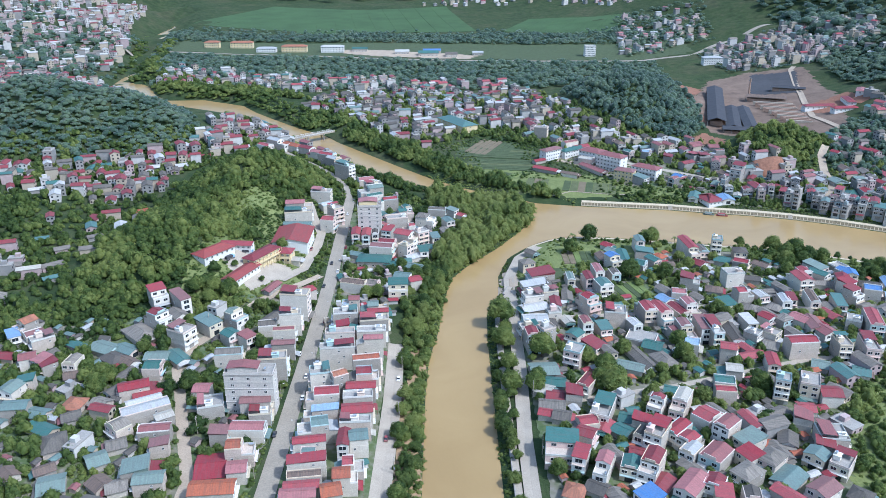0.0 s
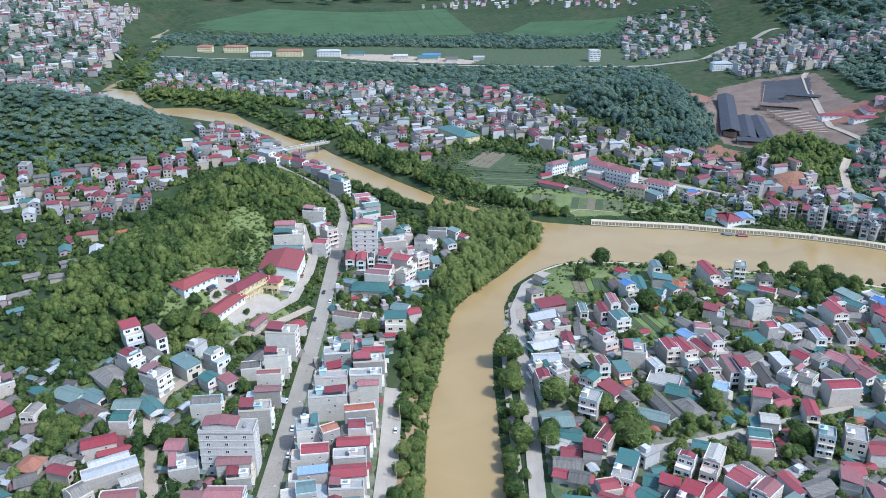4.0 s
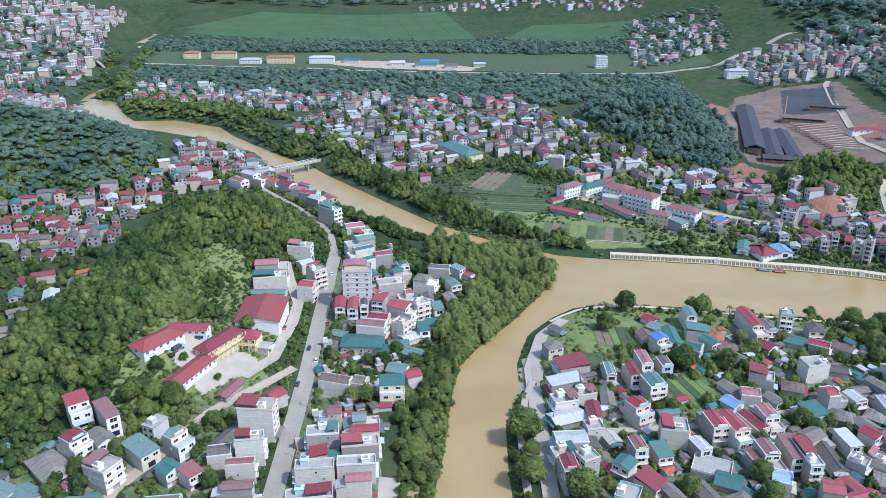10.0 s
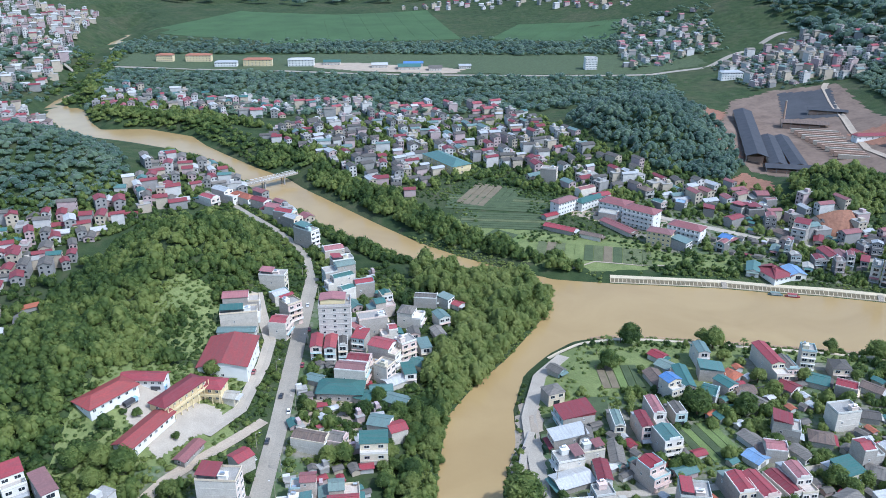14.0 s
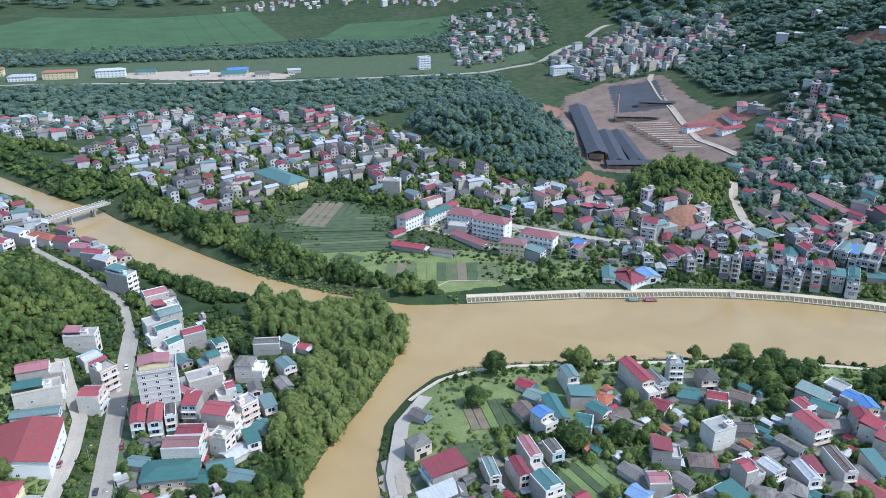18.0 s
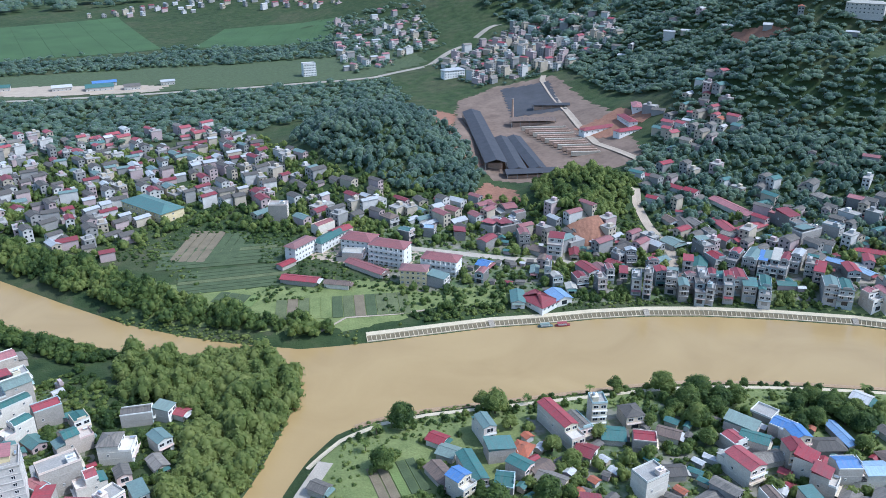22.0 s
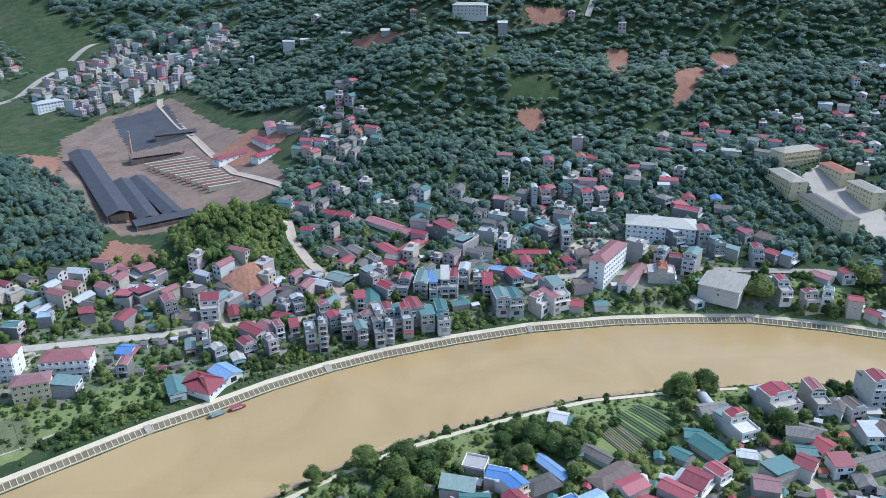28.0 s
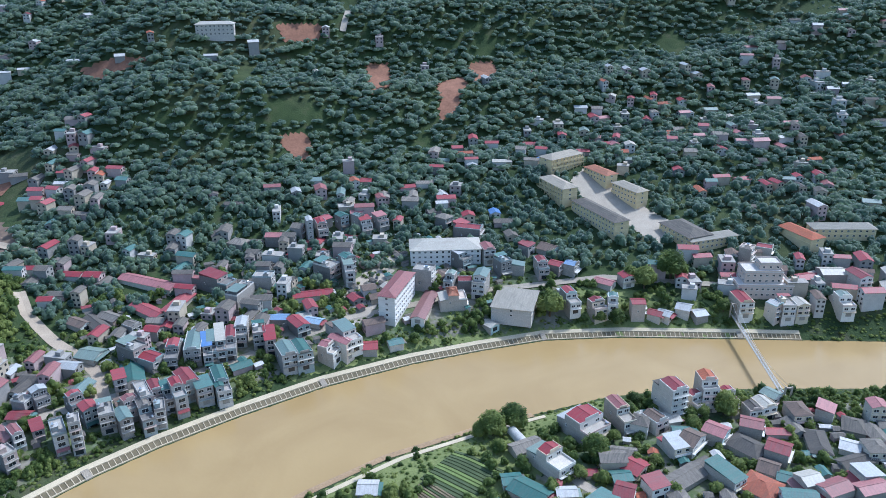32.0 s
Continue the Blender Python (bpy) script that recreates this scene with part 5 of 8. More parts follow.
house(77.7, 445, -5, 6, 16.2, 1, 'g'); house(82.6, 467.6, 0, 5, 17.8, 2, 't'); house(93, 461.7, 4, 5, 15, 3, 'r')
house(101.4, 467.2, 4, 6, 22.4, 3, 'r'); house(100.9, 448.8, 13, 9, 11.2, 3, 't'); house(112.5, 474.4, 7, 6, 13.8, 2, 'g')
house(120.7, 418.1, 7, 8, 18.7, 3, 'r'); house(128.6, 412.6, 15, 8, 19.6, 3, 'r'); house(137.7, 440.2, 34, 8, 7.7, 1, 'b')
house(145.6, 443.4, 78, 8, 11.9, 2, 'r'); house(140.3, 419.1, 19, 8, 15.6, 2, 'r'); house(146.9, 421.9, 8, 7, 19.1, 3, 'r')
house(131.2, 393.8, 9, 6, 14.9, 2, 'r'); house(136.6, 391.7, 5, 7, 17.4, 3, 'r'); house(137, 379.7, 68, 9, 8.4, 2, 'b')
house(158.3, 458.3, 69, 9, 12.2, 3, 'r'); house(153.3, 484.2, 37, 8, 11.7, 1, 'g'); house(50.9, 337.7, 60, 9, 7, 1, 'w')
house(57.1, 343.8, 81, 8, 10, 1, 't'); house(55.6, 331.9, 80, 8, 8.3, 1, 'r'); house(53, 323.5, 83, 8, 12.2, 1, 'g')
house(50.2, 317.1, 73, 6, 8.1, 1, 'r'); house(64.6, 330.6, 82, 9, 7.4, 2, 'r'); house(72.7, 340, -33, 7, 13.9, 2, 'r')
house(56.6, 314.5, 73, 8, 8, 1, 'g'); house(52.6, 288.4, -8, 14, 19.5, 3, 't'); house(65.5, 305.2, 102, 8, 11, 2, 'r')
house(63.8, 292.3, 63, 8, 7, 3, 'r'); house(76.2, 316.9, -23, 9, 18, 2, 'c'); house(75, 305.8, -26, 7, 9.9, 1, 'r')
house(59.8, 279.2, -21, 6, 11.8, 3, 'r'); house(68.8, 274.1, -24, 6, 18.7, 3, 'r'); house(82.9, 302.9, 47, 8, 7, 1, 't')
house(87.5, 312.3, 70, 8, 7, 1, 't'); house(92.5, 307.5, 68, 7, 7, 2, 'r'); house(102.7, 319.8, -31, 7, 12.4, 3, 'r')
house(113.9, 319.7, -30, 7, 18.3, 3, 'w'); house(115.1, 336.7, 70, 6, 7.4, 1, 't'); house(96.5, 294.8, -34, 8, 14.4, 3, 'c')
house(91.4, 298.8, -35, 5, 13.2, 2, 'g'); house(107.3, 300.5, -46, 7, 14.5, 2, 'r'); house(111.1, 293.9, -48, 8, 11.4, 2, 'r')
house(110.2, 286.3, -42, 7, 13.6, 2, 'w'); house(88.7, 273.5, -30, 8, 16.7, 3, 'r'); house(80.3, 274.8, -20, 8, 9.3, 2, 't')
house(91.7, 266.3, -35, 8, 9.7, 1, 'r'); house(102.7, 262.1, -40, 9, 15.3, 2, 'r'); house(84.6, 255.2, -60, 9, 12.3, 2, 'b')
house(54.3, 260.8, 70, 9, 8.2, 1, 'o'); house(64, 263, 56, 8, 7, 1, 'g'); house(86.9, 286.5, 71, 6, 7, 1, 'r')
house(202.5, 490.4, 59, 8, 9.2, 2, 'r'); house(187.8, 465.8, 99, 9, 11.7, 3, 'c'); house(217.2, 492.6, 42, 7, 10.2, 1, 'g')
house(201.6, 470.5, 73, 7, 12.2, 1, 'g'); house(185.2, 438.6, 99, 9, 10.5, 3, 'r'); house(195.8, 441.2, 15, 7, 14.2, 2, 'w')
house(170.6, 429.7, 19, 10, 14.6, 2, 't'); house(172.6, 453.3, 70, 9, 9.6, 1, 'g'); house(185.5, 428.2, 58, 9, 9.9, 1, 'g')
house(201.3, 428.2, 46, 9, 7.6, 1, 'g'); house(189.9, 410.3, 33, 8, 8.5, 2, 'r'); house(209, 435.7, -4, 6, 18.2, 2, 'w')
house(214.2, 437.6, -7, 5, 14.4, 2, 'r'); house(226.7, 435.7, -8, 6, 18.3, 2, 'g'); house(229.6, 460.6, 6, 9, 17.6, 3, 'r')
house(247.1, 472.1, 39, 8, 11.5, 2, 't'); house(244.4, 462.5, 84, 7, 15.8, 1, 'g'); house(265.5, 474.7, 25, 9, 10.1, 2, 'b')
house(254.9, 450.9, 30, 9, 7.8, 3, 'r'); house(253.8, 439.3, 31, 8, 9.4, 3, 'r'); house(240.8, 430.5, -9, 6, 15.7, 2, 't')
house(234.4, 428.2, 4, 6, 9.9, 1, 'g'); house(265.9, 440.9, 70, 9, 9.4, 3, 'b'); house(247.2, 402.1, -15, 8, 21.7, 3, 'r')
house(208, 408.2, 40, 10, 9.2, 2, 'r'); house(213, 402, 0, 9, 15.2, 2, 'r'); house(216.2, 392.8, 19, 10, 10.6, 2, 'r')
house(198.6, 408.2, 28, 9, 8, 2, 'g'); house(177, 405.8, 11, 6, 12.1, 2, 'w'); house(174.2, 390.4, 46, 7, 7.5, 2, 'c')
house(184.1, 391.1, 44, 8, 9.2, 2, 'c'); house(146.9, 395.7, 3, 6, 15, 3, 'r'); house(151.8, 391.1, 4, 6, 18.7, 3, 'c')
house(165.6, 397.3, 0, 7, 20.1, 1, 'g'); house(195, 376, 95, 9, 15.9, 3, 'r'); house(152.9, 369.2, 74, 8, 8.6, 3, 'r')
house(181.5, 381.8, 60, 10, 8.8, 1, 'g'); house(174, 362.3, -11, 6, 16.1, 2, 'r'); house(148.7, 353, 77, 8, 12.5, 2, 'w')
house(216.1, 374.2, -3, 7, 12.4, 3, 'c'); house(229.7, 372.5, -11, 7, 18.9, 3, 'c'); house(199.7, 361.3, 65, 9, 7, 1, 't')
house(217.9, 354.2, 65, 9, 7.9, 1, 't'); house(238.7, 406.4, 62, 9, 7.4, 2, 'c'); house(141.7, 340.7, 77, 8, 9.5, 2, 't')
house(139.6, 332.1, 82, 6, 10.7, 2, 'r'); house(123.8, 310.6, 39, 12, 10.6, 2, 'r'); house(129, 299.6, -47, 8, 12.8, 3, 'r')
house(120.4, 283.3, -44, 10, 18.8, 2, 'r'); house(113.3, 264.4, -31, 8, 12.6, 2, 'r'); house(113.9, 256.5, -11, 7, 8.7, 2, 'r')
house(124.9, 255.2, -10, 7, 7, 2, 'g'); house(137.2, 292.5, -60, 9, 12.7, 2, 't'); house(133.2, 281.3, -62, 9, 8.5, 2, 'r')
house(128.1, 269.4, -54, 9, 11.2, 2, 'g'); house(142, 279.3, -48, 9, 11.6, 2, 'g'); house(156.2, 296, -22, 8, 9.1, 1, 'g')
house(172.5, 316.3, 82, 8, 7, 2, 'r'); house(168.7, 310.5, 68, 9, 8.5, 2, 'r'); house(190.1, 329.9, 84, 10, 9.6, 2, 'r')
house(175.5, 296.3, 83, 12, 11, 2, 'c'); house(169.5, 288.8, 69, 7, 8, 2, 'r'); house(162.6, 281.4, -46, 9, 9, 2, 't')
house(171.3, 276.5, -40, 8, 12.6, 2, 'c'); house(146.1, 269.4, -47, 10, 13.3, 1, 't'); house(155.7, 259.1, -55, 9, 12.2, 2, 'r')
house(170.9, 258.4, 48, 9, 8.6, 1, 'g'); house(167.2, 332.3, -22, 7, 7, 4, 'c'); house(182.2, 335.5, -23, 9, 11.4, 3, 'c')
house(57, 491.2, 21, 9, 9, 2, 'g'); house(62.9, 516.2, 40, 6, 7, 1, 'g'); house(120.2, 517.2, 41, 8, 8.3, 1, 't')
house(119.2, 527.4, 38, 7, 7, 1, 'r'); house(112.2, 503.7, 11, 8, 15, 1, 'g'); house(115.9, 492.4, 25, 8, 9.5, 3, 'b')
house(124.3, 500.5, -2, 7, 19.3, 2, 't'); house(140.4, 524.5, -1, 6, 13.1, 3, 't'); house(141, 509.2, 81, 9, 11.7, 2, 't')
house(150.8, 506.7, 40, 9, 7.8, 1, 'o'); house(143.8, 495, 29, 7, 9.8, 2, 't'); house(132.9, 487.2, 59, 10, 7.7, 2, 't')
house(152.1, 492, 106, 8, 10.2, 1, 'g'); house(173.5, 513.4, 5, 7, 28.2, 3, 'r'); house(181.6, 511.7, 3, 7, 13.5, 2, 'g')
house(193, 514.7, -16, 7, 7, 4, 'c'); house(208.1, 509.3, -8, 9, 9.2, 2, 'g'); house(176, 495.5, 37, 9, 8.6, 1, 'r')
house(193.7, 501.1, 61, 10, 9.7, 1, 't'); house(-106, 537.8, 90, 6, 20.7, 2, 't'); house(-107.9, 552.5, 100, 8, 20.8, 3, 'c')
house(-110.1, 570.1, 97, 9, 20.9, 3, 'r'); house(-98.2, 605.5, 83, 8, 16.8, 3, 'c'); house(-92.3, 589.7, 127, 8, 9.9, 2, 'w')
house(-82.3, 569, 41, 9, 10.7, 4, 'c'); house(-85.3, 551.6, 77, 10, 10.5, 3, 'r'); house(-100, 481.6, 77, 6, 12.2, 1, 'w')
house(-83.4, 437.5, 137, 8, 7.7, 2, 'r'); house(-86.1, 413.5, 85, 9, 15.7, 5, 'c'); house(-66.5, 667.6, -70, 10, 18.9, 2, 'r')
house(-60.5, 625.9, -67, 9, 19.7, 4, 't'); house(-59, 615, -61, 7, 17.3, 3, 't'); house(-55, 596.8, -55, 7, 14.9, 3, 't')
house(-43.2, 607.8, 108, 8, 11.4, 3, 'r'); house(-31.4, 581.3, 111, 7, 15.8, 3, 't'); house(-35.1, 555.5, 106, 9, 16, 4, 'c')
house(-13.3, 569.2, 74, 10, 14.3, 3, 'g'); house(-4.7, 594, 82, 7, 13.1, 2, 'g'); house(7.3, 592.9, 55, 7, 7.4, 2, 't')
house(13.8, 591.5, 47, 6, 7, 1, 'r'); house(-62.9, 531.5, 3, 6, 13.6, 3, 'r'); house(-55.4, 530.9, 1, 6, 13.5, 3, 'r')
house(-49.2, 531.8, 5, 5, 9.5, 3, 'g'); house(-43, 548.1, 40, 6, 9.5, 3, 'r'); house(-40.3, 539.8, -15, 7, 10.1, 3, 'r')
house(-26, 524.2, 65, 10, 15.8, 4, 'r'); house(-15.9, 528.1, 34, 9, 8.1, 4, 'c'); house(-37.4, 514.9, 79, 8, 16.4, 3, 'r')
house(-42.4, 506.4, 79, 9, 17, 3, 'r'); house(-26.1, 509.5, 58, 8, 7, 3, 'c'); house(-8.8, 522.7, 60, 8, 9, 1, 't')
house(-60.9, 505.2, 67, 6, 7.6, 1, 't'); house(-34.9, 490.9, 69, 8, 8, 1, 't'); house(-21.2, 504.7, 125, 8, 10.1, 1, 'w')
house(-19.3, 488, 64, 8, 12.5, 1, 't'); house(-26.3, 465.2, 75, 9, 10, 2, 't'); house(-18.7, 461.6, 114, 8, 7, 2, 'r')
house(-28, 445.5, 3, 12, 10.5, 3, 't'); house(-56.2, 452.5, 73, 8, 15.9, 2, 'g'); house(-44.7, 452.2, 73, 8, 8, 2, 'g')
house(255.9, 714.2, -17, 8, 11.9, 3, 'r'); house(268.1, 689.6, -37, 10, 13.6, 4, 'r'); house(259.4, 697.2, 30, 9, 13.5, 1, 'g')
house(241.9, 669.8, -31, 5, 12.5, 1, 't'); house(247.2, 661.5, -32, 4, 14, 3, 'c'); house(247.4, 651.8, -6, 7, 8.3, 2, 'w')
house(252, 640.3, -21, 6, 7, 1, 'w'); house(261.1, 645, -8, 8, 10.7, 2, 'r'); house(272.1, 653.8, 4, 9, 15.6, 2, 'r')
house(279.5, 649.5, -3, 8, 13.2, 2, 'r'); house(268.6, 633.1, -12, 6, 7.8, 3, 'c'); house(281.1, 643, -21, 5, 10, 3, 'r')
house(302.5, 665, 8, 6, 7, 2, 'c'); house(308.9, 660.8, -22, 7, 13, 3, 'w'); house(296, 659.5, 22, 7, 9.2, 1, 'r')
house(291.8, 643, -31, 5, 14.8, 2, 'r'); house(279.9, 684.8, -27, 6, 13.9, 1, 'r'); house(215.1, 640.6, -23, 8, 17, 1, 't')
house(239.6, 633.7, 2, 11, 14.6, 1, 'b'); house(290.4, 626.4, -33, 6, 14.1, 3, 'c'); house(292.6, 617.6, -39, 5, 9, 5, 'c')
house(313.3, 641.6, -23, 7, 12.3, 3, 'r'); house(309, 627.7, -23, 7, 7.8, 3, 'r'); house(267.6, 767, 89, 12, 14.5, 2, 'r')
house(254.9, 738.3, 96, 12, 17.1, 2, 'c'); house(270, 752.4, 100, 6, 11.7, 2, 'r'); house(310.4, 617.9, -38, 7, 12.9, 3, 'c')
house(312.6, 609.9, -29, 6, 14.2, 3, 't'); house(321.7, 614.4, -21, 7, 11.7, 3, 'r'); house(322.1, 605.9, -34, 6, 21.3, 3, 'g')
house(329.9, 613.1, -32, 6, 15, 3, 'c'); house(333.4, 608.4, -34, 7, 18.5, 3, 'r'); house(325.2, 598.8, -44, 5, 10.3, 3, 'c')
house(337.3, 605.2, -38, 5, 18.4, 3, 't'); house(339.1, 600.8, -34, 6, 22.2, 4, 'r'); house(348, 602, -29, 9, 16.9, 3, 'r')
house(349, 593.3, -35, 8, 13.2, 3, 't'); house(356.7, 587.8, -40, 7, 21.9, 3, 't'); house(353.9, 587.5, -40, 4, 13.3, 3, 't')
house(359.4, 649.5, -6, 9, 13.5, 3, 'c'); house(347, 638.1, -42, 11, 20.5, 1, 't'); house(359.2, 635.5, -3, 10, 11.1, 2, 'r')
house(369.5, 629.7, -57, 7, 22.3, 3, 'r'); house(376.9, 621.7, -55, 9, 22.2, 3, 't'); house(378.5, 614.3, -47, 5, 21.4, 3, 'b')
house(381.9, 613.6, -49, 5, 19.7, 3, 't'); house(387.1, 612.2, -48, 5, 25.8, 3, 'w'); house(389.4, 606.9, -53, 6, 21.6, 3, 'r')
house(401, 608.5, -58, 7, 18.3, 3, 'w'); house(400.5, 596, -50, 7, 13, 3, 'c'); house(399.2, 587.9, -50, 6, 15.2, 3, 'r')
house(336.2, 635.7, -37, 6, 12.2, 3, 'r'); house(351.7, 672.4, 10, 12, 12.2, 1, 't'); house(391.3, 571.3, -39, 9, 15.4, 3, 't')
house(396.6, 565.8, -38, 9, 16.6, 3, 't'); house(399.6, 676.6, -12, 9, 26.7, 1, 'r'); house(412.7, 665.5, 101, 9, 28.5, 1, 'r')
house(425.5, 699.6, 1, 10, 41.3, 1, 'r'); house(439.8, 660.3, -1, 10, 30.6, 3, 'r'); house(431.9, 632.9, 97, 8, 20.3, 3, 'c')
house(451.7, 629.7, 21, 9, 12.4, 3, 'c'); house(454.6, 595.9, 40, 8, 24.4, 1, 'r'); house(420.5, 583.5, -29, 8, 13.5, 2, 'r')
house(424.7, 599.4, 23, 7, 11.4, 1, 'b'); house(429.4, 578.9, 5, 7, 10.5, 1, 'b'); house(371.7, 703.2, -4, 8, 13.6, 1, 'g')
house(375.7, 692.9, -20, 8, 22.3, 1, 'g'); house(384.6, 691, -5, 8, 13.3, 1, 'g'); house(379.7, 670.9, -5, 7, 12.6, 2, 'g')
house(392.9, 663.8, 20, 7, 10.8, 1, 'g'); house(406.8, 554.0, 0, 9, 10.4, 3, 'r'); house(422.3, 554.4, -29, 8, 27.3, 3, 't')
house(413.4, 550.8, -13, 6, 13.6, 3, 'r'); house(424.7, 539.2, 31, 9, 8.3, 1, 'r'); house(435.2, 528.8, 47, 7, 7, 1, 't')
house(492.5, 537.8, 9, 10, 12.4, 4, 'c'); house(472.1, 527.1, -78, 8, 39.4, 1, 'r'); house(481.1, 513.5, 32, 12, 16.7, 3, 'o')
house(501.4, 515.6, 25, 8, 12, 2, 'r'); house(500.3, 522.7, -84, 6, 16, 3, 't'); house(501.6, 503.3, -81, 8, 16.8, 4, 't')
house(540.4, 515.3, -52, 8, 17.6, 3, 'r'); house(560.9, 536.2, 7, 10, 17.8, 3, 'r'); house(528.7, 499.4, -37, 8, 9.5, 3, 'c')
house(532.9, 490, 14, 7, 8.5, 2, 't'); house(537.4, 475.9, -56, 7, 14, 3, 'r'); house(543.5, 468, -9, 8, 7.5, 2, 'r')
house(547.2, 459, -6, 9, 8.9, 2, 'b'); house(514.2, 450.8, -50, 7, 22.5, 3, 'r'); house(476.9, 487.0, -26, 7, 7.8, 1, 'w')
house(479, 600.7, -8, 10, 13.3, 3, 'c'); house(481.8, 586.7, -50, 6, 21.4, 4, 't'); house(268.2, 489.1, 24, 9, 10.4, 1, 'c')
house(249.5, 483.1, 34, 9, 13.1, 2, 't'); house(263.7, 466.2, -12, 8, 12.8, 3, 'b'); house(276, 459.6, 70, 9, 14, 1, 'g')
house(287.9, 462.8, -12, 5, 18, 1, 'b'); house(320.3, 481.4, 23, 9, 8.1, 1, 'w'); house(300.6, 440.4, 78, 10, 21.6, 1, 'g')
house(308.4, 452.8, -2, 6, 13.3, 1, 'g'); house(255.5, 458.2, -16, 8, 7, 3, 'r'); house(275.8, 437.5, 71, 9, 16.5, 2, 'b')
house(296.6, 429.8, 73, 9, 12, 2, 'r'); house(238.3, 476.8, 6, 8, 11.4, 2, 'r'); house(349.5, 427.8, 32, 7, 8.4, 1, 't')
house(345.8, 418.1, -15, 11, 16.9, 1, 't'); house(332.3, 426.1, -1, 7, 7, 1, 't'); house(366.7, 415.9, -27, 10, 19.5, 3, 'r')
house(397.7, 409.7, -30, 15, 19.5, 3, 'r'); house(373.5, 429.6, 51, 8, 13.7, 1, 'g'); house(351.2, 404.1, 27, 6, 7, 1, 'w')
house(328.9, 409, -13, 8, 12.7, 2, 'r'); house(317.6, 413.8, 1, 12, 14.8, 2, 'r'); house(306.1, 414.5, 1, 8, 13.4, 2, 'r')
house(333.4, 389.2, 28, 10, 10.5, 2, 'r'); house(347.7, 388.9, 70, 9, 14.1, 2, 't'); house(357.9, 381.6, 2, 10, 7.8, 2, 'r')
house(370.5, 385.7, 33, 7, 7.8, 1, 't'); house(411.1, 395.4, -45, 7, 17.6, 3, 'r'); house(408.9, 385.5, 2, 9, 8.3, 2, 'g')
house(414.6, 379.9, -34, 8, 10.8, 2, 'g'); house(421.5, 374.1, 38, 8, 7, 1, 'w'); house(431.3, 376.4, -45, 9, 15, 5, 'r')
house(436.1, 365.1, -40, 7, 11, 3, 'r'); house(442.5, 360.8, -61, 8, 11.8, 5, 'o'); house(445.6, 351.4, -49, 7, 11.5, 3, 'r')
house(441.9, 338.9, -54, 7, 7.3, 2, 'g'); house(447.8, 334.2, -47, 8, 10.2, 2, 'w'); house(457.8, 331.5, -28, 8, 7.6, 2, 't')
house(449, 318.9, -62, 9, 12.8, 2, 'g'); house(455.8, 306.8, -8, 9, 7, 2, 'r'); house(451, 294.2, 0, 12, 10.7, 1, 'g')
house(463.2, 285.1, -69, 8, 7.1, 3, 'r'); house(428.2, 338.1, 2, 9, 9.4, 2, 'r'); house(416.2, 352.5, -14, 10, 10.5, 2, 'r')
house(414.4, 338.6, -25, 12, 15.3, 1, 'g'); house(414.3, 325.6, -8, 10, 10, 2, 'r'); house(389.5, 347.7, -33, 8, 21.5, 2, 't')
house(388.1, 330.7, -18, 14, 13.2, 1, 'o'); house(402.4, 328.6, -7, 10, 8.9, 1, 'g'); house(396, 313.9, 41, 9, 12.7, 2, 'w')
house(398.4, 320.7, 0, 7, 7, 1, 't'); house(430.3, 309.6, -77, 9, 17.2, 1, 'g'); house(433.3, 296.2, -4, 9, 7, 1, 'w')
house(422.9, 293.6, 44, 7, 17.5, 1, 'g'); house(410.5, 292.1, 39, 9, 14.9, 2, 'w'); house(393.6, 304.7, 47, 9, 18.4, 2, 'r')
house(401.3, 289.1, 40, 8, 13.4, 2, 'r'); house(432.1, 286.7, -66, 9, 10.2, 2, 'g'); house(379.4, 381.4, -19, 11, 8.4, 1, 'r')
house(368.2, 370.9, -43, 9, 7, 2, 'r'); house(401.1, 368.6, -47, 9, 13.3, 2, 'w'); house(404.9, 361.9, -18, 13, 8.7, 2, 'g')
house(380.4, 361.1, 60, 9, 22.2, 1, 'g'); house(516.4, 433.2, -44, 9, 10.7, 3, 'r'); house(542, 435.6, -11, 8, 11.6, 1, 'r')
house(524.1, 426.0, -74, 6, 17, 3, 't'); house(549.1, 423.7, -48, 8, 9, 2, 'r'); house(526.5, 411.3, 24, 8, 7.7, 3, 'r')
house(530.1, 400.7, -7, 8, 7, 1, 'r'); house(532.3, 395.3, -13, 8, 7, 1, 'w'); house(540.4, 385.8, -3, 10, 8.4, 1, 'w')
house(540.3, 377.0, 41, 9, 7.7, 1, 'w'); house(553.4, 354.5, -61, 9, 15, 3, 'r'); house(557.6, 335.6, -35, 8, 7, 3, 'w')
house(560.8, 330.0, -63, 8, 11.1, 3, 'c'); house(564.1, 322.3, -59, 8, 9.5, 3, 'w'); house(577.9, 299.0, -64, 8, 18.1, 3, 't')
house(598.7, 320.9, 39, 9, 16.7, 1, 'r'); house(605.1, 307.7, 24, 12, 19.6, 2, 'w')
house(604.4, 292.1, -52, 9, 17.6, 3, 'r'); house(601.1, 357.5, -12, 8, 8.3, 4, 'c'); house(617.4, 347.4, -4, 8, 10.6, 2, 'r')
house(551.5, 620.5, 40, 8, 9.4, 2, 'r'); house(540.1, 625.9, -26, 7, 8.1, 3, 't'); house(544.4, 615, -19, 6, 7.2, 3, 't')
house(542.1, 608.2, -38, 8, 10.5, 3, 'r'); house(550.9, 600.4, -28, 8, 10.8, 3, 'r'); house(534.3, 639, 72, 9, 11.7, 2, 'r')
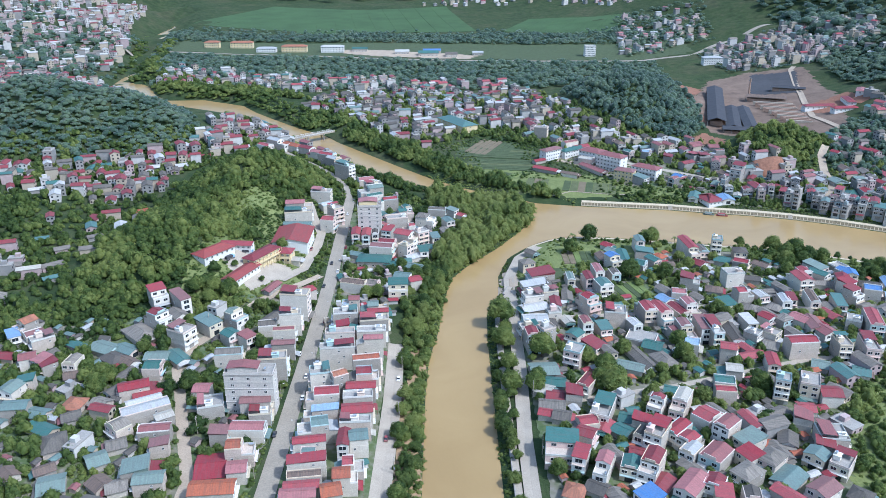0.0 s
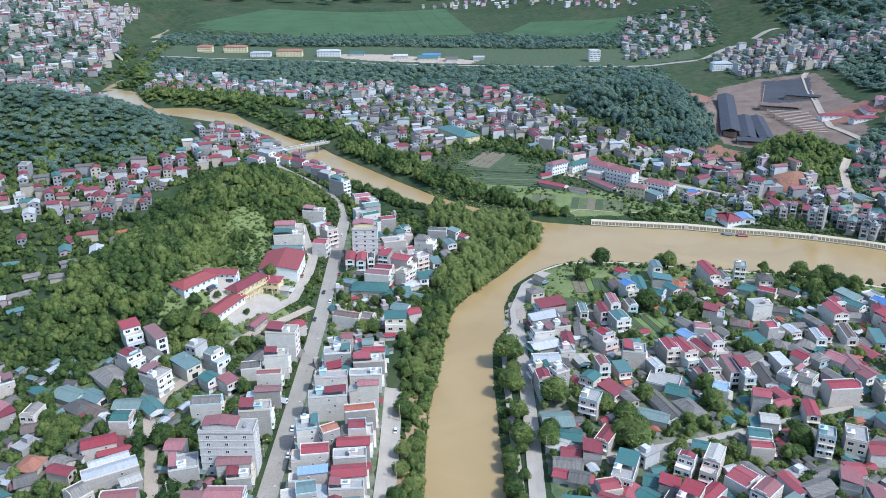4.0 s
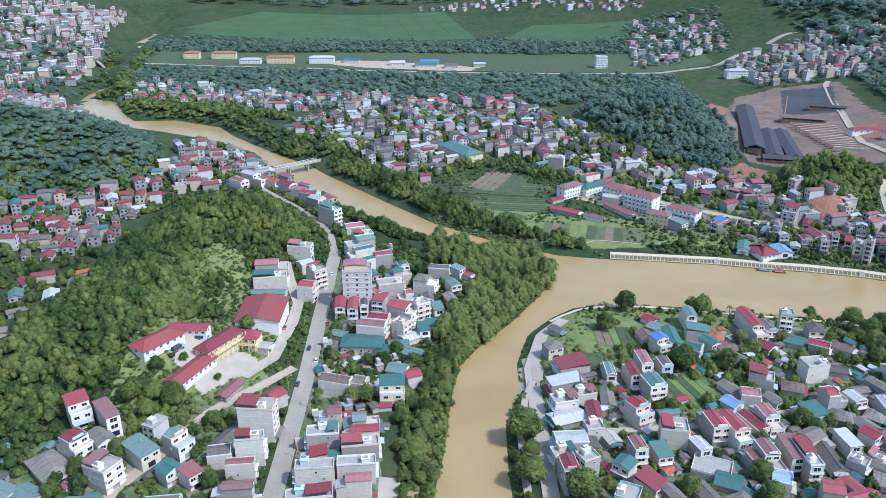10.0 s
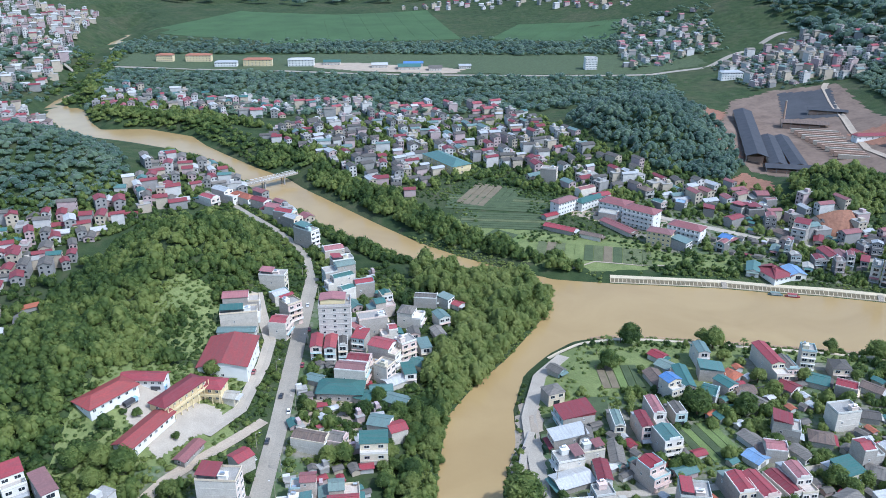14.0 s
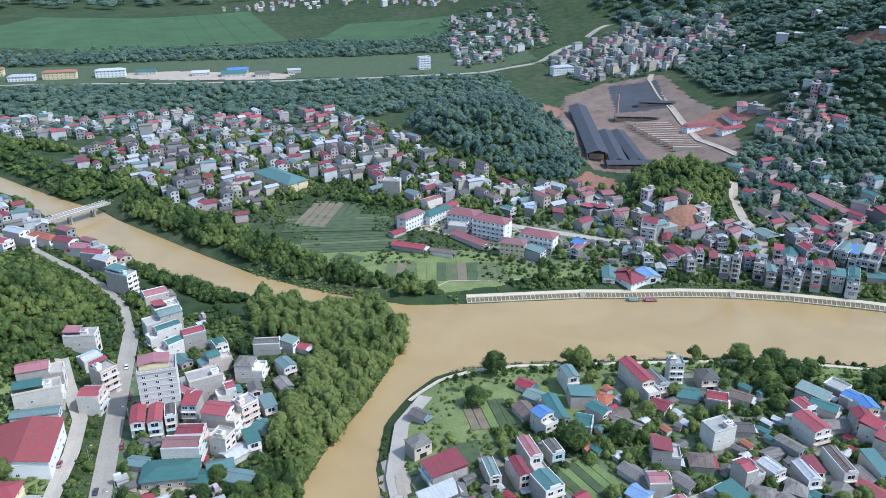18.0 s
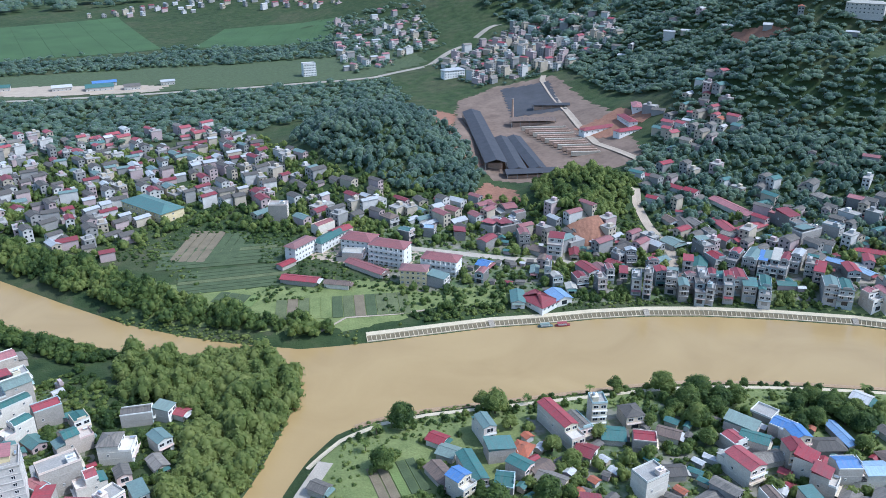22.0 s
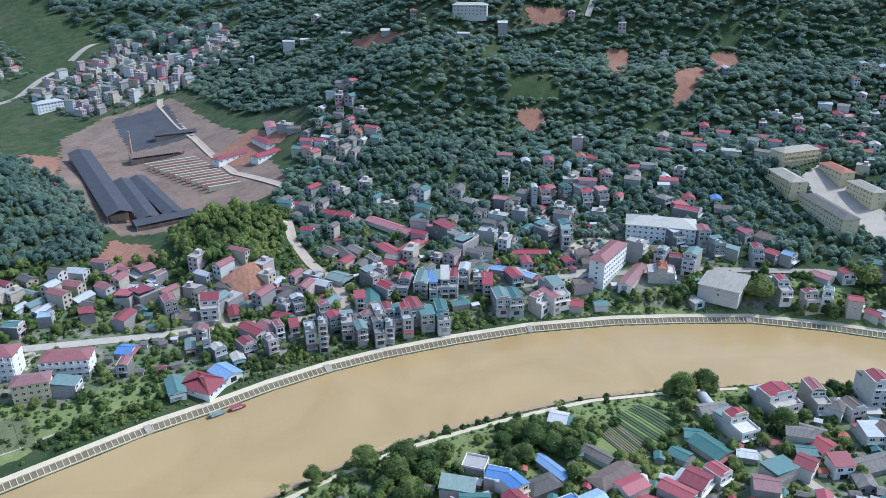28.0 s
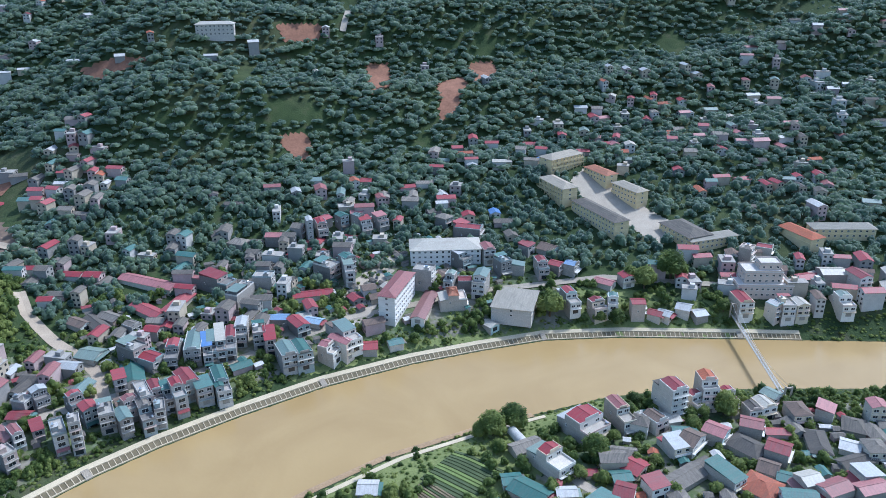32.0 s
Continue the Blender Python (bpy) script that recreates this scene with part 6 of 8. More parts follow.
house(517.3, 638.6, -48, 4, 12.4, 5, 'w'); house(526.2, 634.8, -46, 7, 19.1, 3, 'r'); house(519.2, 649.9, 6, 10, 11.8, 2, 'g')
house(503, 657.5, 24, 9, 11.5, 2, 'r'); house(489.6, 678.5, 3, 10, 12.7, 1, 'g'); house(488.1, 609.6, 24, 8, 7.4, 3, 'c')
house(488.3, 591.9, -28, 8, 11.8, 4, 't'); house(564.1, 543.4, -16, 9, 8.7, 3, 'r'); house(573.3, 560.8, -15, 9, 9.4, 2, 'g')
house(526.2, 527.1, -21, 9, 12.4, 3, 'w'); house(557.6, 492.8, -13, 9, 7, 2, 'r'); house(564.8, 479.6, -16, 12, 12.2, 1, 'g')
house(217.9, 739.6, 71, 9, 7, 2, 'r'); house(230.5, 719.8, 121, 8, 14, 2, 'r'); house(215.4, 690.2, 38, 10, 8.6, 1, 'b')
house(206.3, 674.3, -45, 6, 10, 2, 'r'); house(247, 744.1, 127, 10, 21.5, 2, 'c'); house(138.6, 770.9, 118, 9, 15.7, 2, 'r')
house(129.7, 786.7, 119, 8, 16, 2, 'r'); house(136, 733.8, 61, 9, 17.3, 2, 'w'); house(177.7, 677.9, 43, 9, 13, 2, 't')
house(96.8, 711.9, 56, 8, 24.9, 1, 'r'); house(92.9, 737.8, 121, 6, 12.7, 1, 'r'); house(117.3, 697.6, 58, 6, 15.3, 1, 'g')
house(141.2, 713.9, 30, 8, 32.9, 1, 'r'); house(104.2, 821.4, 71, 9, 13.1, 4, 'c'); house(182.3, 753, 36, 8, 10, 2, 't')
house(199.7, 751.4, 54, 8, 7.8, 2, 'b'); house(178.2, 779.6, 23, 9, 11.7, 2, 'g'); house(-59.2, 635.2, 112, 8, 14.6, 4, 'c')
house(-88.4, 682.6, 51, 8, 18.9, 4, 'c'); house(-100.3, 711.9, 50, 9, 20.2, 3, 'w'); house(-110.3, 726.3, 64, 9, 16.9, 3, 'r')
house(-124.4, 748.5, 64, 9, 17.7, 2, 'r'); house(-137.6, 764.2, 54, 9, 20.9, 2, 'r'); house(-152, 772.9, 50, 9, 23.5, 2, 'o')
house(-166.2, 776.9, 53, 9, 25.9, 3, 'w'); house(-181.1, 771.1, 51, 9, 23.8, 2, 'r')

# close-built houses between the hotel and the market
for x, y, turn, w, d, n, c in ((-36, 560, -80, 7, 12, 3, "r"), (-24, 548, -75, 7, 12, 3, "r"), (-12, 552, 10, 6, 12, 2, "g"), (-30, 530, -80, 7, 14, 3, "r"), (-18, 528, 12, 7, 12, 3, "r"), (-6, 536, 15, 6, 10, 2, "t"),
                               (-38, 515, -82, 6, 12, 3, "r"), (-26, 512, 8, 7, 10, 2, "g"), (-14, 510, 14, 6, 10, 2, "t"), (-40, 580, -78, 7, 14, 3, "t"), (-26, 578, -70, 7, 12, 3, "c"), (-12, 572, 20, 8, 12, 3, "g"),
                               (4, 570, 25, 7, 10, 2, "t"), (2, 556, 20, 6, 10, 1, "g"), (-44, 604, -76, 7, 14, 3, "g"), (-30, 600, 20, 7, 12, 2, "t"), (-14, 594, 25, 7, 10, 1, "g"), (-50, 622, -70, 7, 12, 3, "t")):
    if free(x, y, 3.2):
        house(x, y, turn, w, d, n, c)

# ---- single trees of gardens, streets and the quay: x, y, crown radius ----
def shade_tree(x, y, r):
    if not free(x, y, -1.5) or near_road(x, y, 0.3):
        return
    kind = 1 if r > 4.2 else (0, 3)[int(x + y) % 2] if r > 2.7 else 2
    tree(kind, x, y, r / (3.6, 4.4, 2.7, 3.4)[kind], x * 37 % 360)
    FOOT.append((x, y, r * 0.4))


for spot in ((109, 547.1, 6.6), (90.9, 519.9, 5.6), (60.2, 526.2, 4.6), (47.9, 491.7, 9.6), (34.5, 418, 8.2), (33.9, 387.7, 6.7), (35.4, 364.3, 5.1), (35.1, 343.3, 6), (53.9, 374.5, 7.4), (46.6, 340.5, 5.9), (76.3, 366.8, 5.4), (84.9, 356.6, 6.2), (80, 342.8, 6), (85.5, 337.6, 7.5), (124.2, 476.9, 7), (144, 497.5, 2.9), (153.7, 540.8, 6.6), (154.5, 525.9, 3.8), (168.7, 514.2, 6.3), (147.5, 476.9, 5.8), (147.7, 462.5, 4.1), (150, 448.8, 4.4), (218.3, 537.4, 3.9), (187.6, 504.1, 3.7)):
    shade_tree(*spot)
for spot in ((237.7, 525.6, 6.4), (247.5, 511.5, 7.5), (253.4, 503.1, 6.1), (214.1, 503, 3.4), (230.1, 482, 4.7), (131, 384.1, 5.7), (130.5, 371.4, 5.5), (132, 365.3, 3.6), (114.9, 356.6, 3.5), (105.3, 336.3, 3.3), (164.8, 423.8, 5.2), (168.8, 417.9, 4.5), (177.3, 423.8, 3.7), (128.5, 331.3, 4.1), (160.5, 340.2, 5.9), (154.8, 331.3, 4.1), (107.4, 435.9, 3.8), (101, 435.9, 3.2), (188, 351, 3.5), (173.6, 332.5, 3.3), (99, 377.7, 4.7), (81.2, 368.3, 2.7), (263.2, 503.1, 5.4), (213, 416, 4.1)):
    shade_tree(*spot)
for spot in ((-101.2, 501.5, 6.8), (-110.1, 499, 4.3), (-98.7, 469.7, 5.7), (-131.8, 456.6, 2.6), (-104.6, 455.4, 2.6), (-113.6, 449.3, 2.2), (-79.6, 385.3, 2.6), (-77.5, 364.8, 2.5), (-80.2, 339.6, 2.7), (-79.6, 349, 2.4), (-79.3, 404.4, 2), (-78.5, 429.4, 2.5), (-80.3, 467.2, 2.3), (-78, 562.5, 3.8), (-60.3, 479.4, 3.5), (-34.7, 479.3, 4.2), (-42.8, 478.3, 3.3), (-52, 476.8, 2.8), (-99.5, 360.1, 5), (-125.9, 336.7, 5.8), (-127.8, 330.4, 4.1), (-155.3, 382.8, 4.7), (-142.3, 394.5, 4.8), (-160.7, 370.1, 4)):
    shade_tree(*spot)
for spot in ((-138, 418.6, 4.5), (-137.7, 428.5, 5.2), (-128.1, 426.7, 6.2), (-114.5, 420.9, 6.1), (-107.8, 417.2, 4.1), (-148.1, 426.3, 5.1), (-144.5, 352.9, 3.5), (-170.3, 341.7, 5.9), (-171.4, 332.9, 5.7), (-182.7, 349.8, 4.3), (-28.3, 489.5, 4.3), (-47.4, 442.1, 4.7), (-41.1, 444.3, 4.8), (-23, 427.6, 4.2), (381.8, 448.8, 6.9), (391.6, 441.8, 7), (378.6, 453.9, 4.3), (381.8, 399.6, 6.4), (433.4, 392.9, 3.9), (364.9, 402.2, 3.4), (396.2, 394.8, 3.3), (396.3, 384.3, 2.3), (382.1, 386.9, 2.2), (352.8, 395, 2.4)):
    shade_tree(*spot)
for spot in ((387.1, 374.2, 3.1), (418.1, 373.4, 2), (439.2, 351.1, 6.8), (421.3, 362.9, 3.7), (431.7, 360.1, 3.7), (503.2, 458.8, 8.6), (512.7, 430.9, 4.3), (516.3, 421.1, 5.3), (567.3, 399.1, 10), (549.8, 412.2, 7.7), (553, 421.8, 5.6), (549.4, 363.7, 4.6), (240.3, 509, 6.3), (248.4, 499.9, 5.1), (235.1, 495.8, 6), (232.3, 508.3, 4.1), (217.9, 534.2, 2.6), (163.9, 503.3, 4.2), (166.6, 490.9, 4.7), (295.9, 488.8, 5.2), (298, 480.1, 5.8), (298.7, 470.5, 5.6), (300.7, 462.5, 5.5), (290.3, 453, 4.2)):
    shade_tree(*spot)
for spot in ((287.1, 464.4, 4.9), (285.6, 475.7, 5), (309.5, 475.6, 4.1), (288.7, 489.7, 4.2), (179.9, 541, 2.6), (150.6, 548.7, 4.2)):
    shade_tree(*spot)

# ---- far quarters of the town ----
far_town("houses_west_valley", [(-400, 640), (-340, 615), (-283, 600), (-250, 622), (-240, 645), (-245, 700), (-222, 735), (-186, 765), (-188, 782), (-225, 784), (-252, 756), (-287, 726), (-332, 696), (-400, 692)], 10.5, 51, "rows of narrow houses in the side valley", colours="rrrrggtcw", storeys=(1, 2, 3), keep=0.72)
far_town("houses_bridge", [(-255, 760), (-215, 745), (-150, 800), (-175, 850), (-215, 900), (-260, 900)], 10, 52, "houses beside the bridge", storeys=(1, 2, 3), keep=0.6, colours="rrggtcw")
far_town("houses_north", [(-105, 900), (-40, 800), (-10, 790), (30, 900), (60, 870), (120, 800), (200, 780), (210, 830), (160, 860), (140, 1000), (110, 1080), (-150, 1060), (-180, 980)], 12.5, 53, "spread of town houses north of the river", storeys=(1, 2, 2, 3), keep=0.78, colours="rrggggtccw")
far_town("houses_north_street", [(120, 800), (200, 770), (260, 700), (330, 640), (345, 700), (290, 740), (250, 800), (200, 820)], 12, 54, "houses along the north street", storeys=(1, 2, 3), keep=0.85)
far_town("houses_river_row", [(-158, 775), (-120, 735), (-100, 712), (-92, 722), (-112, 752), (-146, 796)], 8, 60, "row of river houses near the bridge", storeys=(2, 3), colours="rrwcr", keep=1.0, turn=45)
far_town("houses_far_west", [(-800, 1150), (-540, 1110), (-510, 1230), (-560, 1450), (-620, 1600), (-700, 1960), (-1000, 2050), (-900, 1500)], 17, 55, "far pale quarter across the upper river", storeys=(1, 2, 2, 3, 4), colours="wwgccrrgw", keep=0.72)
far_town("houses_orchard_bend", [(-420, 1190), (-300, 1110), (-180, 1080), (-170, 1130), (-330, 1210), (-420, 1260)], 15, 70, "houses between the pool and the highway", storeys=(1, 2, 3), colours="ggcrtw", keep=0.6)
far_town("houses_far_west_bend", [(-640, 960), (-390, 960), (-400, 1010), (-470, 1100), (-640, 1120)], 13, 56, "houses at the river bend", storeys=(2, 3))
far_town("houses_upstream", [(-200, 1060), (-420, 1120), (-420, 1200), (-200, 1150), (100, 1130), (120, 1085)], 14, 57, "houses below the valley trees", storeys=(1, 2, 3))
far_town("houses_east_bank", [(345, 690), (372, 730), (400, 800), (440, 790), (500, 700), (540, 620), (500, 590), (440, 590), (390, 610), (350, 640)], 11.5, 58, "crowded houses of the east bank", storeys=(1, 2, 2, 3), keep=0.5, colours="rrgggggtcc")
far_town("houses_hillside", [(520, 600), (600, 560), (660, 540), (700, 420), (820, 350), (850, 480), (740, 560), (640, 620), (560, 660)], 19, 59, "houses among trees on the hillside", storeys=(1, 2), keep=0.7)
far_town("houses_east_slope", [(540, 430), (590, 400), (640, 290), (620, 230), (560, 300), (545, 370)], 12, 61, "houses below the college", storeys=(2, 3), keep=0.85)
far_town("houses_hill_east", [(680, 300), (800, 200), (1000, 250), (1000, 450), (850, 420), (760, 400)], 24, 62, "scattered hillside houses", storeys=(1, 2), keep=0.65)
far_town("houses_works_street", [(440, 800), (470, 860), (520, 900), (560, 870), (500, 780)], 13, 63, "houses beside the brick works", storeys=(1, 2, 3))
far_town("houses_works_north", [(430, 1180), (620, 1150), (680, 1300), (600, 1420), (430, 1330)], 15, 64, "grey houses north of the brick works", storeys=(1, 2, 2, 3, 4), colours="ccggrgt", keep=0.85)
far_town("houses_highway_east", [(300, 1350), (480, 1430), (520, 1700), (380, 1750), (330, 1550)], 20, 65, "far houses along the highway", storeys=(1, 2, 3), colours="cgrwrg", keep=0.6)
far_town("houses_far_north", [(-100, 2150), (250, 2050), (420, 1850), (500, 2000), (300, 2300)], 26, 66, "far village beyond the fields", storeys=(2, 3), colours="wwcr", keep=0.7)
far_town("houses_hill_north", [(700, 900), (1050, 900), (1050, 1250), (760, 1300)], 32, 67, "scattered pale houses on the far slope", storeys=(2, 3), colours="wwcro", keep=0.6)
far_town("houses_left", [(-420, 330), (-270, 330), (-262, 460), (-330, 520), (-420, 480)], 14, 68, "houses among trees west of the hill", storeys=(1, 2), keep=0.75)
far_town("houses_west_gardens", None, 10, 69, "few houses among gardens west of the hill", places=[(-266, 567, 1, "r"), (-256, 572, 2, "r"), (-298, 561, 2, "r"), (-236, 539, 1, "w"), (-231, 560, 1, "g"), (-238, 580, 1, "o"), (-262, 548, 1, "t"), (-247, 520, 1, "g"), (-262, 500, 1, "g"), (-240, 492, 1, "g"), (-285, 520, 1, "t"), (-300, 500, 2, "r"), (-255, 470, 1, "g"), (-280, 470, 1, "g"), (-245, 450, 1, "t")], turn=30)

# single houses among the trees of the east hillside: x, y, storeys, roof
SPOTS_0 = [(638, 1080, 3, 'w'), (604, 1140, 1, 'g'), (610, 1117, 2, 'w'), (595, 1113, 1, 'w'), (677, 1075, 2, 'w'), (696, 1172, 1, 'g'), (660, 1101, 1, 'g'), (651, 1066, 1, 'w'), (625, 961, 1, 'w'), (625, 904, 1, 'w'), (646, 885, 2, 'o'), (656, 827, 1, 'w'), (688, 804, 3, 'w'), (747, 763, 2, 'w'), (770, 718, 2, 'c'), (706, 750, 1, 'w'), (518, 881, 1, 'w'), (491, 903, 2, 'c'), (493, 892, 1, 'g'), (506, 819, 2, 'o'), (524, 862, 1, 'r'), (508, 868, 1, 'g'), (525, 727, 1, 'g')]
SPOTS_1 = [(522, 706, 1, 'g'), (549, 691, 2, 'r'), (553, 673, 2, 'w'), (565, 659, 2, 'r'), (605, 658, 3, 'c'), (578, 671, 1, 't'), (586, 642, 2, 'o'), (568, 643, 2, 't'), (576, 614, 2, 'r'), (555, 631, 2, 'c'), (557, 617, 3, 'r'), (540, 640, 1, 't'), (528, 673, 2, 'c'), (490, 696, 1, 'g'), (662, 583, 2, 'o'), (652, 573, 1, 'w'), (766, 606, 2, 'w'), (772, 671, 1, 'c'), (814, 574, 1, 'r'), (837, 510, 3, 'w'), (845, 495, 2, 'w'), (846, 478, 2, 'w'), (813, 509, 2, 'o')]
SPOTS_2 = [(867, 445, 2, 'w'), (862, 434, 1, 'w'), (775, 498, 1, 'r'), (744, 496, 1, 'r'), (736, 478, 1, 'r'), (720, 468, 1, 'o'), (809, 434, 2, 'r'), (816, 430, 1, 'w'), (773, 443, 1, 'o'), (757, 434, 1, 'o'), (763, 414, 2, 'r'), (816, 466, 1, 'o'), (816, 454, 1, 'o'), (776, 519, 1, 'w'), (857, 382, 1, 'w'), (848, 377, 1, 'c'), (898, 327, 2, 'c'), (885, 330, 2, 'c'), (782, 385, 1, 'r'), (768, 379, 1, 'r'), (766, 366, 2, 'r'), (769, 349, 1, 'r'), (804, 346, 1, 'r')]
SPOTS_3 = [(781, 348, 1, 'w'), (761, 325, 1, 'o'), (728, 334, 2, 'r'), (736, 320, 2, 'r'), (714, 348, 2, 'r'), (708, 388, 2, 'r'), (716, 373, 1, 'r'), (689, 400, 1, 'o'), (699, 394, 2, 't'), (709, 355, 2, 'r'), (677, 319, 3, 'w'), (670, 364, 1, 'g'), (680, 523, 1, 'b'), (589, 570, 2, 'w'), (582, 573, 1, 'g'), (578, 544, 3, 'r'), (599, 532, 1, 'b'), (590, 522, 1, 'g'), (574, 510, 1, 'g'), (600, 604, 1, 'r'), (603, 576, 1, 'w')]
for k, spots in enumerate((SPOTS_0, SPOTS_1, SPOTS_2, SPOTS_3)):
    far_town("hillside_houses", None, 10, 120 + k, "small houses scattered among hillside trees", places=spots, turn=35)
big_building("hill_school", 678, 837, -58, 34, 11, 3, "w", M_PALE, "long grey three storey block high on the slope", 9)

# ---- yards, fields and bare ground ----
def grid_z(x, y):
    """The height of the ground sheet itself."""
    x, y = np.asarray(x, float), np.asarray(y, float)
    i, j = np.clip(np.searchsorted(GX, x) - 1, 0, len(GX) - 2), np.clip(np.searchsorted(GY, y) - 1, 0, len(GY) - 2)
    u, v = (x - GX[i]) / (GX[i + 1] - GX[i]), (y - GY[j]) / (GY[j + 1] - GY[j])
    return (ZZ[j, i] * (1 - u) + ZZ[j, i + 1] * u) * (1 - v) + (ZZ[j + 1, i] * (1 - u) + ZZ[j + 1, i + 1] * u) * v


def patch(name, poly, material, label, category, cell=3.0, lift=0.16, rough=1.0):
    """A thin sheet over the ground inside a polygon, with a slightly uneven edge."""
    xs, ys = [p[0] for p in poly], [p[1] for p in poly]
    gx, gy = np.arange(min(xs) - cell, max(xs) + cell, cell), np.arange(min(ys) - cell, max(ys) + cell, cell)
    X, Y = np.meshgrid(gx, gy)
    rng = np.random.RandomState(len(name) + len(poly))
    X, Y = X + rng.uniform(-0.3, 0.3, X.shape) * cell * rough, Y + rng.uniform(-0.3, 0.3, X.shape) * cell * rough
    Z = grid_z(X, Y) + lift
    b = Bag()
    for j in range(len(gy) - 1):
        for i in range(len(gx) - 1):
            if inside(X[j:j + 2, i:i + 2].mean(), Y[j:j + 2, i:i + 2].mean(), poly):
                b.face([(X[q, p], Y[q, p], Z[q, p]) for q, p in ((j, i), (j, i + 1), (j + 1, i + 1), (j + 1, i))])
    return tagged(new(name, b.mesh(name, [material])), label, category, kind="structure")


patch("pavement_point", [(45, 240), (45, 440), (52, 478), (80, 492), (112, 490), (118, 470), (145, 470), (150, 500), (165, 530), (240, 515), (262, 470), (310, 425), (345, 425), (400, 400), (455, 345), (480, 280), (480, 240)], M_YARD, "patchy concrete and earth yards between houses", "yard")
patch("pavement_west", [(-260, 240), (-80, 240), (-80, 440), (-118, 432), (-150, 412), (-190, 395), (-255, 400)], M_YARD, "dusty yards and gardens between village houses", "yard")
patch("pavement_street", [(-68, 240), (-30, 240), (-30, 402), (-44, 440), (-30, 480), (-22, 560), (-40, 640), (-72, 640), (-70, 440)], M_YARD, "paved strip under the street houses", "yard")
patch("pavement_north", [(100, 770), (125, 735), (165, 672), (215, 665), (235, 628), (300, 612), (370, 578), (440, 530), (505, 445), (530, 450), (540, 520), (520, 590), (440, 610), (350, 700), (240, 760), (150, 790)], M_YARD, "yards and lanes between the north bank houses", "yard")
patch("grass_point", [(46, 478), (56, 520), (72, 546), (100, 556), (180, 546), (231, 536), (287, 517), (350, 485), (408, 436), (440, 405), (400, 400), (345, 425), (310, 425), (262, 470), (240, 515), (165, 530), (150, 500), (112, 490), (80, 492), (52, 478)], M_GRASS, "rough yellow green grass behind the bank", "grass", lift=0.1)
patch("grass_north", [(-5, 716), (24, 688), (84, 650), (130, 645), (165, 650), (215, 640), (235, 630), (215, 668), (165, 674), (140, 700), (95, 706), (45, 722), (0, 752)], M_GRASS, "rough yellow green grass above the bank", "grass", cell=4, lift=0.1)
patch("grass_hill", [(-147, 508), (-119, 508), (-118, 548), (-127, 582), (-151, 578), (-154, 540)], M_GRASS, "open grass slope above the hall", "grass", lift=0.15)
patch("grass_compound", [(-158, 420), (-104, 424), (-90, 450), (-96, 470), (-92, 505), (-128, 500), (-156, 480)], M_GRASS, "grass and weeds round the compound", "grass", lift=0.1)
patch("grass_east_bank", [(380, 566), (440, 520), (500, 440), (540, 340), (560, 340), (540, 440), (500, 505), (450, 552), (400, 580)], M_GRASS, "rough grass above the embankment", "grass", lift=0.1)
ribbon("mud_south", [(90, 559), (124, 559), (180, 549), (231, 540), (258, 533), (287, 521), (315, 508), (350, 489), (385, 461), (410, 438)], 4.5, M_SAND, "brown mud strip at the foot of the bank", "mud", lift=0.25)
patch("pavement_school", [(112, 745), (150, 710), (170, 712), (185, 725), (160, 765), (130, 785), (105, 770)], M_DIRT, "bare earth school yard", "yard")
COLLEGE_YARD = [(664, 494), (684, 490), (668, 456), (646, 426), (630, 404), (598, 412), (616, 434), (632, 458), (650, 482)]
patch("pavement_college", COLLEGE_YARD, M_CONC2, "pale concrete college yard", "yard", cell=1.6, lift=0.25)
patch("pavement_compound", [(-146, 466), (-137, 478), (-100, 474), (-99, 462), (-108, 450), (-118, 436), (-130, 448)], M_CONC2, "pale concrete compound yard", "yard", cell=1.3, lift=0.3)
patch("pavement_market", [(-62, 470), (-34, 466), (-36, 488), (-60, 490)], M_DIRT, "sandy forecourt", "yard", lift=0.3)
patch("pavement_riverside", [(32, 440), (46, 440), (50, 485), (44, 500), (38, 480)], M_DIRT, "sandy riverside plot", "yard", lift=0.2)
patch("mud_bank", [(-21, 260), (-10.5, 260), (-10.5, 345), (-10, 385), (-15, 395), (-19, 370)], M_SAND, "brown mud flat beside the river", "mud")
patch("plaza", [(438, 556), (448, 552), (500, 565), (530, 572), (525, 586), (485, 582), (446, 574)], M_CONC2, "pale open road junction", "road", lift=0.3)
patch("works_ground", [(379, 1132), (440, 1165), (518, 1150), (480, 960), (432, 820), (330, 815), (292, 840), (296, 950)], M_WORKS, "bare brown ground of the brick works", "yard", cell=5)
patch("works_coal_yard", [(445, 1150), (500, 1130), (457, 1010), (401, 1030)], M_BLACK, "dark coal strewn yard", "yard", cell=4, lift=0.4)
patch("works_red_yard", [(430, 945), (486, 948), (490, 895), (432, 893)], M_REDSOIL, "red earth yard", "yard", cell=4, lift=0.4)
patch("red_slope_works", [(282, 900), (300, 870), (300, 960), (350, 1070), (330, 1110), (300, 1040)], M_REDSOIL, "bare red slope of a cut hillside", "slope", cell=4, lift=0.3)


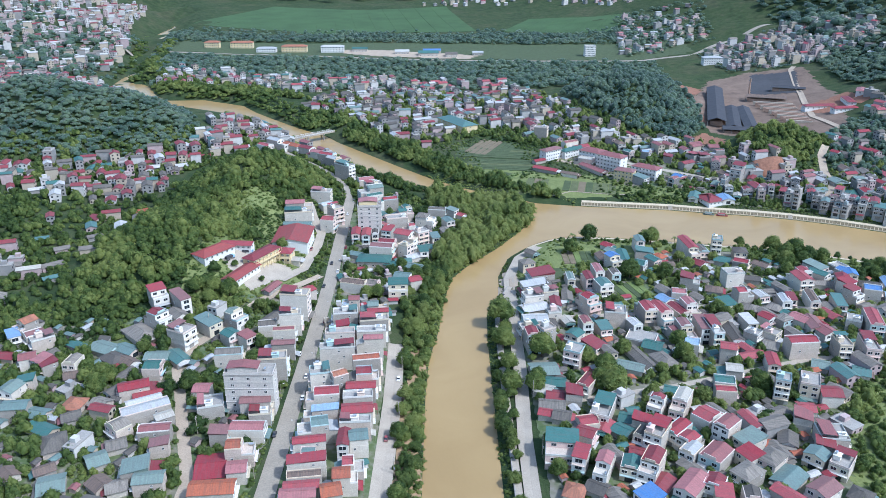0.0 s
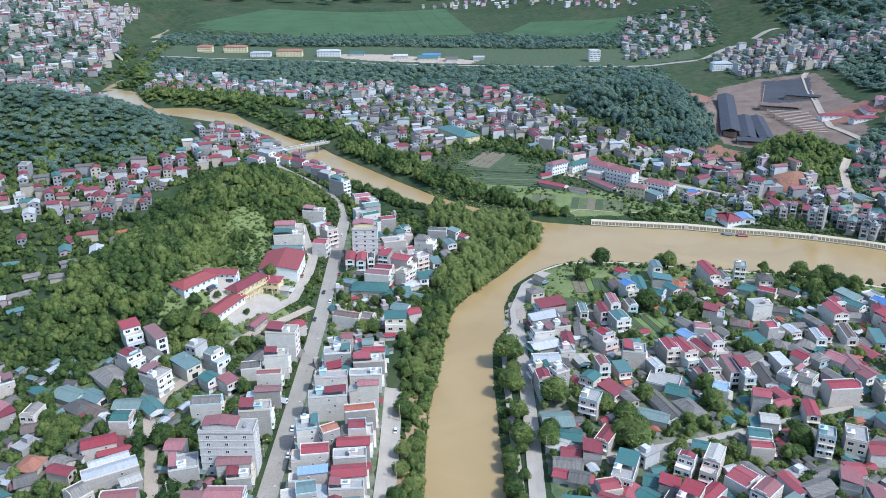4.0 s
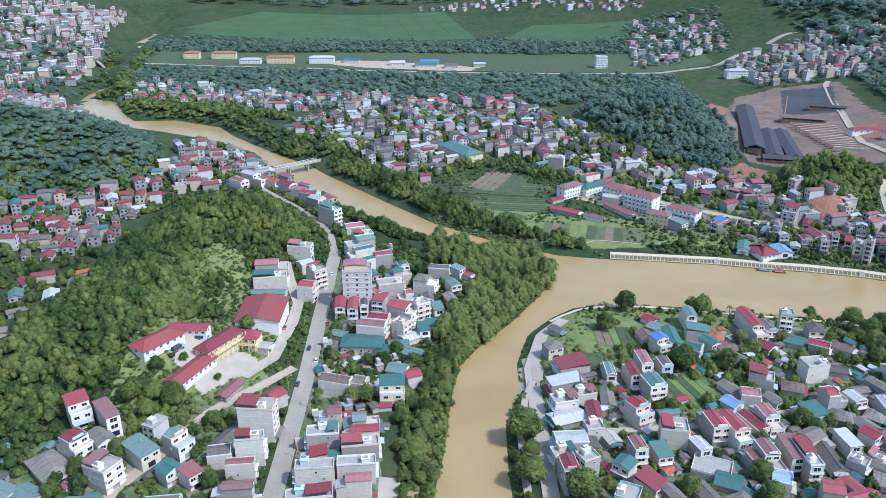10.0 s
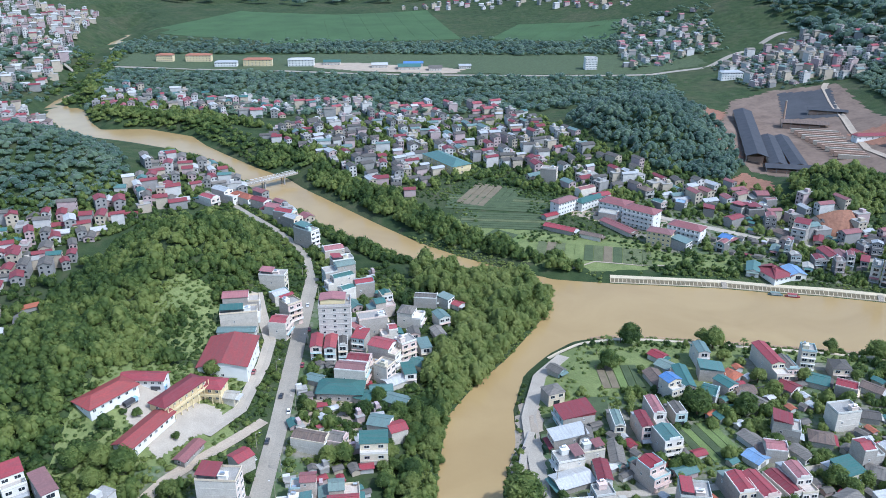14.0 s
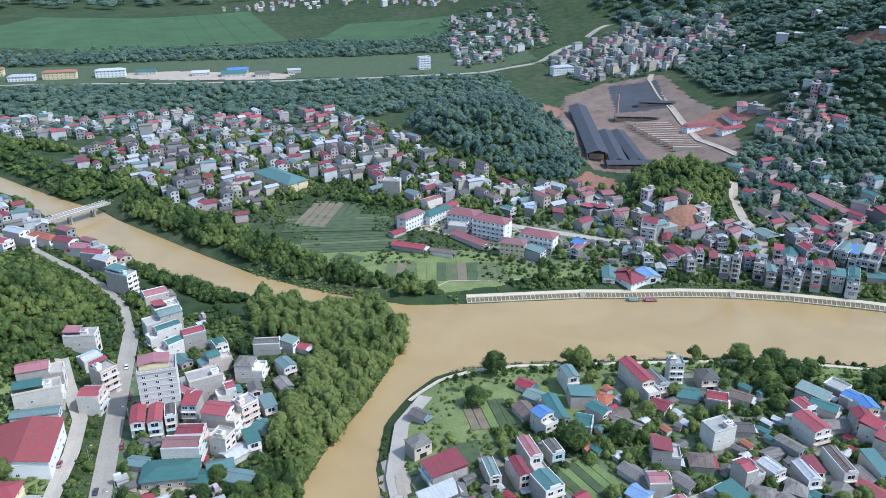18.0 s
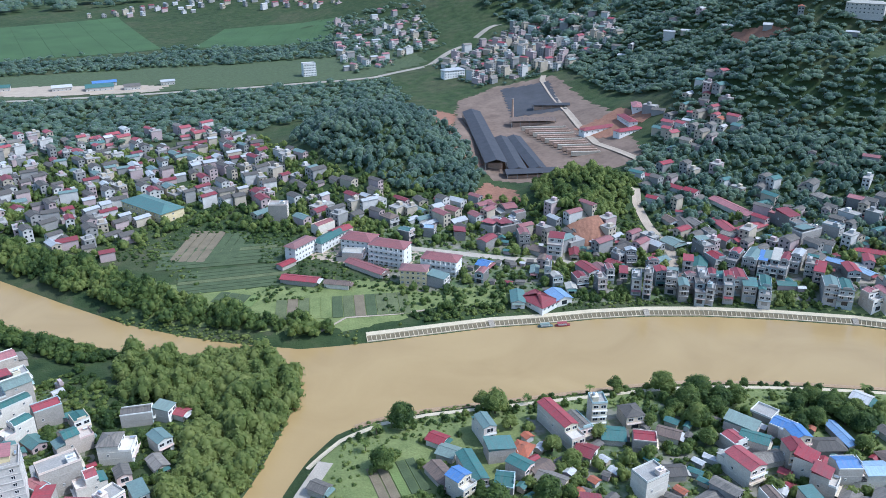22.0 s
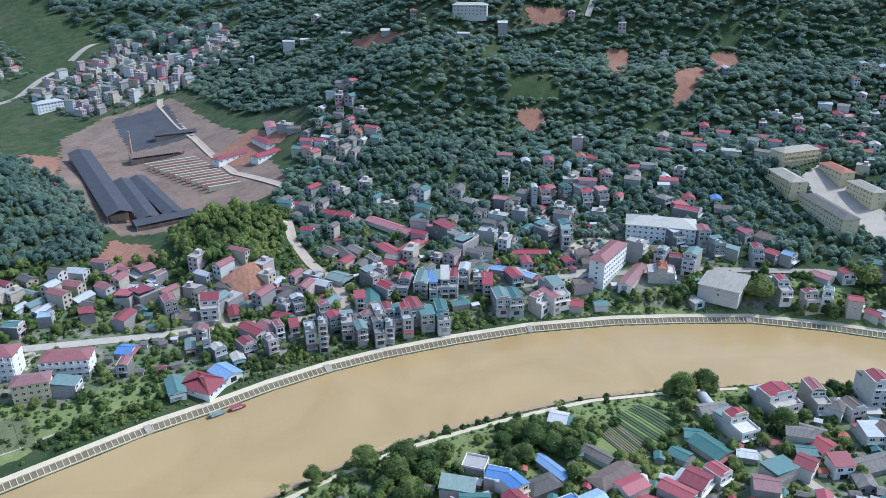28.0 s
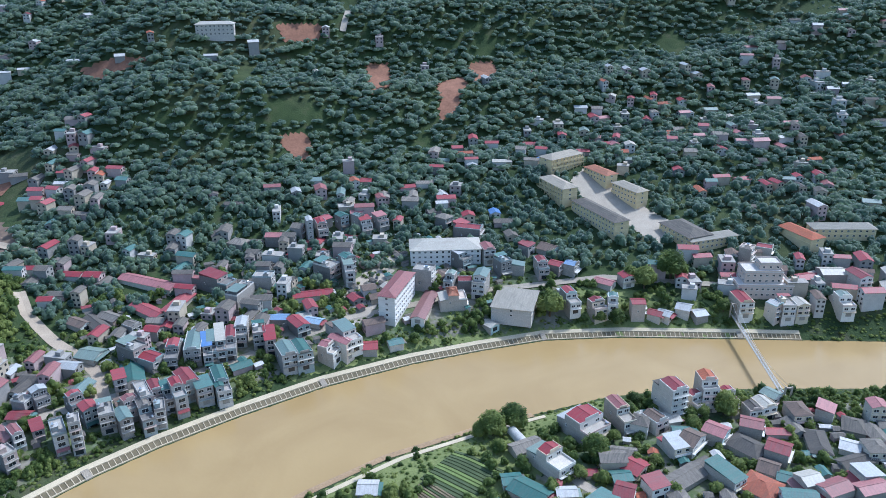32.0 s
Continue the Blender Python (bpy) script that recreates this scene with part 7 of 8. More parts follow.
def cutting(x0, x1, y0, y1):
    """A steep bare face of red earth with gullies, dug into the foot of a hill."""
    rng = np.random.RandomState(7)
    nu, nv = 26, 9
    u, v = np.meshgrid(np.linspace(0, 1, nu), np.linspace(0, 1, nv))
    X = x0 + (x1 - x0) * u
    Y = y0 + (y1 - y0) * v ** 1.6 + 5 * (2 * u - 1) ** 2 + rng.uniform(-0.3, 0.3, u.shape) * (v < 1)
    low, high = ground_z(X, Y * 0 + y0 - 1), ground_z(X, Y * 0 + y1 + 6) + 2.5
    Z = low - 0.5 + (high - low + 0.5) * v ** 0.75 * np.clip(np.sin(np.pi * u) * 1.7, 0, 1) + rng.uniform(-0.15, 0.15, u.shape) * (v > 0)
    Z = np.maximum(Z, ground_z(X, Y) + 0.35)
    b = Bag()
    for k in range(nv - 1):
        for m in range(nu - 1):
            b.face([(X[p, q], Y[p, q], Z[p, q]) for p, q in ((k, m), (k, m + 1), (k + 1, m + 1), (k + 1, m))])
    return tagged(new("red_cutting", b.mesh("red_cutting", [M_REDSOIL])), "steep bare red earth cutting below a mound", "slope", kind="structure")


cutting(282, 325, 693, 712)
patch("grass_highway", [(-500, 1400), (-110, 1362), (330, 1325), (420, 1360), (420, 1470), (250, 1495), (0, 1535), (-500, 1510)], M_CROP, "dull green fields beside the highway", "field", cell=12, lift=0.3)
patch("pavement_depot", [(-175, 1400), (-100, 1368), (45, 1352), (60, 1385), (0, 1412), (-110, 1440), (-175, 1445)], M_DIRT, "dusty depot yards beside the highway", "yard", cell=6, lift=0.6)
patch("grass_point_east", [(200, 334), (236, 358), (262, 340), (230, 250), (168, 255)], M_GRASS, "open green field between houses", "grass", lift=0.25)
RED_CLEARINGS = ([(747, 646), (778, 636), (760, 620), (737, 618), (714, 611), (701, 622)], [(800, 638), (815, 620), (803, 606), (764, 615)],
                 [(745, 720), (758, 702), (724, 681), (695, 685)], [(614, 944), (624, 913), (632, 874), (612, 898), (604, 922)],
                 [(609, 727), (626, 711), (618, 700), (605, 696), (597, 703)], [(724, 805), (740, 788), (753, 770), (737, 766), (715, 790)])
for q in RED_CLEARINGS:
    patch("red_clearing", q, M_REDSOIL, "red soil clearing on the wooded slope", "slope", cell=3, lift=0.5)
patch("red_slope_school", [(246, 801), (283, 836), (294, 807), (287, 777), (260, 794)], M_REDSOIL, "bare red slope above the houses", "slope", cell=3, lift=0.5)


def plot(name, ax, ay, bx, by, depth, strips, mats, label, ridge=0.25):
    """A field of parallel beds from a to b, running depth metres to the left of that line; each bed a part."""
    root = new(name)
    a, e = Vector((ax, ay)), Vector((bx, by))
    t = (e - a).normalized()
    n = Vector((-t.y, t.x))
    length = (e - a).length
    rng = random.Random(int(ax * 3 + ay))
    for i in range(strips):
        u0, u1 = length * i / strips + 0.25, length * (i + 1) / strips - 0.25
        b = Bag()
        m = max(2, int(depth / 5))
        top = []
        for k in range(m + 1):
            v = depth * k / m
            p, q = a + t * u0 + n * v, a + t * u1 + n * v
            z = grid_z(np.array([p.x, q.x]), np.array([p.y, q.y])) + 0.15 + ridge
            top.append(((p.x, p.y, z[0]), (q.x, q.y, z[1])))
        for (p0, q0), (p1, q1) in zip(top, top[1:]):
            b.face([p0, q0, q1, p1])
            for r0, r1 in ((p1, p0), (q0, q1)):
                b.face([r0, (r0[0], r0[1], r0[2] - ridge - 0.6), (r1[0], r1[1], r1[2] - ridge - 0.6), r1])
        for (p, q) in (top[0], (top[-1][1], top[-1][0])):
            b.face([q, p, (p[0], p[1], p[2] - ridge - 0.6), (q[0], q[1], q[2] - ridge - 0.6)])
        part("bed", b, rng.choice(mats), root)
    c = a + t * length / 2 + n * depth / 2
    FOOT.append((c.x, c.y, 0.38 * (length + depth) * 0.62))
    return tagged(root, label, "field", "fields of the valley", kind="structure")


plot("field_terraces", 92, 748, 98, 782, 82, 6, (M_CROP, M_CROP, M_CROP3), "dark green terraced vegetable field")
plot("field_terraces", 96, 712, 100, 745, 75, 7, (M_CROP, M_CROP, M_CROP3, M_CROP), "dark green terraced vegetable field")
plot("field_terraces", 20, 775, 60, 758, 55, 7, (M_CROP, M_CROP, M_SOIL), "dark green terraced vegetable field")
plot("field_river", 72, 668, 150, 650, 26, 12, (M_CROP3, M_CROP3, M_CROP, M_SOIL, M_GRASS), "pale green plots above the river bank")
plot("field_river", 40, 706, 62, 690, 14, 4, (M_CROP2, M_CROP), "pale green plots above the river bank")
plot("garden_rows", 317, 440, 329, 436, 28, 9, (M_CROP, M_CROP2, M_SOIL), "garden of narrow vegetable rows", 0.35)
plot("garden_rows", 331, 440, 357, 434, 26, 13, (M_CROP, M_CROP2, M_CROP), "garden of narrow vegetable rows", 0.35)
plot("garden_point", 84, 500, 106, 500, 22, 5, (M_CROP2, M_CROP, M_SOIL), "small plots on the river point")
plot("garden_point", 66, 476, 82, 474, 18, 1, (M_CROP,), "dark pond like garden plot", 0.05)
plot("garden_town", 116, 440, 136, 446, 26, 5, (M_CROP2, M_CROP), "bright green garden plots between houses")
plot("rice_field", -300, 1650, 70, 1705, 430, 9, (M_RICE, M_RICE, M_RICE), "wide green rice fields of the valley", 0.1)
plot("rice_field", -560, 1760, -310, 1690, 420, 6, (M_RICE, M_RICE), "wide green rice fields of the valley", 0.1)
plot("rice_field", 120, 1690, 330, 1600, 190, 6, (M_RICE, M_RICE, M_RICE), "wide green rice fields of the valley", 0.1)

road("road_school", [(165, 745), (211, 714), (237, 696), (262, 682), (300, 655), (322, 640), (345, 622)], 7, M_CONC2, "pale street behind the north bank houses")
road("road_dirt", [(378, 758), (364, 735), (354, 702), (349, 676), (342, 658), (328, 640), (318, 627)], 7, M_DIRT, "pale dirt lane climbing past a mound")
road("road_works", [(510, 1160), (497, 1140), (470, 1050), (445, 971), (420, 885), (425, 800)], 7, M_DIRT, "pale dirt road beside the brick works")
road("road_point_lane", [(300, 300), (330, 330), (352, 372), (362, 400), (372, 418)], 5, M_CONC2, "pale concrete lane between houses")
road("road_point_mid", [(60, 330), (120, 345), (200, 372), (270, 380), (330, 335)], 4, M_CONC2, "narrow concrete lane between houses")
road("road_point_north", [(64, 420), (120, 425), (180, 440), (240, 430)], 4, M_CONC2, "narrow concrete lane between houses")
road("road_east_street", [(345, 622), (400, 588), (445, 562), (506, 502), (551, 438), (582, 340), (606, 255)], 6, M_ROAD, "grey street behind the east bank")
road("path_south_bank", [(62, 536), (80, 548), (100, 553), (124, 552), (180, 541), (231, 531), (258, 524), (287, 512), (315, 499), (350, 480), (385, 452), (408, 431)], 2.8, M_RIB, "narrow pale path along the river bank")
road("path_field", [(95, 650), (112, 658), (140, 652), (160, 650)], 1.4, M_DIRT, "narrow dirt path across the plots")
road("path_hill", [(860, 800), (837, 790), (780, 758), (758, 751)], 6, M_CONC2, "pale road on the far slope", lift=0.8)


# ---- river works ----
def side_line(pts, dist):
    """A line beside another, dist metres to its left."""
    out = []
    P = [Vector(p) for p in pts]
    for i, p in enumerate(P):
        t = (P[min(i + 1, len(P) - 1)] - P[max(i - 1, 0)]).normalized()
        out.append(tuple(p + Vector((-t.y, t.x)) * dist))
    return out


def walk_line(pts, step):
    P = [Vector(p) for p in pts]
    left = 0.0
    for a, b in zip(P, P[1:]):
        L = (b - a).length
        while left < L:
            yield a.lerp(b, left / L), (b - a).normalized()
            left += step
        left -= L


EMB = NORTH_BANK[10:] + [(548, 318)]
embankment = tagged(new("river_embankment"), "pale concrete embankment of open ribs above the water", "embankment", kind="structure")
rib = Bag()
rib.box(-0.17, 0.3, 0.0, 0.17, 4.5, 0.01, bottom=True)
rib.v = [(x, y, 0.4 * y - 0.55 if i < 4 else 0.4 * y + 0.45) for i, (x, y, z) in enumerate(rib.v)]
rib_mesh = rib.mesh("rib", [M_RIB])
for p, t in walk_line(EMB, 2.7):
    ob = new("rib", rib_mesh)
    ob.parent = embankment
    ob.matrix_basis = pose(p.x, p.y, 0, 0, 0, math.degrees(math.atan2(t.y, t.x)))
for name, d0, d1, z0, z1 in (("toe_beam", 0.3, 0.9, -0.6, 0.7), ("top_beam", 4.2, 4.7, 1.2, 2.3)):
    A, B = side_line(EMB, d0), side_line(EMB, d1)
    b = Bag()
    for (a0, a1), (b0, b1) in zip(zip(A, A[1:]), zip(B, B[1:])):
        b.face([(*a0, z1), (*a1, z1), (*b1, z1), (*b0, z1)])
        b.face([(*a0, z0), (*a1, z0), (*a1, z1), (*a0, z1)])
        b.face([(*b1, z0), (*b0, z0), (*b0, z1), (*b1, z1)])
    part(name, b, M_RIB, embankment)
b = Bag()
A, B = side_line(EMB, 4.7), side_line(EMB, 7.0)
for (a0, a1), (b0, b1) in zip(zip(A, A[1:]), zip(B, B[1:])):
    b.face([(*a0, 2.25), (*a1, 2.25), (*b1, 3.05), (*b0, 3.05)])
part("promenade", b, M_RIB, embankment, "pale concrete promenade")
b = Bag()
A, B = side_line(EMB, 0.7), side_line(EMB, 4.3)
for (a0, a1), (b0, b1) in zip(zip(A, A[1:]), zip(B, B[1:])):
    b.face([(*a0, 0.45), (*a1, 0.45), (*b1, 1.86), (*b0, 1.86)])
part("slope_fill", b, M_FILL, embankment, "weedy brown earth between the ribs")
ROADS.append((side_line(EMB, 4), 8))
# steps down to the water
for k in (2, 5, 8, 11, 13):
    p, q = Vector(EMB[k - 1]), Vector(EMB[k])
    t = (q - p).normalized()
    b = Bag()
    for i in range(10):
        y = 4.9 - i * 0.5
        b.box(-1.6, y - 0.5, -0.6, 1.6, y, 0.4 * y + 0.62)
    ob = part("stair", b, M_CONC2, embankment)
    ob.matrix_basis = pose(q.x, q.y, 0, 0, 0, math.degrees(math.atan2(t.y, t.x)))

quay = tagged(new("quay_wall"), "long dark concrete quay wall with a walkway", "wall", kind="structure")
wall_line = [(30.5, 240), (30.5, 360), (31, 400), (32, 428), (37, 452), (42.5, 468)]
b, c = Bag(), Bag()
A, B = side_line(wall_line, 0.25), side_line(wall_line, -0.25)
for (a0, a1), (b0, b1) in zip(zip(A, A[1:]), zip(B, B[1:])):
    b.face([(*b0, -1), (*b0, 3.4), (*b1, 3.4), (*b1, -1)])
    b.face([(*a0, 3.4), (*a0, -1), (*a1, -1), (*a1, 3.4)])
    b.face([(*a0, 3.4), (*a1, 3.4), (*b1, 3.4), (*b0, 3.4)])
part("wall_face", b, M_CONC, quay)
A, B = side_line(wall_line, -0.26), side_line(wall_line, -3.2)
for (a0, a1), (b0, b1) in zip(zip(A, A[1:]), zip(B, B[1:])):
    c.face([(*a0, 3.2), (*b0, 3.2), (*b1, 3.2), (*a1, 3.2)][::-1])
part("walkway", c, M_CONC2, quay, "pale concrete walkway")


def beam_bridge():
    root = new("road_bridge")
    L, W = 96, 8
    part("deck", _box(-L / 2, -W / 2, -1.2, L / 2, W / 2, 0), M_CONC2, root)
    part("roadway", _box(-L / 2, -W / 2 + 0.9, 0.003, L / 2, W / 2 - 0.9, 0.08), M_ROAD, root)
    for s in (-1, 1):
        b = Bag()
        y = s * (W / 2 - 0.2)
        b.box(-L / 2, y - 0.1, 0.85, L / 2, y + 0.1, 1.05, bottom=True)
        for i in range(33):
            b.box(-L / 2 + i * L / 32 - 0.1, y - 0.1, 0.005, -L / 2 + i * L / 32 + 0.1, y + 0.1, 0.85)
        part("railing", b, M_WHITE, root)
    for x in (-30, -8, 14, 34):
        b = Bag()
        for y in (-2.4, 2.4):
            b.tube((x, y, -12), (x, y, -2.0), 0.8, 0.7, sides=10)
        b.box(x - 0.9, -3.8, -2.0, x + 0.9, 3.8, -1.2, bottom=True)
        part("pier", b, M_CONC, root)
    root.matrix_basis = pose(-159, 830, 8.4, 0, 0, math.degrees(math.atan2(62, 71)))
    return tagged(root, "pale concrete road bridge on four piers", "bridge")


beam_bridge()


def foot_bridge():
    root = new("suspension_footbridge")
    L = 92
    part("deck", _box(-L / 2, -0.85, -0.25, L / 2, 0.85, 0), M_CONC2, root)
    for s in (-1, 1):
        b = Bag()
        for z in (0.5, 1.1):
            b.box(-L / 2, s * 0.85 - 0.06, z, L / 2, s * 0.85 + 0.06, z + 0.12, bottom=True)
        for i in range(31):
            b.box(-L / 2 + i * L / 30 - 0.05, s * 0.85 - 0.05, 0, -L / 2 + i * L / 30 + 0.05, s * 0.85 + 0.05, 1.15)
        part("railing", b, M_STEEL, root)
        b = Bag()
        pts = [(-L / 2 + L * i / 16, s * 1.3, 1.4 + 6.5 * (2 * i / 16 - 1) ** 2) for i in range(17)]
        for p, q in zip(pts, pts[1:]):
            b.tube(p, q, 0.07, 0.07, sides=5)
        part("cable", b, M_STEEL, root)
        for e in (-1, 1):
            x = e * L / 2
            part("tower_leg", _box(x - 0.4, s * 1.6 - 0.35, -8, x + 0.4, s * 1.6 + 0.35, 8.2), M_CONC2, root)
    for e in (-1, 1):
        x = e * L / 2
        part("tower_beam", _box(x - 0.38, -1.24, 7.0, x + 0.38, 1.24, 7.8), M_CONC2, root)
    root.matrix_basis = pose(504, 341, 9, 0, 0, math.degrees(math.atan2(31, 78)))
    return tagged(root, "slim pale suspension footbridge over the river", "bridge")


foot_bridge()


def barge(x, y, turn, length, hull, roof, label):
    root = new("river_barge")
    b = Bag()
    w = 2.6
    n = 8
    ring = []
    for i in range(n + 1):
        u = i / n
        k = 1 - 0.55 * abs(2 * u - 1) ** 3
        ring.append((length * (u - 0.5), w / 2 * k))
    for (x0, y0), (x1, y1) in zip(ring, ring[1:]):
        for s in (-1, 1):
            f = [(x0, s * y0 * 0.75, -0.3), (x1, s * y1 * 0.75, -0.3), (x1, s * y1, 0.9), (x0, s * y0, 0.9)]
            b.face(f if s < 0 else f[::-1])
        b.face([(x0, -y0, 0.75), (x1, -y1, 0.75), (x1, y1, 0.75), (x0, y0, 0.75)])
    part("hull", b, hull, root)
    c = Bag()
    c.box(-length * 0.3, -1.0, 0.75, length * 0.25, 1.0, 2.0)
    part("cabin", c, M_WHITE, root)
    part("canopy", _box(-length * 0.36, -1.3, 2.0, length * 0.3, 1.3, 2.15), roof, root)
    root.matrix_basis = pose(x, y, 0.0, 0, 0, turn)
    return tagged(root, label, "boat", "boats at the bank")


barge(220, 613.5, -14, 9, M_ROOFS["t"], M_ROOFS["t"], "small teal river barge moored by the embankment")
barge(230, 610.8, -15, 9, M_ROOFS["r"], M_ROOFS["r"], "small red river barge moored by the embankment")


# ---- brick works ----
def long_shed(x0, y0, x1, y1, width, height, roof, label):
    root = new("drying_shed")
    L = math.hypot(x1 - x0, y1 - y0)
    b = Bag()
    gable_roof(b, width, L, height, width * 0.16, over=0.6)
    part("roof", b, roof, root)
    m = int(L / 9)
    for i in range(m + 1):
        for s in (-1, 1):
            y = -L / 2 + 0.3 + (L - 0.6) * i / m
            part("post", _box(s * width / 2 - 0.2, y - 0.2, -4, s * width / 2 + 0.2, y + 0.2, height), M_CONC, root)
    part("kiln_bed", _box(-width * 0.35, -L * 0.46, -3, width * 0.35, L * 0.46, height * 0.5), M_BRICKS, root)
    cx, cy = (x0 + x1) / 2, (y0 + y1) / 2
    root.matrix_basis = pose(cx, cy, gz(cx, cy) + 0.3, 0, 0, math.degrees(math.atan2(-(x1 - x0), y1 - y0)))
    return tagged(root, label, "shed", "sheds of the brick works")


long_shed(360, 1048, 304, 862, 19, 5, M_ROOFS["k"], "very long blackened brick drying shed")
long_shed(349, 948, 318, 846, 15, 5, M_ROOFS["k"], "long blackened brick drying shed")
long_shed(362, 946, 336, 842, 14, 5, M_ROOFS["k"], "long dark patched drying shed")
long_shed(306, 848, 350, 838, 14, 5, M_ROOFS["k"], "short blackened cross shed")
long_shed(385, 1000, 430, 985, 14, 5, M_ROOFS["g"], "broken grey kiln roof")
long_shed(432, 1040, 470, 1025, 10, 4, M_ROOFS["k"], "dark low shed roof")
stacks = tagged(new("brick_rows"), "long low rows of drying bricks under pale covers", "bricks", kind="structure")
for i in range(13):
    a, e = Vector((384, 972 - i * 8.5)), Vector((428 - i * 1.5, 958 - i * 8.0))
    zz = max(gz(*a), gz(*e), gz(*((a + e) / 2)))
    ob = block("row", (0, -1.1, -3, (e - a).length, 1.1, 1.1), M_CONC2 if i % 3 == 0 else M_BRICKS, stacks)
    ob.matrix_basis = pose(a.x, a.y, zz, 0, 0, math.degrees(math.atan2(e.y - a.y, e.x - a.x)))
for x, y, w, t in ((442, 918, 40, 5), (470, 910, 30, 80), (455, 885, 30, 8), (490, 925, 22, 60)):
    big_building("works_office", x, y, t, w, 9, 1, "r", M_WHITE, "low works building with a red roof", 6, storey=4)
chimney = new("works_chimney")
b = Bag()
b.tube((0, 0, -2), (0, 0, 26), 1.5, 0.9, sides=12)
part("shaft", b, M_BRICKS, chimney)
b = Bag()
b.tube((0, 0, 26), (0, 0, 27), 1.15, 1.15, sides=12)
part("cap", b, M_CONC, chimney)
chimney.matrix_basis = pose(392, 1010, gz(392, 1010))
tagged(chimney, "tall tapering brick chimney of the brick works", "chimney")


# ---- street things ----
def make_car(paint, label):
    root = new("car")
    b = Bag()
    prof = [(-2.1, 0.35), (-2.15, 0.75), (-1.5, 0.92), (1.9, 0.95), (2.15, 0.8), (2.12, 0.35)]
    for s in (-1, 1):
        f = [(x, s * 0.85, z) for x, z in prof]
        b.face(f if s < 0 else f[::-1])
    for (x0, z0), (x1, z1) in zip(prof, prof[1:]):
        b.face([(x0, -0.85, z0), (x0, 0.85, z0), (x1, 0.85, z1), (x1, -0.85, z1)][::-1])
    part("body", b, paint, root)
    b = Bag()
    low, top = [(-1.2, 0.93), (1.7, 0.95)], [(-0.55, 1.45), (1.25, 1.47)]
    q = [(low[0][0], -0.8, low[0][1]), (low[1][0], -0.8, low[1][1]), (low[1][0], 0.8, low[1][1]), (low[0][0], 0.8, low[0][1]),
         (top[0][0], -0.65, top[0][1]), (top[1][0], -0.65, top[1][1]), (top[1][0], 0.65, top[1][1]), (top[0][0], 0.65, top[0][1])]
    for f in ((0, 1, 5, 4), (1, 2, 6, 5), (2, 3, 7, 6), (3, 0, 4, 7)):
        b.face([q[i] for i in f])
    part("glass", b, M_GLASS, root)
    b = Bag()
    b.box(-0.57, -0.66, 1.45, 1.27, 0.66, 1.5)
    part("roof", b, paint, root)
    for x in (-1.35, 1.35):
        for s in (-1, 1):
            b = Bag()
            b.tube((x, s * 0.7, 0.32), (x, s * 0.9, 0.32), 0.32, 0.32, sides=10)
            part("wheel", b, M_BLACK, root)
    return tagged(root, label, "car", "parked cars")


CARS = [make_car(M_WHITE, "small white car at the street side"), make_car(M_BLACK, "dark car at the street side"), make_car(M_ROOFS["r"], "red car at the street side")]
for i, (x, y, t) in enumerate(((-70, 478, 92), (-76, 455, 88), (-69.5, 520, 90), (-69, 330, 90), (-77, 300, 90), (-69, 410, 90), (-77.5, 372, 90), (38.5, 455, 60), (-26, 300, 88), (-23, 352, 86), (489, 570, 20), (478, 566, 200), (-70.5, 350, 90), (-75.5, 490, 90), (-71, 560, 93), (-76, 590, 93), (-94, 520, 80), (-92, 508, 84), (40, 400, 90))):
    z = float(grid_z(np.array([x]), np.array([y]))[0]) + 0.38
    m = pose(x, y, z, 0, 0, t)
    if i < 3:
        CARS[i].matrix_basis = m
    else:
        copy_thing(CARS[i % 3], m)


def lamp_post():
    root = new("street_lamp")
    b = Bag()
    b.tube((0, 0, -0.5), (0, 0, 8.5), 0.14, 0.08, sides=7)
    part("pole", b, M_CONC2, root)
    b = Bag()
    b.tube((0, 0, 8.3), (1.8, 0, 8.9), 0.05, 0.05, sides=5)
    part("arm", b, M_CONC2, root)
    part("lamp_head", _box(1.5, -0.15, 8.82, 2.2, 0.15, 8.98), M_WHITE, root)
    return tagged(root, "slim grey street lamp beside the main street", "street lamp", "street lamps")


# arched growing tunnel of pale plastic film
tunnel = new("polytunnel")
b = Bag()
for k in range(9):
    for yy in (-11, -5.5, 0, 5.5):
        p, q = math.pi * k / 9, math.pi * (k + 1) / 9
        b.face([(2.6 * math.cos(p), yy, 2.7 * math.sin(p)), (2.6 * math.cos(p), yy + 5.5, 2.7 * math.sin(p)), (2.6 * math.cos(q), yy + 5.5, 2.7 * math.sin(q)), (2.6 * math.cos(q), yy, 2.7 * math.sin(q))][::-1])
part("cover", b, M_ROOFS["w"], tunnel)
for yy in (-11, -5.5, 0, 5.5, 11):
    b = Bag()
    for k in range(9):
        p, q = math.pi * k / 9, math.pi * (k + 1) / 9
        b.tube((2.65 * math.cos(p), yy, 2.75 * math.sin(p)), (2.65 * math.cos(q), yy, 2.75 * math.sin(q)), 0.06, 0.06, sides=4)
    part("hoop", b, M_STEEL, tunnel)
tunnel.matrix_basis = pose(378, 432, gz(378, 432) + 0.1, 0, 0, -40)
tagged(tunnel, "long arched polytunnel of pale plastic film", "greenhouse")
FOOT.append((378, 432, 6))

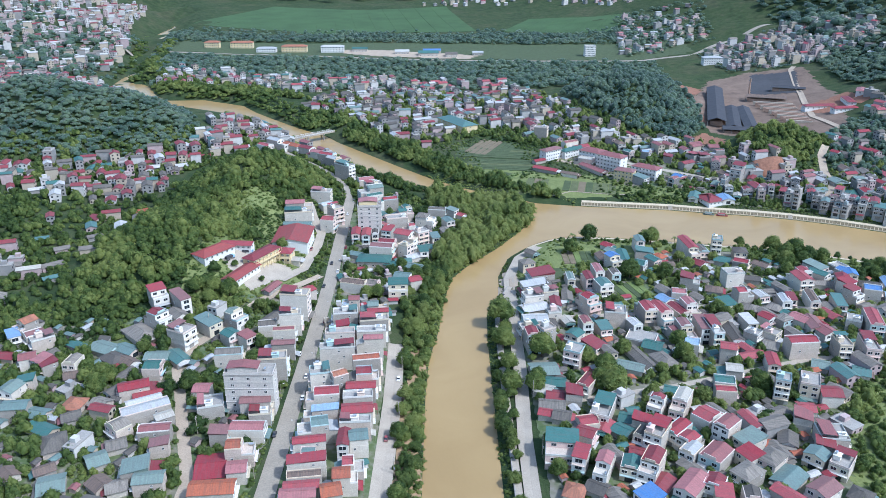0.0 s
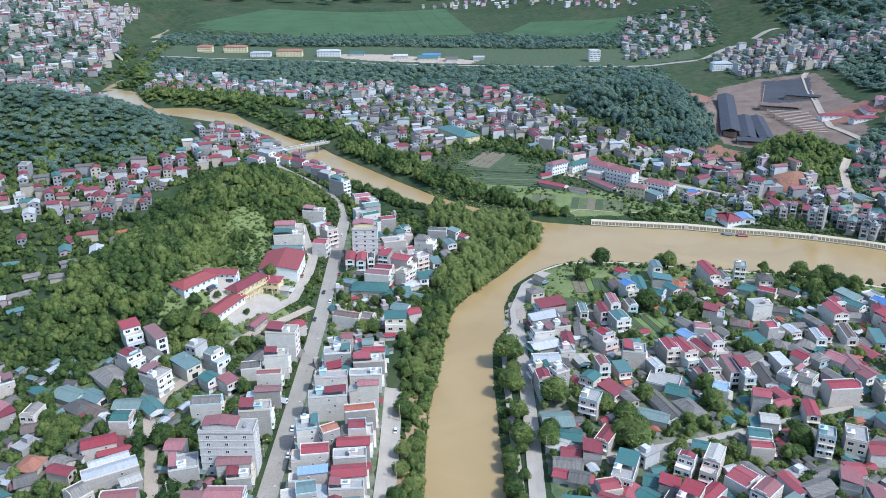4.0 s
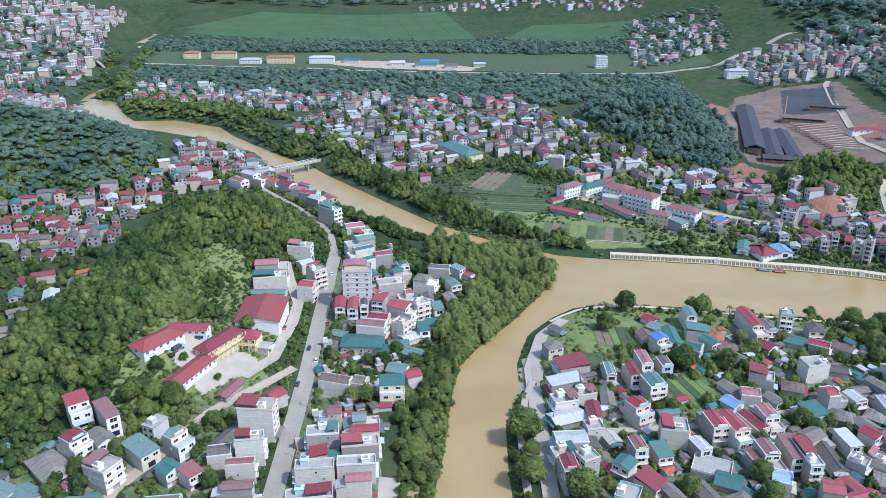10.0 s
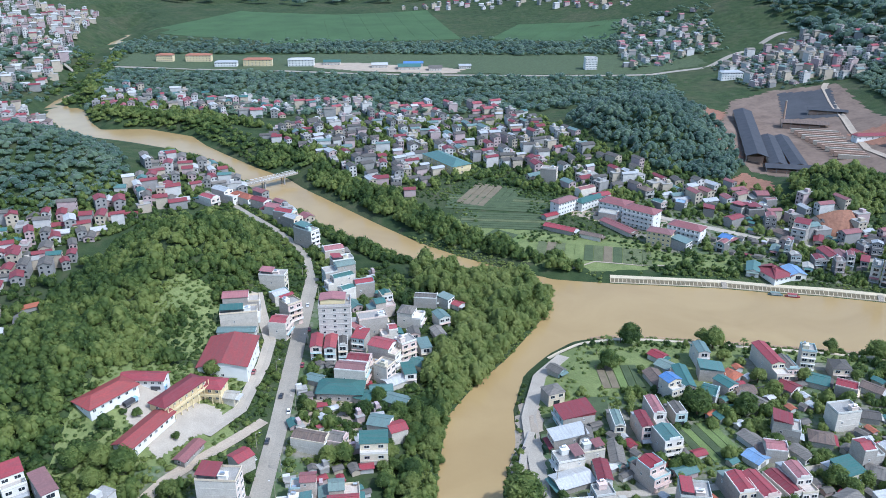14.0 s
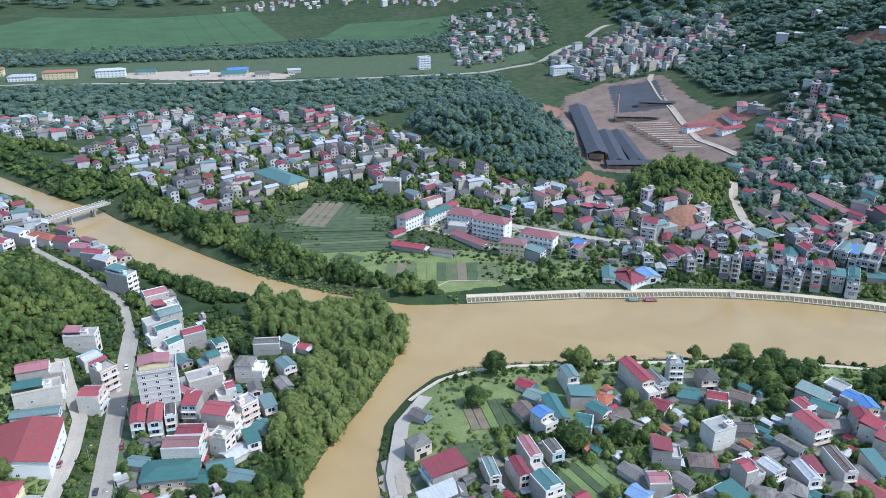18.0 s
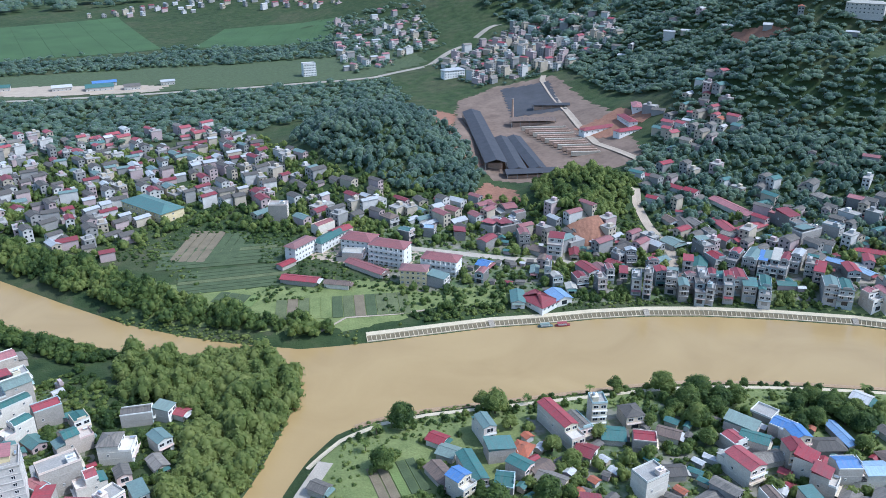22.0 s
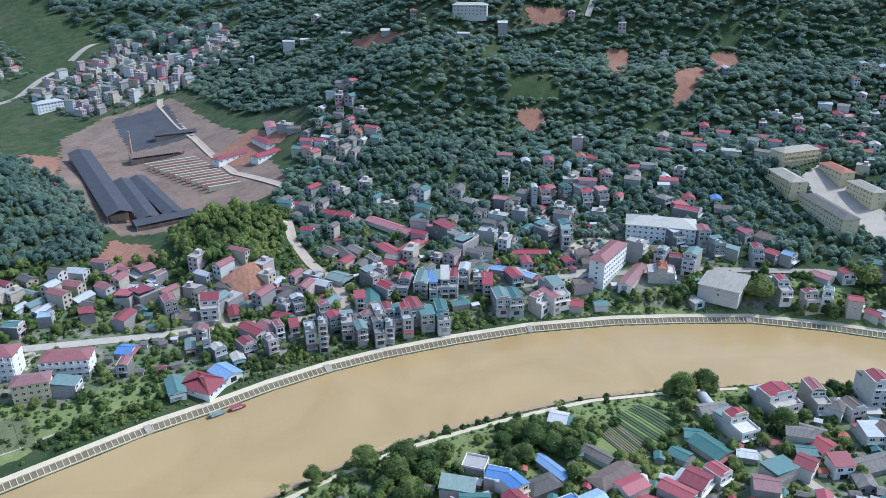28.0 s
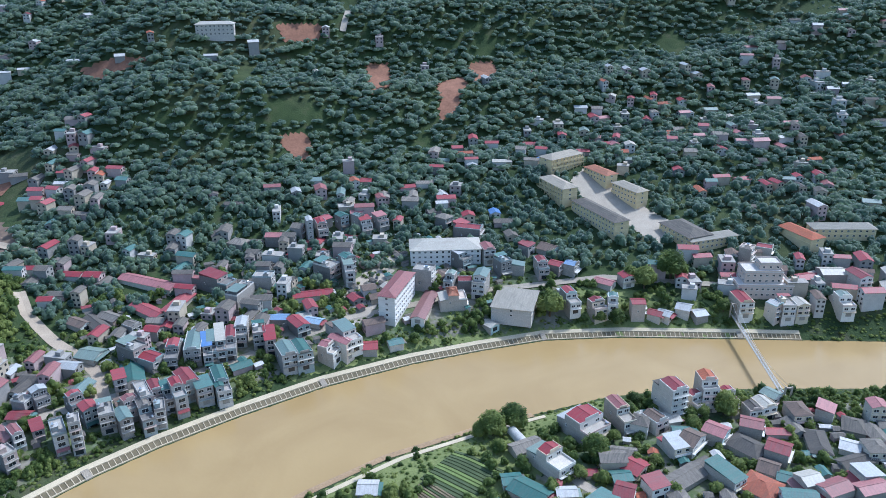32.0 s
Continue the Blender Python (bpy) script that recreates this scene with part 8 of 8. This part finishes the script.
LAMP = None
for y in range(270, 640, 30):
    x = (-79.6 if (y // 30) % 2 else -66.6) - max(0, y - 470) * 0.03
    m = pose(x, y, gz(x, y), 0, 0, 0 if (y // 30) % 2 else 180)
    if LAMP is None:
        LAMP = lamp_post()
        LAMP.matrix_basis = m
    else:
        copy_thing(LAMP, m)


def utility_pole():
    root = new("utility_pole")
    b = Bag()
    b.tube((0, 0, -0.5), (0, 0, 10.0), 0.2, 0.13, sides=7)
    part("pole", b, M_CONC2, root)
    for z in (8.6, 9.5):
        part("crossarm", _box(-1.1, -0.08, z, 1.1, 0.08, z + 0.14), M_CONC, root)
    part("meter_box", _box(-0.3, -0.5, 3.2, 0.3, -0.16, 4.2), M_STEEL, root)
    return tagged(root, "grey concrete utility pole with crossarms", "utility pole", "utility poles")


POLE = None
for x, y in ((-66.5, 285), (-66.5, 322), (-66.5, 360), (-66.6, 398), (-66.8, 436), (-67.5, 488), (-70, 545), (-21, 276), (-21, 318), (-21.5, 360), (44.5, 290), (45, 335), (47, 380), (48.5, 425), (-132, 395), (-112, 300)):
    m = pose(x, y, gz(x, y), 0, 0, 90)
    if POLE is None:
        POLE = utility_pole()
        POLE.matrix_basis = m
    else:
        copy_thing(POLE, m)


def truck(x, y, t):
    root = new("truck")
    part("cab", _box(1.9, -1.05, 0.6, 3.5, 1.05, 2.5), M_BLUEW, root, "light blue cab")
    part("windscreen", _box(3.51, -0.9, 1.5, 3.55, 0.9, 2.3), M_GLASS, root)
    part("cargo_bed", _box(-3.4, -1.15, 0.9, 1.8, 1.15, 1.1), M_CONC, root)
    part("cover", _box(-3.4, -1.15, 1.105, 1.8, 1.15, 2.7), M_BLACK, root, "dark canvas cover")
    for xx in (-2.3, -1.3, 2.6):
        for s in (-1, 1):
            b = Bag()
            b.tube((xx, s * 0.8, 0.5), (xx, s * 1.1, 0.5), 0.5, 0.5, sides=10)
            part("wheel", b, M_BLACK, root)
    root.matrix_basis = pose(x, y, float(grid_z(np.array([x]), np.array([y]))[0]) + 0.35, 0, 0, t)
    return tagged(root, "small covered truck parked in the compound yard", "truck")


truck(-136, 462, 60)
truck(-128, 476, 5)

# ---- low buildings that fill the gaps ----
far_town("outbuildings_point", [(52, 245), (330, 245), (470, 245), (440, 370), (330, 410), (250, 450), (170, 455), (60, 460)], 9, 81, "low grey sheds and lean-tos between houses", storeys=(1, 1, 1, 2), keep=0.62, colours="ggggggtrc", turn=25)
far_town("outbuildings_west", [(-250, 245), (-85, 245), (-85, 420), (-150, 410), (-245, 390)], 11, 82, "low grey sheds between village houses", storeys=(1, 1, 2), keep=0.3, colours="ggggtrc", turn=-20)
far_town("outbuildings_bank", [(240, 640), (300, 620), (400, 572), (480, 500), (510, 480), (520, 540), (440, 590), (330, 650), (250, 690)], 9.5, 83, "low sheds between the east bank houses", storeys=(1, 1, 2), keep=0.5, colours="ggggtrcw", turn=-35)
far_town("outbuildings_street", [(-62, 440), (-30, 460), (-22, 560), (-40, 640), (-66, 640)], 10, 84, "low sheds east of the main street", storeys=(1, 2), keep=0.5, colours="gtrc")
far_town("lean_tos_point", [(50, 245), (480, 245), (440, 380), (330, 430), (300, 470), (230, 500), (160, 520), (112, 470), (56, 480)], 6, 91, "small lean-tos and coops between houses", storeys=(1,), keep=0.55, colours="gggrttwo", turn=25, small=True)
far_town("lean_tos_west", [(-250, 245), (-85, 245), (-85, 430), (-150, 410), (-245, 390)], 7, 92, "small lean-tos between village houses", storeys=(1,), keep=0.35, colours="gggrttw", turn=-20, small=True)
far_town("lean_tos_bank", [(180, 690), (240, 640), (300, 620), (400, 572), (480, 500), (510, 480), (560, 560), (500, 660), (400, 720), (330, 690), (250, 740)], 6.5, 93, "small lean-tos between the bank houses", storeys=(1,), keep=0.45, colours="gggrttw", turn=-35, small=True)
far_town("lean_tos_street", [(-68, 250), (-30, 250), (-30, 440), (-22, 560), (-40, 640), (-66, 640)], 6.5, 94, "small lean-tos behind the street houses", storeys=(1,), keep=0.7, colours="gtrcw", small=True)

# ---- single trees ----
grove([(-22, 250), (-11, 250), (-9, 400), (-3, 440), (2, 490), (-14, 495), (-26, 470), (-24, 400)], 6.0, 1.05, 11, most=60)
grove([(28, 250), (34, 250), (37, 430), (33, 445), (29, 420)], 7, 1.0, 12, most=26)
grove([(43, 250), (50, 250), (52, 440), (46, 440)], 9, 0.9, 13, most=14)
grove([(-84, 250), (-79.5, 250), (-79.5, 520), (-85, 520)], 6, 0.6, 15, kinds=(0, 2), road_gap=0.2, most=30)
for x, y, s in ((96, 545, 1.0), (104, 548, 1.1), (88, 535, 0.9), (172, 543, 0.8), (205, 540, 0.9), (330, 488, 0.9)):
    tree(9, x, y, s, x * 7)

# ---- woods ----
woods("garden_trees_point", [(55, 240), (330, 240), (480, 240), (440, 390), (330, 470), (300, 480), (120, 500), (60, 480)], 6.4, 0.78, 71, "garden trees between the houses of the point", keep=0.95)
woods("garden_trees_west", [(-260, 240), (-90, 240), (-80, 420), (-150, 430), (-250, 420)], 6.0, 0.85, 72, "garden trees between the village houses", keep=0.95)
woods("garden_trees_street", [(-66, 435), (-5, 455), (15, 520), (30, 560), (-30, 655), (-70, 640)], 7.5, 0.8, 73, "garden trees east of the main street", keep=0.9)
woods("bank_trees_east", [(150, 640), (220, 632), (330, 600), (420, 545), (500, 450), (520, 470), (440, 570), (330, 640), (220, 700), (150, 690)], 8, 0.75, 74, "trees between the houses on the east bank", keep=0.75, holes=([(276, 690), (305, 678), (326, 702), (326, 720), (306, 727), (290, 724)],))
woods("wood_college", [(545, 560), (600, 540), (700, 520), (730, 330), (640, 240), (570, 320), (560, 430), (540, 500)], 7.5, 1.0, 75, "trees round the college on the slope", fine=False, keep=0.85, material=M_HAZED, holes=(COLLEGE_YARD,))
woods("garden_trees_north", [(-105, 900), (-20, 790), (40, 840), (120, 770), (200, 720), (330, 640), (360, 720), (240, 820), (160, 900), (130, 1060), (-150, 1060)], 7.5, 0.85, 76, "garden trees between the northern houses", fine=False, keep=0.9, holes=([(276, 690), (305, 678), (326, 702), (326, 720), (306, 727), (290, 724)],))
woods("garden_trees_side_valley", [(-430, 620), (-250, 680), (-180, 750), (-200, 850), (-320, 760), (-430, 720)], 7, 0.8, 77, "trees between the side valley houses", fine=False, keep=0.9)
HILL_WEST = [(-232, 425), (-190, 398), (-160, 440), (-158, 480), (-122, 500), (-122, 560), (-112, 600), (-95, 660), (-130, 705), (-172, 738), (-214, 712), (-230, 650), (-224, 590), (-226, 520)]
woods("wood_west", HILL_WEST, 5.6, 1.0, 31, "dense green wood over a steep hill", holes=([(-147, 508), (-119, 508), (-119, 548), (-128, 580), (-150, 576), (-153, 540)],))
woods("trees_west_valley", [(-345, 440), (-232, 425), (-226, 520), (-224, 590), (-240, 640), (-285, 600), (-340, 615), (-420, 640), (-420, 520)], 7.2, 0.85, 131, "trees and gardens in the valley west of the hill", keep=0.8)
woods("wood_far_west", [(-560, 600), (-420, 690), (-335, 700), (-290, 728), (-255, 762), (-262, 830), (-300, 900), (-420, 960), (-560, 930), (-700, 800)], 7.2, 1.05, 32, "wooded hills behind the houses", fine="far", material=M_HAZED)
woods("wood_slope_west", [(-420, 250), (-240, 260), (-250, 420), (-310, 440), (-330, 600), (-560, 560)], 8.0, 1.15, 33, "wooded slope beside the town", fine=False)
woods("wood_knoll", [(150, 1000), (190, 1090), (250, 1110), (300, 1030), (305, 930), (285, 850), (262, 815), (205, 830), (165, 900)], 6.5, 1.1, 34, "round wooded knoll behind the houses", fine=False, material=M_HAZED)
woods("wood_mound", [(296, 728), (290, 750), (305, 800), (345, 822), (385, 805), (392, 772), (372, 752), (350, 728), (335, 716), (322, 716), (308, 722)], 5.8, 1.0, 35, "small wooded mound above a red cutting")
woods("wood_point", [(0, 480), (8, 480), (24, 512), (44, 540), (64, 573), (78, 605), (60, 640), (20, 648), (-14, 660), (-10, 620), (22, 590), (10, 550), (-4, 520)], 5.0, 1.15, 36, "thick bamboo and trees on the river point", fine="bamboo", material=M_BAMBOO, water_gap=0.2)
woods("wood_north_bank", [(-110, 850), (-80, 806), (-40, 758), (-6, 716), (24, 688), (50, 670), (84, 650), (120, 642), (122, 652), (90, 664), (60, 680), (40, 700), (10, 735), (-30, 785), (-70, 835), (-105, 880)], 5.2, 1.15, 37, "bushy bamboo along the river bank", fine=True, water_gap=0.3)
woods("bank_bushes_quay", [(-21, 240), (-9, 240), (-9, 350), (-7, 385), (-2, 420), (2, 455), (8, 492), (-8, 500), (-20, 470), (-23, 400), (-20, 330)], 4.2, 0.7, 47, "bushes and bamboo along the near river bank", keep=0.7, water_gap=0.3)
woods("bank_bushes_point", [(27, 240), (30, 240), (30, 420), (36, 448), (46, 470), (47, 515), (60, 540), (40, 500), (30, 440)], 3.4, 0.42, 48, "low bushes along the quay", keep=0.5, water_gap=0.6)
woods("bank_bushes_south", [(64, 540), (100, 556), (180, 546), (231, 537), (287, 518), (350, 486), (400, 444), (402, 438), (340, 480), (280, 508), (180, 532), (100, 545)], 3.8, 0.5, 49, "bushes along the south bank path", keep=0.6, water_gap=1.5)
woods("bank_bushes_wall", [(130, 642), (190, 634), (260, 622), (320, 600), (400, 556), (450, 512), (440, 530), (400, 570), (320, 614), (260, 634), (190, 646)], 4.5, 0.55, 50, "bushes between the embankment and the houses", keep=0.6)
woods("garden_trees_bank", [(56, 486), (100, 535), (180, 530), (235, 520), (290, 500), (330, 475), (400, 425), (440, 380), (330, 425), (300, 470), (220, 500), (140, 515), (112, 480)], 6.2, 0.62, 78, "fruit trees and bananas behind the south bank", keep=0.5)
woods("banana_grove", [(299, 505), (322, 482), (312, 459), (284, 448), (268, 476)], 4.6, 0.72, 135, "thick fruit trees beside the vegetable rows", keep=0.95)
woods("banana_grove", [(212, 514), (236, 524), (261, 514), (264, 491), (246, 486), (226, 500)], 4.8, 0.72, 136, "thick fruit trees behind the bank path", keep=0.9)
woods("street_trees_bridge", [(-98, 660), (-84, 650), (-70, 655), (-90, 690), (-150, 765), (-165, 765), (-115, 700)], 5.0, 0.7, 137, "trees crowding the street to the bridge", keep=0.8)
woods("wood_left_bank", [(-95, 745), (-60, 705), (-30, 682), (-15, 664), (-30, 655), (-60, 680), (-100, 730)], 5.5, 1.0, 38, "bushes along the river bank", water_gap=1.5)
woods("wood_upstream", [(-110, 880), (-60, 850), (-100, 960), (-160, 1010), (-230, 1040), (-380, 1100), (-430, 1200), (-330, 1130), (-210, 1060), (-140, 960), (-180, 905)], 6.5, 1.1, 39, "trees along the upper river", fine=False)
GRASS_GAPS = ([(660, 805), (672, 796), (639, 769), (624, 776)], [(827, 646), (836, 632), (829, 616), (816, 628)], [(937, 484), (948, 464), (922, 452), (914, 470)],
              [(672, 632), (682, 619), (666, 611), (658, 621)], [(623, 750), (650, 728), (652, 703), (644, 694), (632, 719), (617, 738)])
EAST_GAPS = GRASS_GAPS + RED_CLEARINGS
EAST_WOOD = [(395, 800), (470, 800), (520, 720), (560, 640), (640, 560), (700, 500), (720, 360), (640, 250), (900, 150), (1150, 250), (1250, 700), (1150, 1200), (800, 1250), (560, 1230), (520, 1050), (520, 900)]
woods("wood_east", EAST_WOOD, 7.0, 1.15, 40, "broad wooded hillside above the town", fine="far", keep=1.0, holes=EAST_GAPS, material=M_HAZED)
woods("wood_east_town", [(400, 800), (360, 720), (440, 600), (520, 560), (600, 540), (690, 500), (640, 560), (560, 640), (540, 760), (470, 820), (410, 815)], 6.8, 0.9, 41, "trees between the hillside houses", fine=False, keep=1.0, material=M_HAZED)
woods("wood_far_hills", [(560, 1250), (1200, 1250), (1350, 600), (1300, 100), (1900, 0), (2100, 1500), (1400, 2300), (500, 2400), (620, 1700)], 19, 2.5, 42, "far wooded hills", fine="far", material=M_HAZED)
woods("wood_valley", [(-420, 1140), (-200, 1070), (150, 1100), (330, 1160), (340, 1290), (170, 1310), (-100, 1330), (-460, 1360)], 9.5, 1.2, 43, "thick trees on the valley floor", fine="far", keep=0.95, material=M_HAZED)
woods("wood_far_valley", [(-520, 1500), (-300, 1530), (0, 1530), (250, 1490), (420, 1470), (480, 1530), (300, 1600), (80, 1645), (-300, 1615), (-540, 1610)], 9, 1.15, 44, "tree belt between the highway and the rice fields", fine="far", keep=0.85, material=M_HAZED)
woods("wood_far_north", [(-1800, 2250), (1800, 2350), (1800, 3300), (-1800, 3300)], 50, 4.6, 45, "wooded hills far to the north", fine="far", material=M_HAZED)
woods("wood_far_left", [(-900, 900), (-560, 940), (-520, 1200), (-650, 1500), (-900, 1900), (-1700, 2300), (-1700, 700), (-1100, 500)], 22, 2.2, 46, "wooded hills far to the west", fine="far", keep=0.6, material=M_HAZED)

# ---- low scrub, gardens and verges ----
woods("scrub_left_bank", [(-30, 240), (-5, 240), (0, 440), (30, 510), (90, 600), (60, 660), (-120, 800), (-140, 780), (-20, 640), (-30, 400)], 2.4, 0.9, 101, "low scrub down to the water", fine="scrub", keep=0.9, water_gap=-0.5, band=8, material=M_BAMBOO)
woods("scrub_north_bank", [(-120, 900), (120, 625), (125, 665), (-90, 900)], 2.8, 0.9, 102, "low scrub down to the water", fine="scrub", keep=0.85, water_gap=-0.5, band=9, material=M_BAMBOO)
woods("scrub_south_bank", [(48, 480), (90, 565), (250, 540), (420, 440), (470, 375), (440, 380), (330, 470), (180, 535), (90, 535), (56, 480)], 2.6, 0.7, 103, "grass tufts and low scrub along the bank", fine="scrub", keep=0.6, water_gap=0.3)
woods("scrub_compound", [(-170, 415), (-100, 415), (-80, 455), (-84, 500), (-82, 600), (-120, 625), (-170, 540)], 2.7, 1.1, 104, "bushes and tall grass round the compound", fine="scrub", keep=0.75, holes=([(-146, 466), (-137, 478), (-100, 474), (-99, 462), (-108, 450), (-118, 436), (-130, 448)],))
woods("scrub_point", [(48, 245), (470, 245), (440, 390), (330, 430), (300, 480), (230, 510), (112, 500), (60, 490)], 3.3, 0.9, 105, "garden shrubs between the houses of the point", fine="scrub", keep=0.6)
woods("scrub_north", [(60, 700), (150, 645), (330, 604), (450, 535), (540, 430), (560, 560), (500, 640), (350, 720), (200, 770), (60, 830), (-20, 800)], 3.6, 1.0, 106, "garden shrubs between the north bank houses", fine="scrub", keep=0.6, holes=([(282, 690), (325, 690), (325, 712), (282, 712)],))
woods("scrub_village", [(-260, 245), (-85, 245), (-82, 430), (-150, 420), (-250, 420)], 3.0, 1.0, 107, "garden shrubs between the village houses", fine="scrub", keep=0.6)
woods("scrub_street", [(-85, 250), (-79, 250), (-79, 600), (-85, 600)], 2.0, 0.8, 108, "clipped hedge and shrubs along the main street", fine="scrub", keep=0.7)
woods("scrub_bridge_street", [(-112, 590), (-60, 600), (-55, 650), (-80, 690), (-140, 775), (-180, 785), (-180, 740), (-120, 700), (-96, 660)], 2.8, 1.2, 138, "shrubs and weeds beside the street to the bridge", fine="scrub", keep=0.9)
woods("scrub_street_east", [(-67, 430), (-30, 440), (10, 520), (30, 600), (-40, 650), (-66, 640)], 2.8, 1.0, 109, "shrubs between the houses east of the street", fine="scrub", keep=0.7)
woods("garden_trees_compound", [(-175, 405), (-105, 415), (-92, 440), (-100, 460), (-150, 485), (-128, 505), (-130, 560), (-175, 520)], 6.2, 0.85, 110, "trees pressing round the compound", keep=0.8, holes=([(-152, 466), (-137, 490), (-90, 490), (-92, 450), (-110, 436), (-118, 426), (-136, 445)],))
woods("terrace_scrub", [(-5, 800), (30, 770), (90, 745), (110, 790), (60, 850), (20, 870)], 3.4, 0.8, 111, "scrub and hedges between terraced plots", fine="scrub", keep=0.5)
woods("garden_trees_east", [(448, 522), (500, 450), (540, 345), (590, 330), (575, 400), (545, 440), (520, 520), (470, 560)], 6.0, 0.8, 112, "garden trees above the east embankment", keep=0.7)
woods("wood_river_bend", [(-330, 980), (-130, 790), (-100, 750), (-150, 900), (-250, 1010), (-400, 1090), (-580, 1500), (-480, 1500), (-380, 1130), (-200, 1060), (-100, 900), (-120, 870), (-250, 1000)], 8, 1.0, 113, "trees along the upper river bend", fine="far", keep=0.9, band=40, holes=([(-400, 980), (-212, 900), (-196, 930), (-236, 978), (-300, 1002), (-400, 1035)],))
for k, line in enumerate(([(-400, 1040), (-420, 1062), (-470, 1130), (-500, 1200), (-515, 1300), (-560, 1480), (-600, 1600), (-580, 1600), (-535, 1470), (-490, 1300), (-470, 1195), (-440, 1120), (-395, 1060)],
                          [(-600, 1600), (-560, 1590), (-545, 1640), (-600, 1650)], [(-480, 1180), (-436, 1172), (-396, 1100), (-350, 1075), (-260, 1040), (-220, 1030), (-240, 1060), (-340, 1110), (-420, 1230), (-470, 1330)])):
    woods("trees_upper_river", line, 7.5, 1.05, 132 + k, "dense trees along the narrow upper river", fine="far", water_gap=0.5)
woods("garden_trees_footbridge", [(425, 415), (470, 345), (505, 262), (520, 240), (470, 240), (440, 380)], 6.0, 0.7, 114, "garden trees near the footbridge", keep=0.75)
woods("scrub_footbridge", [(425, 422), (475, 350), (512, 270), (520, 240), (480, 240), (440, 380)], 2.8, 0.8, 115, "low scrub near the footbridge", fine="scrub", keep=0.7, water_gap=0.5)
woods("scrub_embankment", [(150, 640), (260, 617), (400, 556), (500, 450), (545, 345), (560, 350), (520, 460), (410, 570), (270, 632), (150, 652)], 2.6, 0.8, 116, "weeds and shrubs above the embankment", fine="scrub", keep=0.7)
woods("bank_trees_dense", [(240, 660), (340, 615), (420, 570), (470, 560), (470, 640), (420, 720), (372, 712), (340, 690), (330, 660), (250, 700)], 5.5, 0.8, 117, "dark trees between the east bank houses", keep=0.85)
woods("scrub_quay", [(25.5, 240), (30, 240), (30, 425), (40, 470), (37, 480), (26, 430)], 1.9, 0.7, 118, "weeds and low bushes at the foot of the quay", fine="scrub", keep=0.8, water_gap=-0.3)
woods("wood_saddle", [(-440, 600), (-300, 590), (-255, 690), (-205, 728), (-235, 742), (-300, 690), (-430, 640)], 7.0, 0.95, 119, "trees on the saddle behind the hill", fine=False, keep=0.5)
woods("trees_works_north", [(420, 1170), (620, 1150), (700, 1300), (600, 1430), (420, 1340)], 9.0, 0.95, 120, "trees between the houses north of the works", fine="far", keep=0.6, material=M_HAZED)
woods("trees_far_quarter", [(-800, 1130), (-520, 1120), (-430, 1230), (-500, 1520), (-640, 1580), (-820, 1520)], 11, 1.1, 121, "trees between the houses of the far quarter", fine="far", keep=0.55, material=M_HAZED)
woods("trees_highway", [(300, 1340), (480, 1420), (540, 1720), (380, 1780), (320, 1560)], 11, 1.1, 122, "trees between the far highway houses", fine="far", keep=0.55, material=M_HAZED)
woods("trees_field_hedges", [(-560, 1600), (420, 1590), (440, 1640), (100, 1690), (-560, 1690)], 13, 1.2, 123, "hedges and tree belts at the edge of the rice fields", fine="far", keep=0.4, material=M_HAZED)
woods("scrub_downstream", [(528, 360), (556, 280), (580, 180), (610, 180), (590, 300), (552, 370)], 2.6, 0.9, 124, "shrubs along the lower river bank", fine="scrub", keep=0.7, water_gap=0.2)
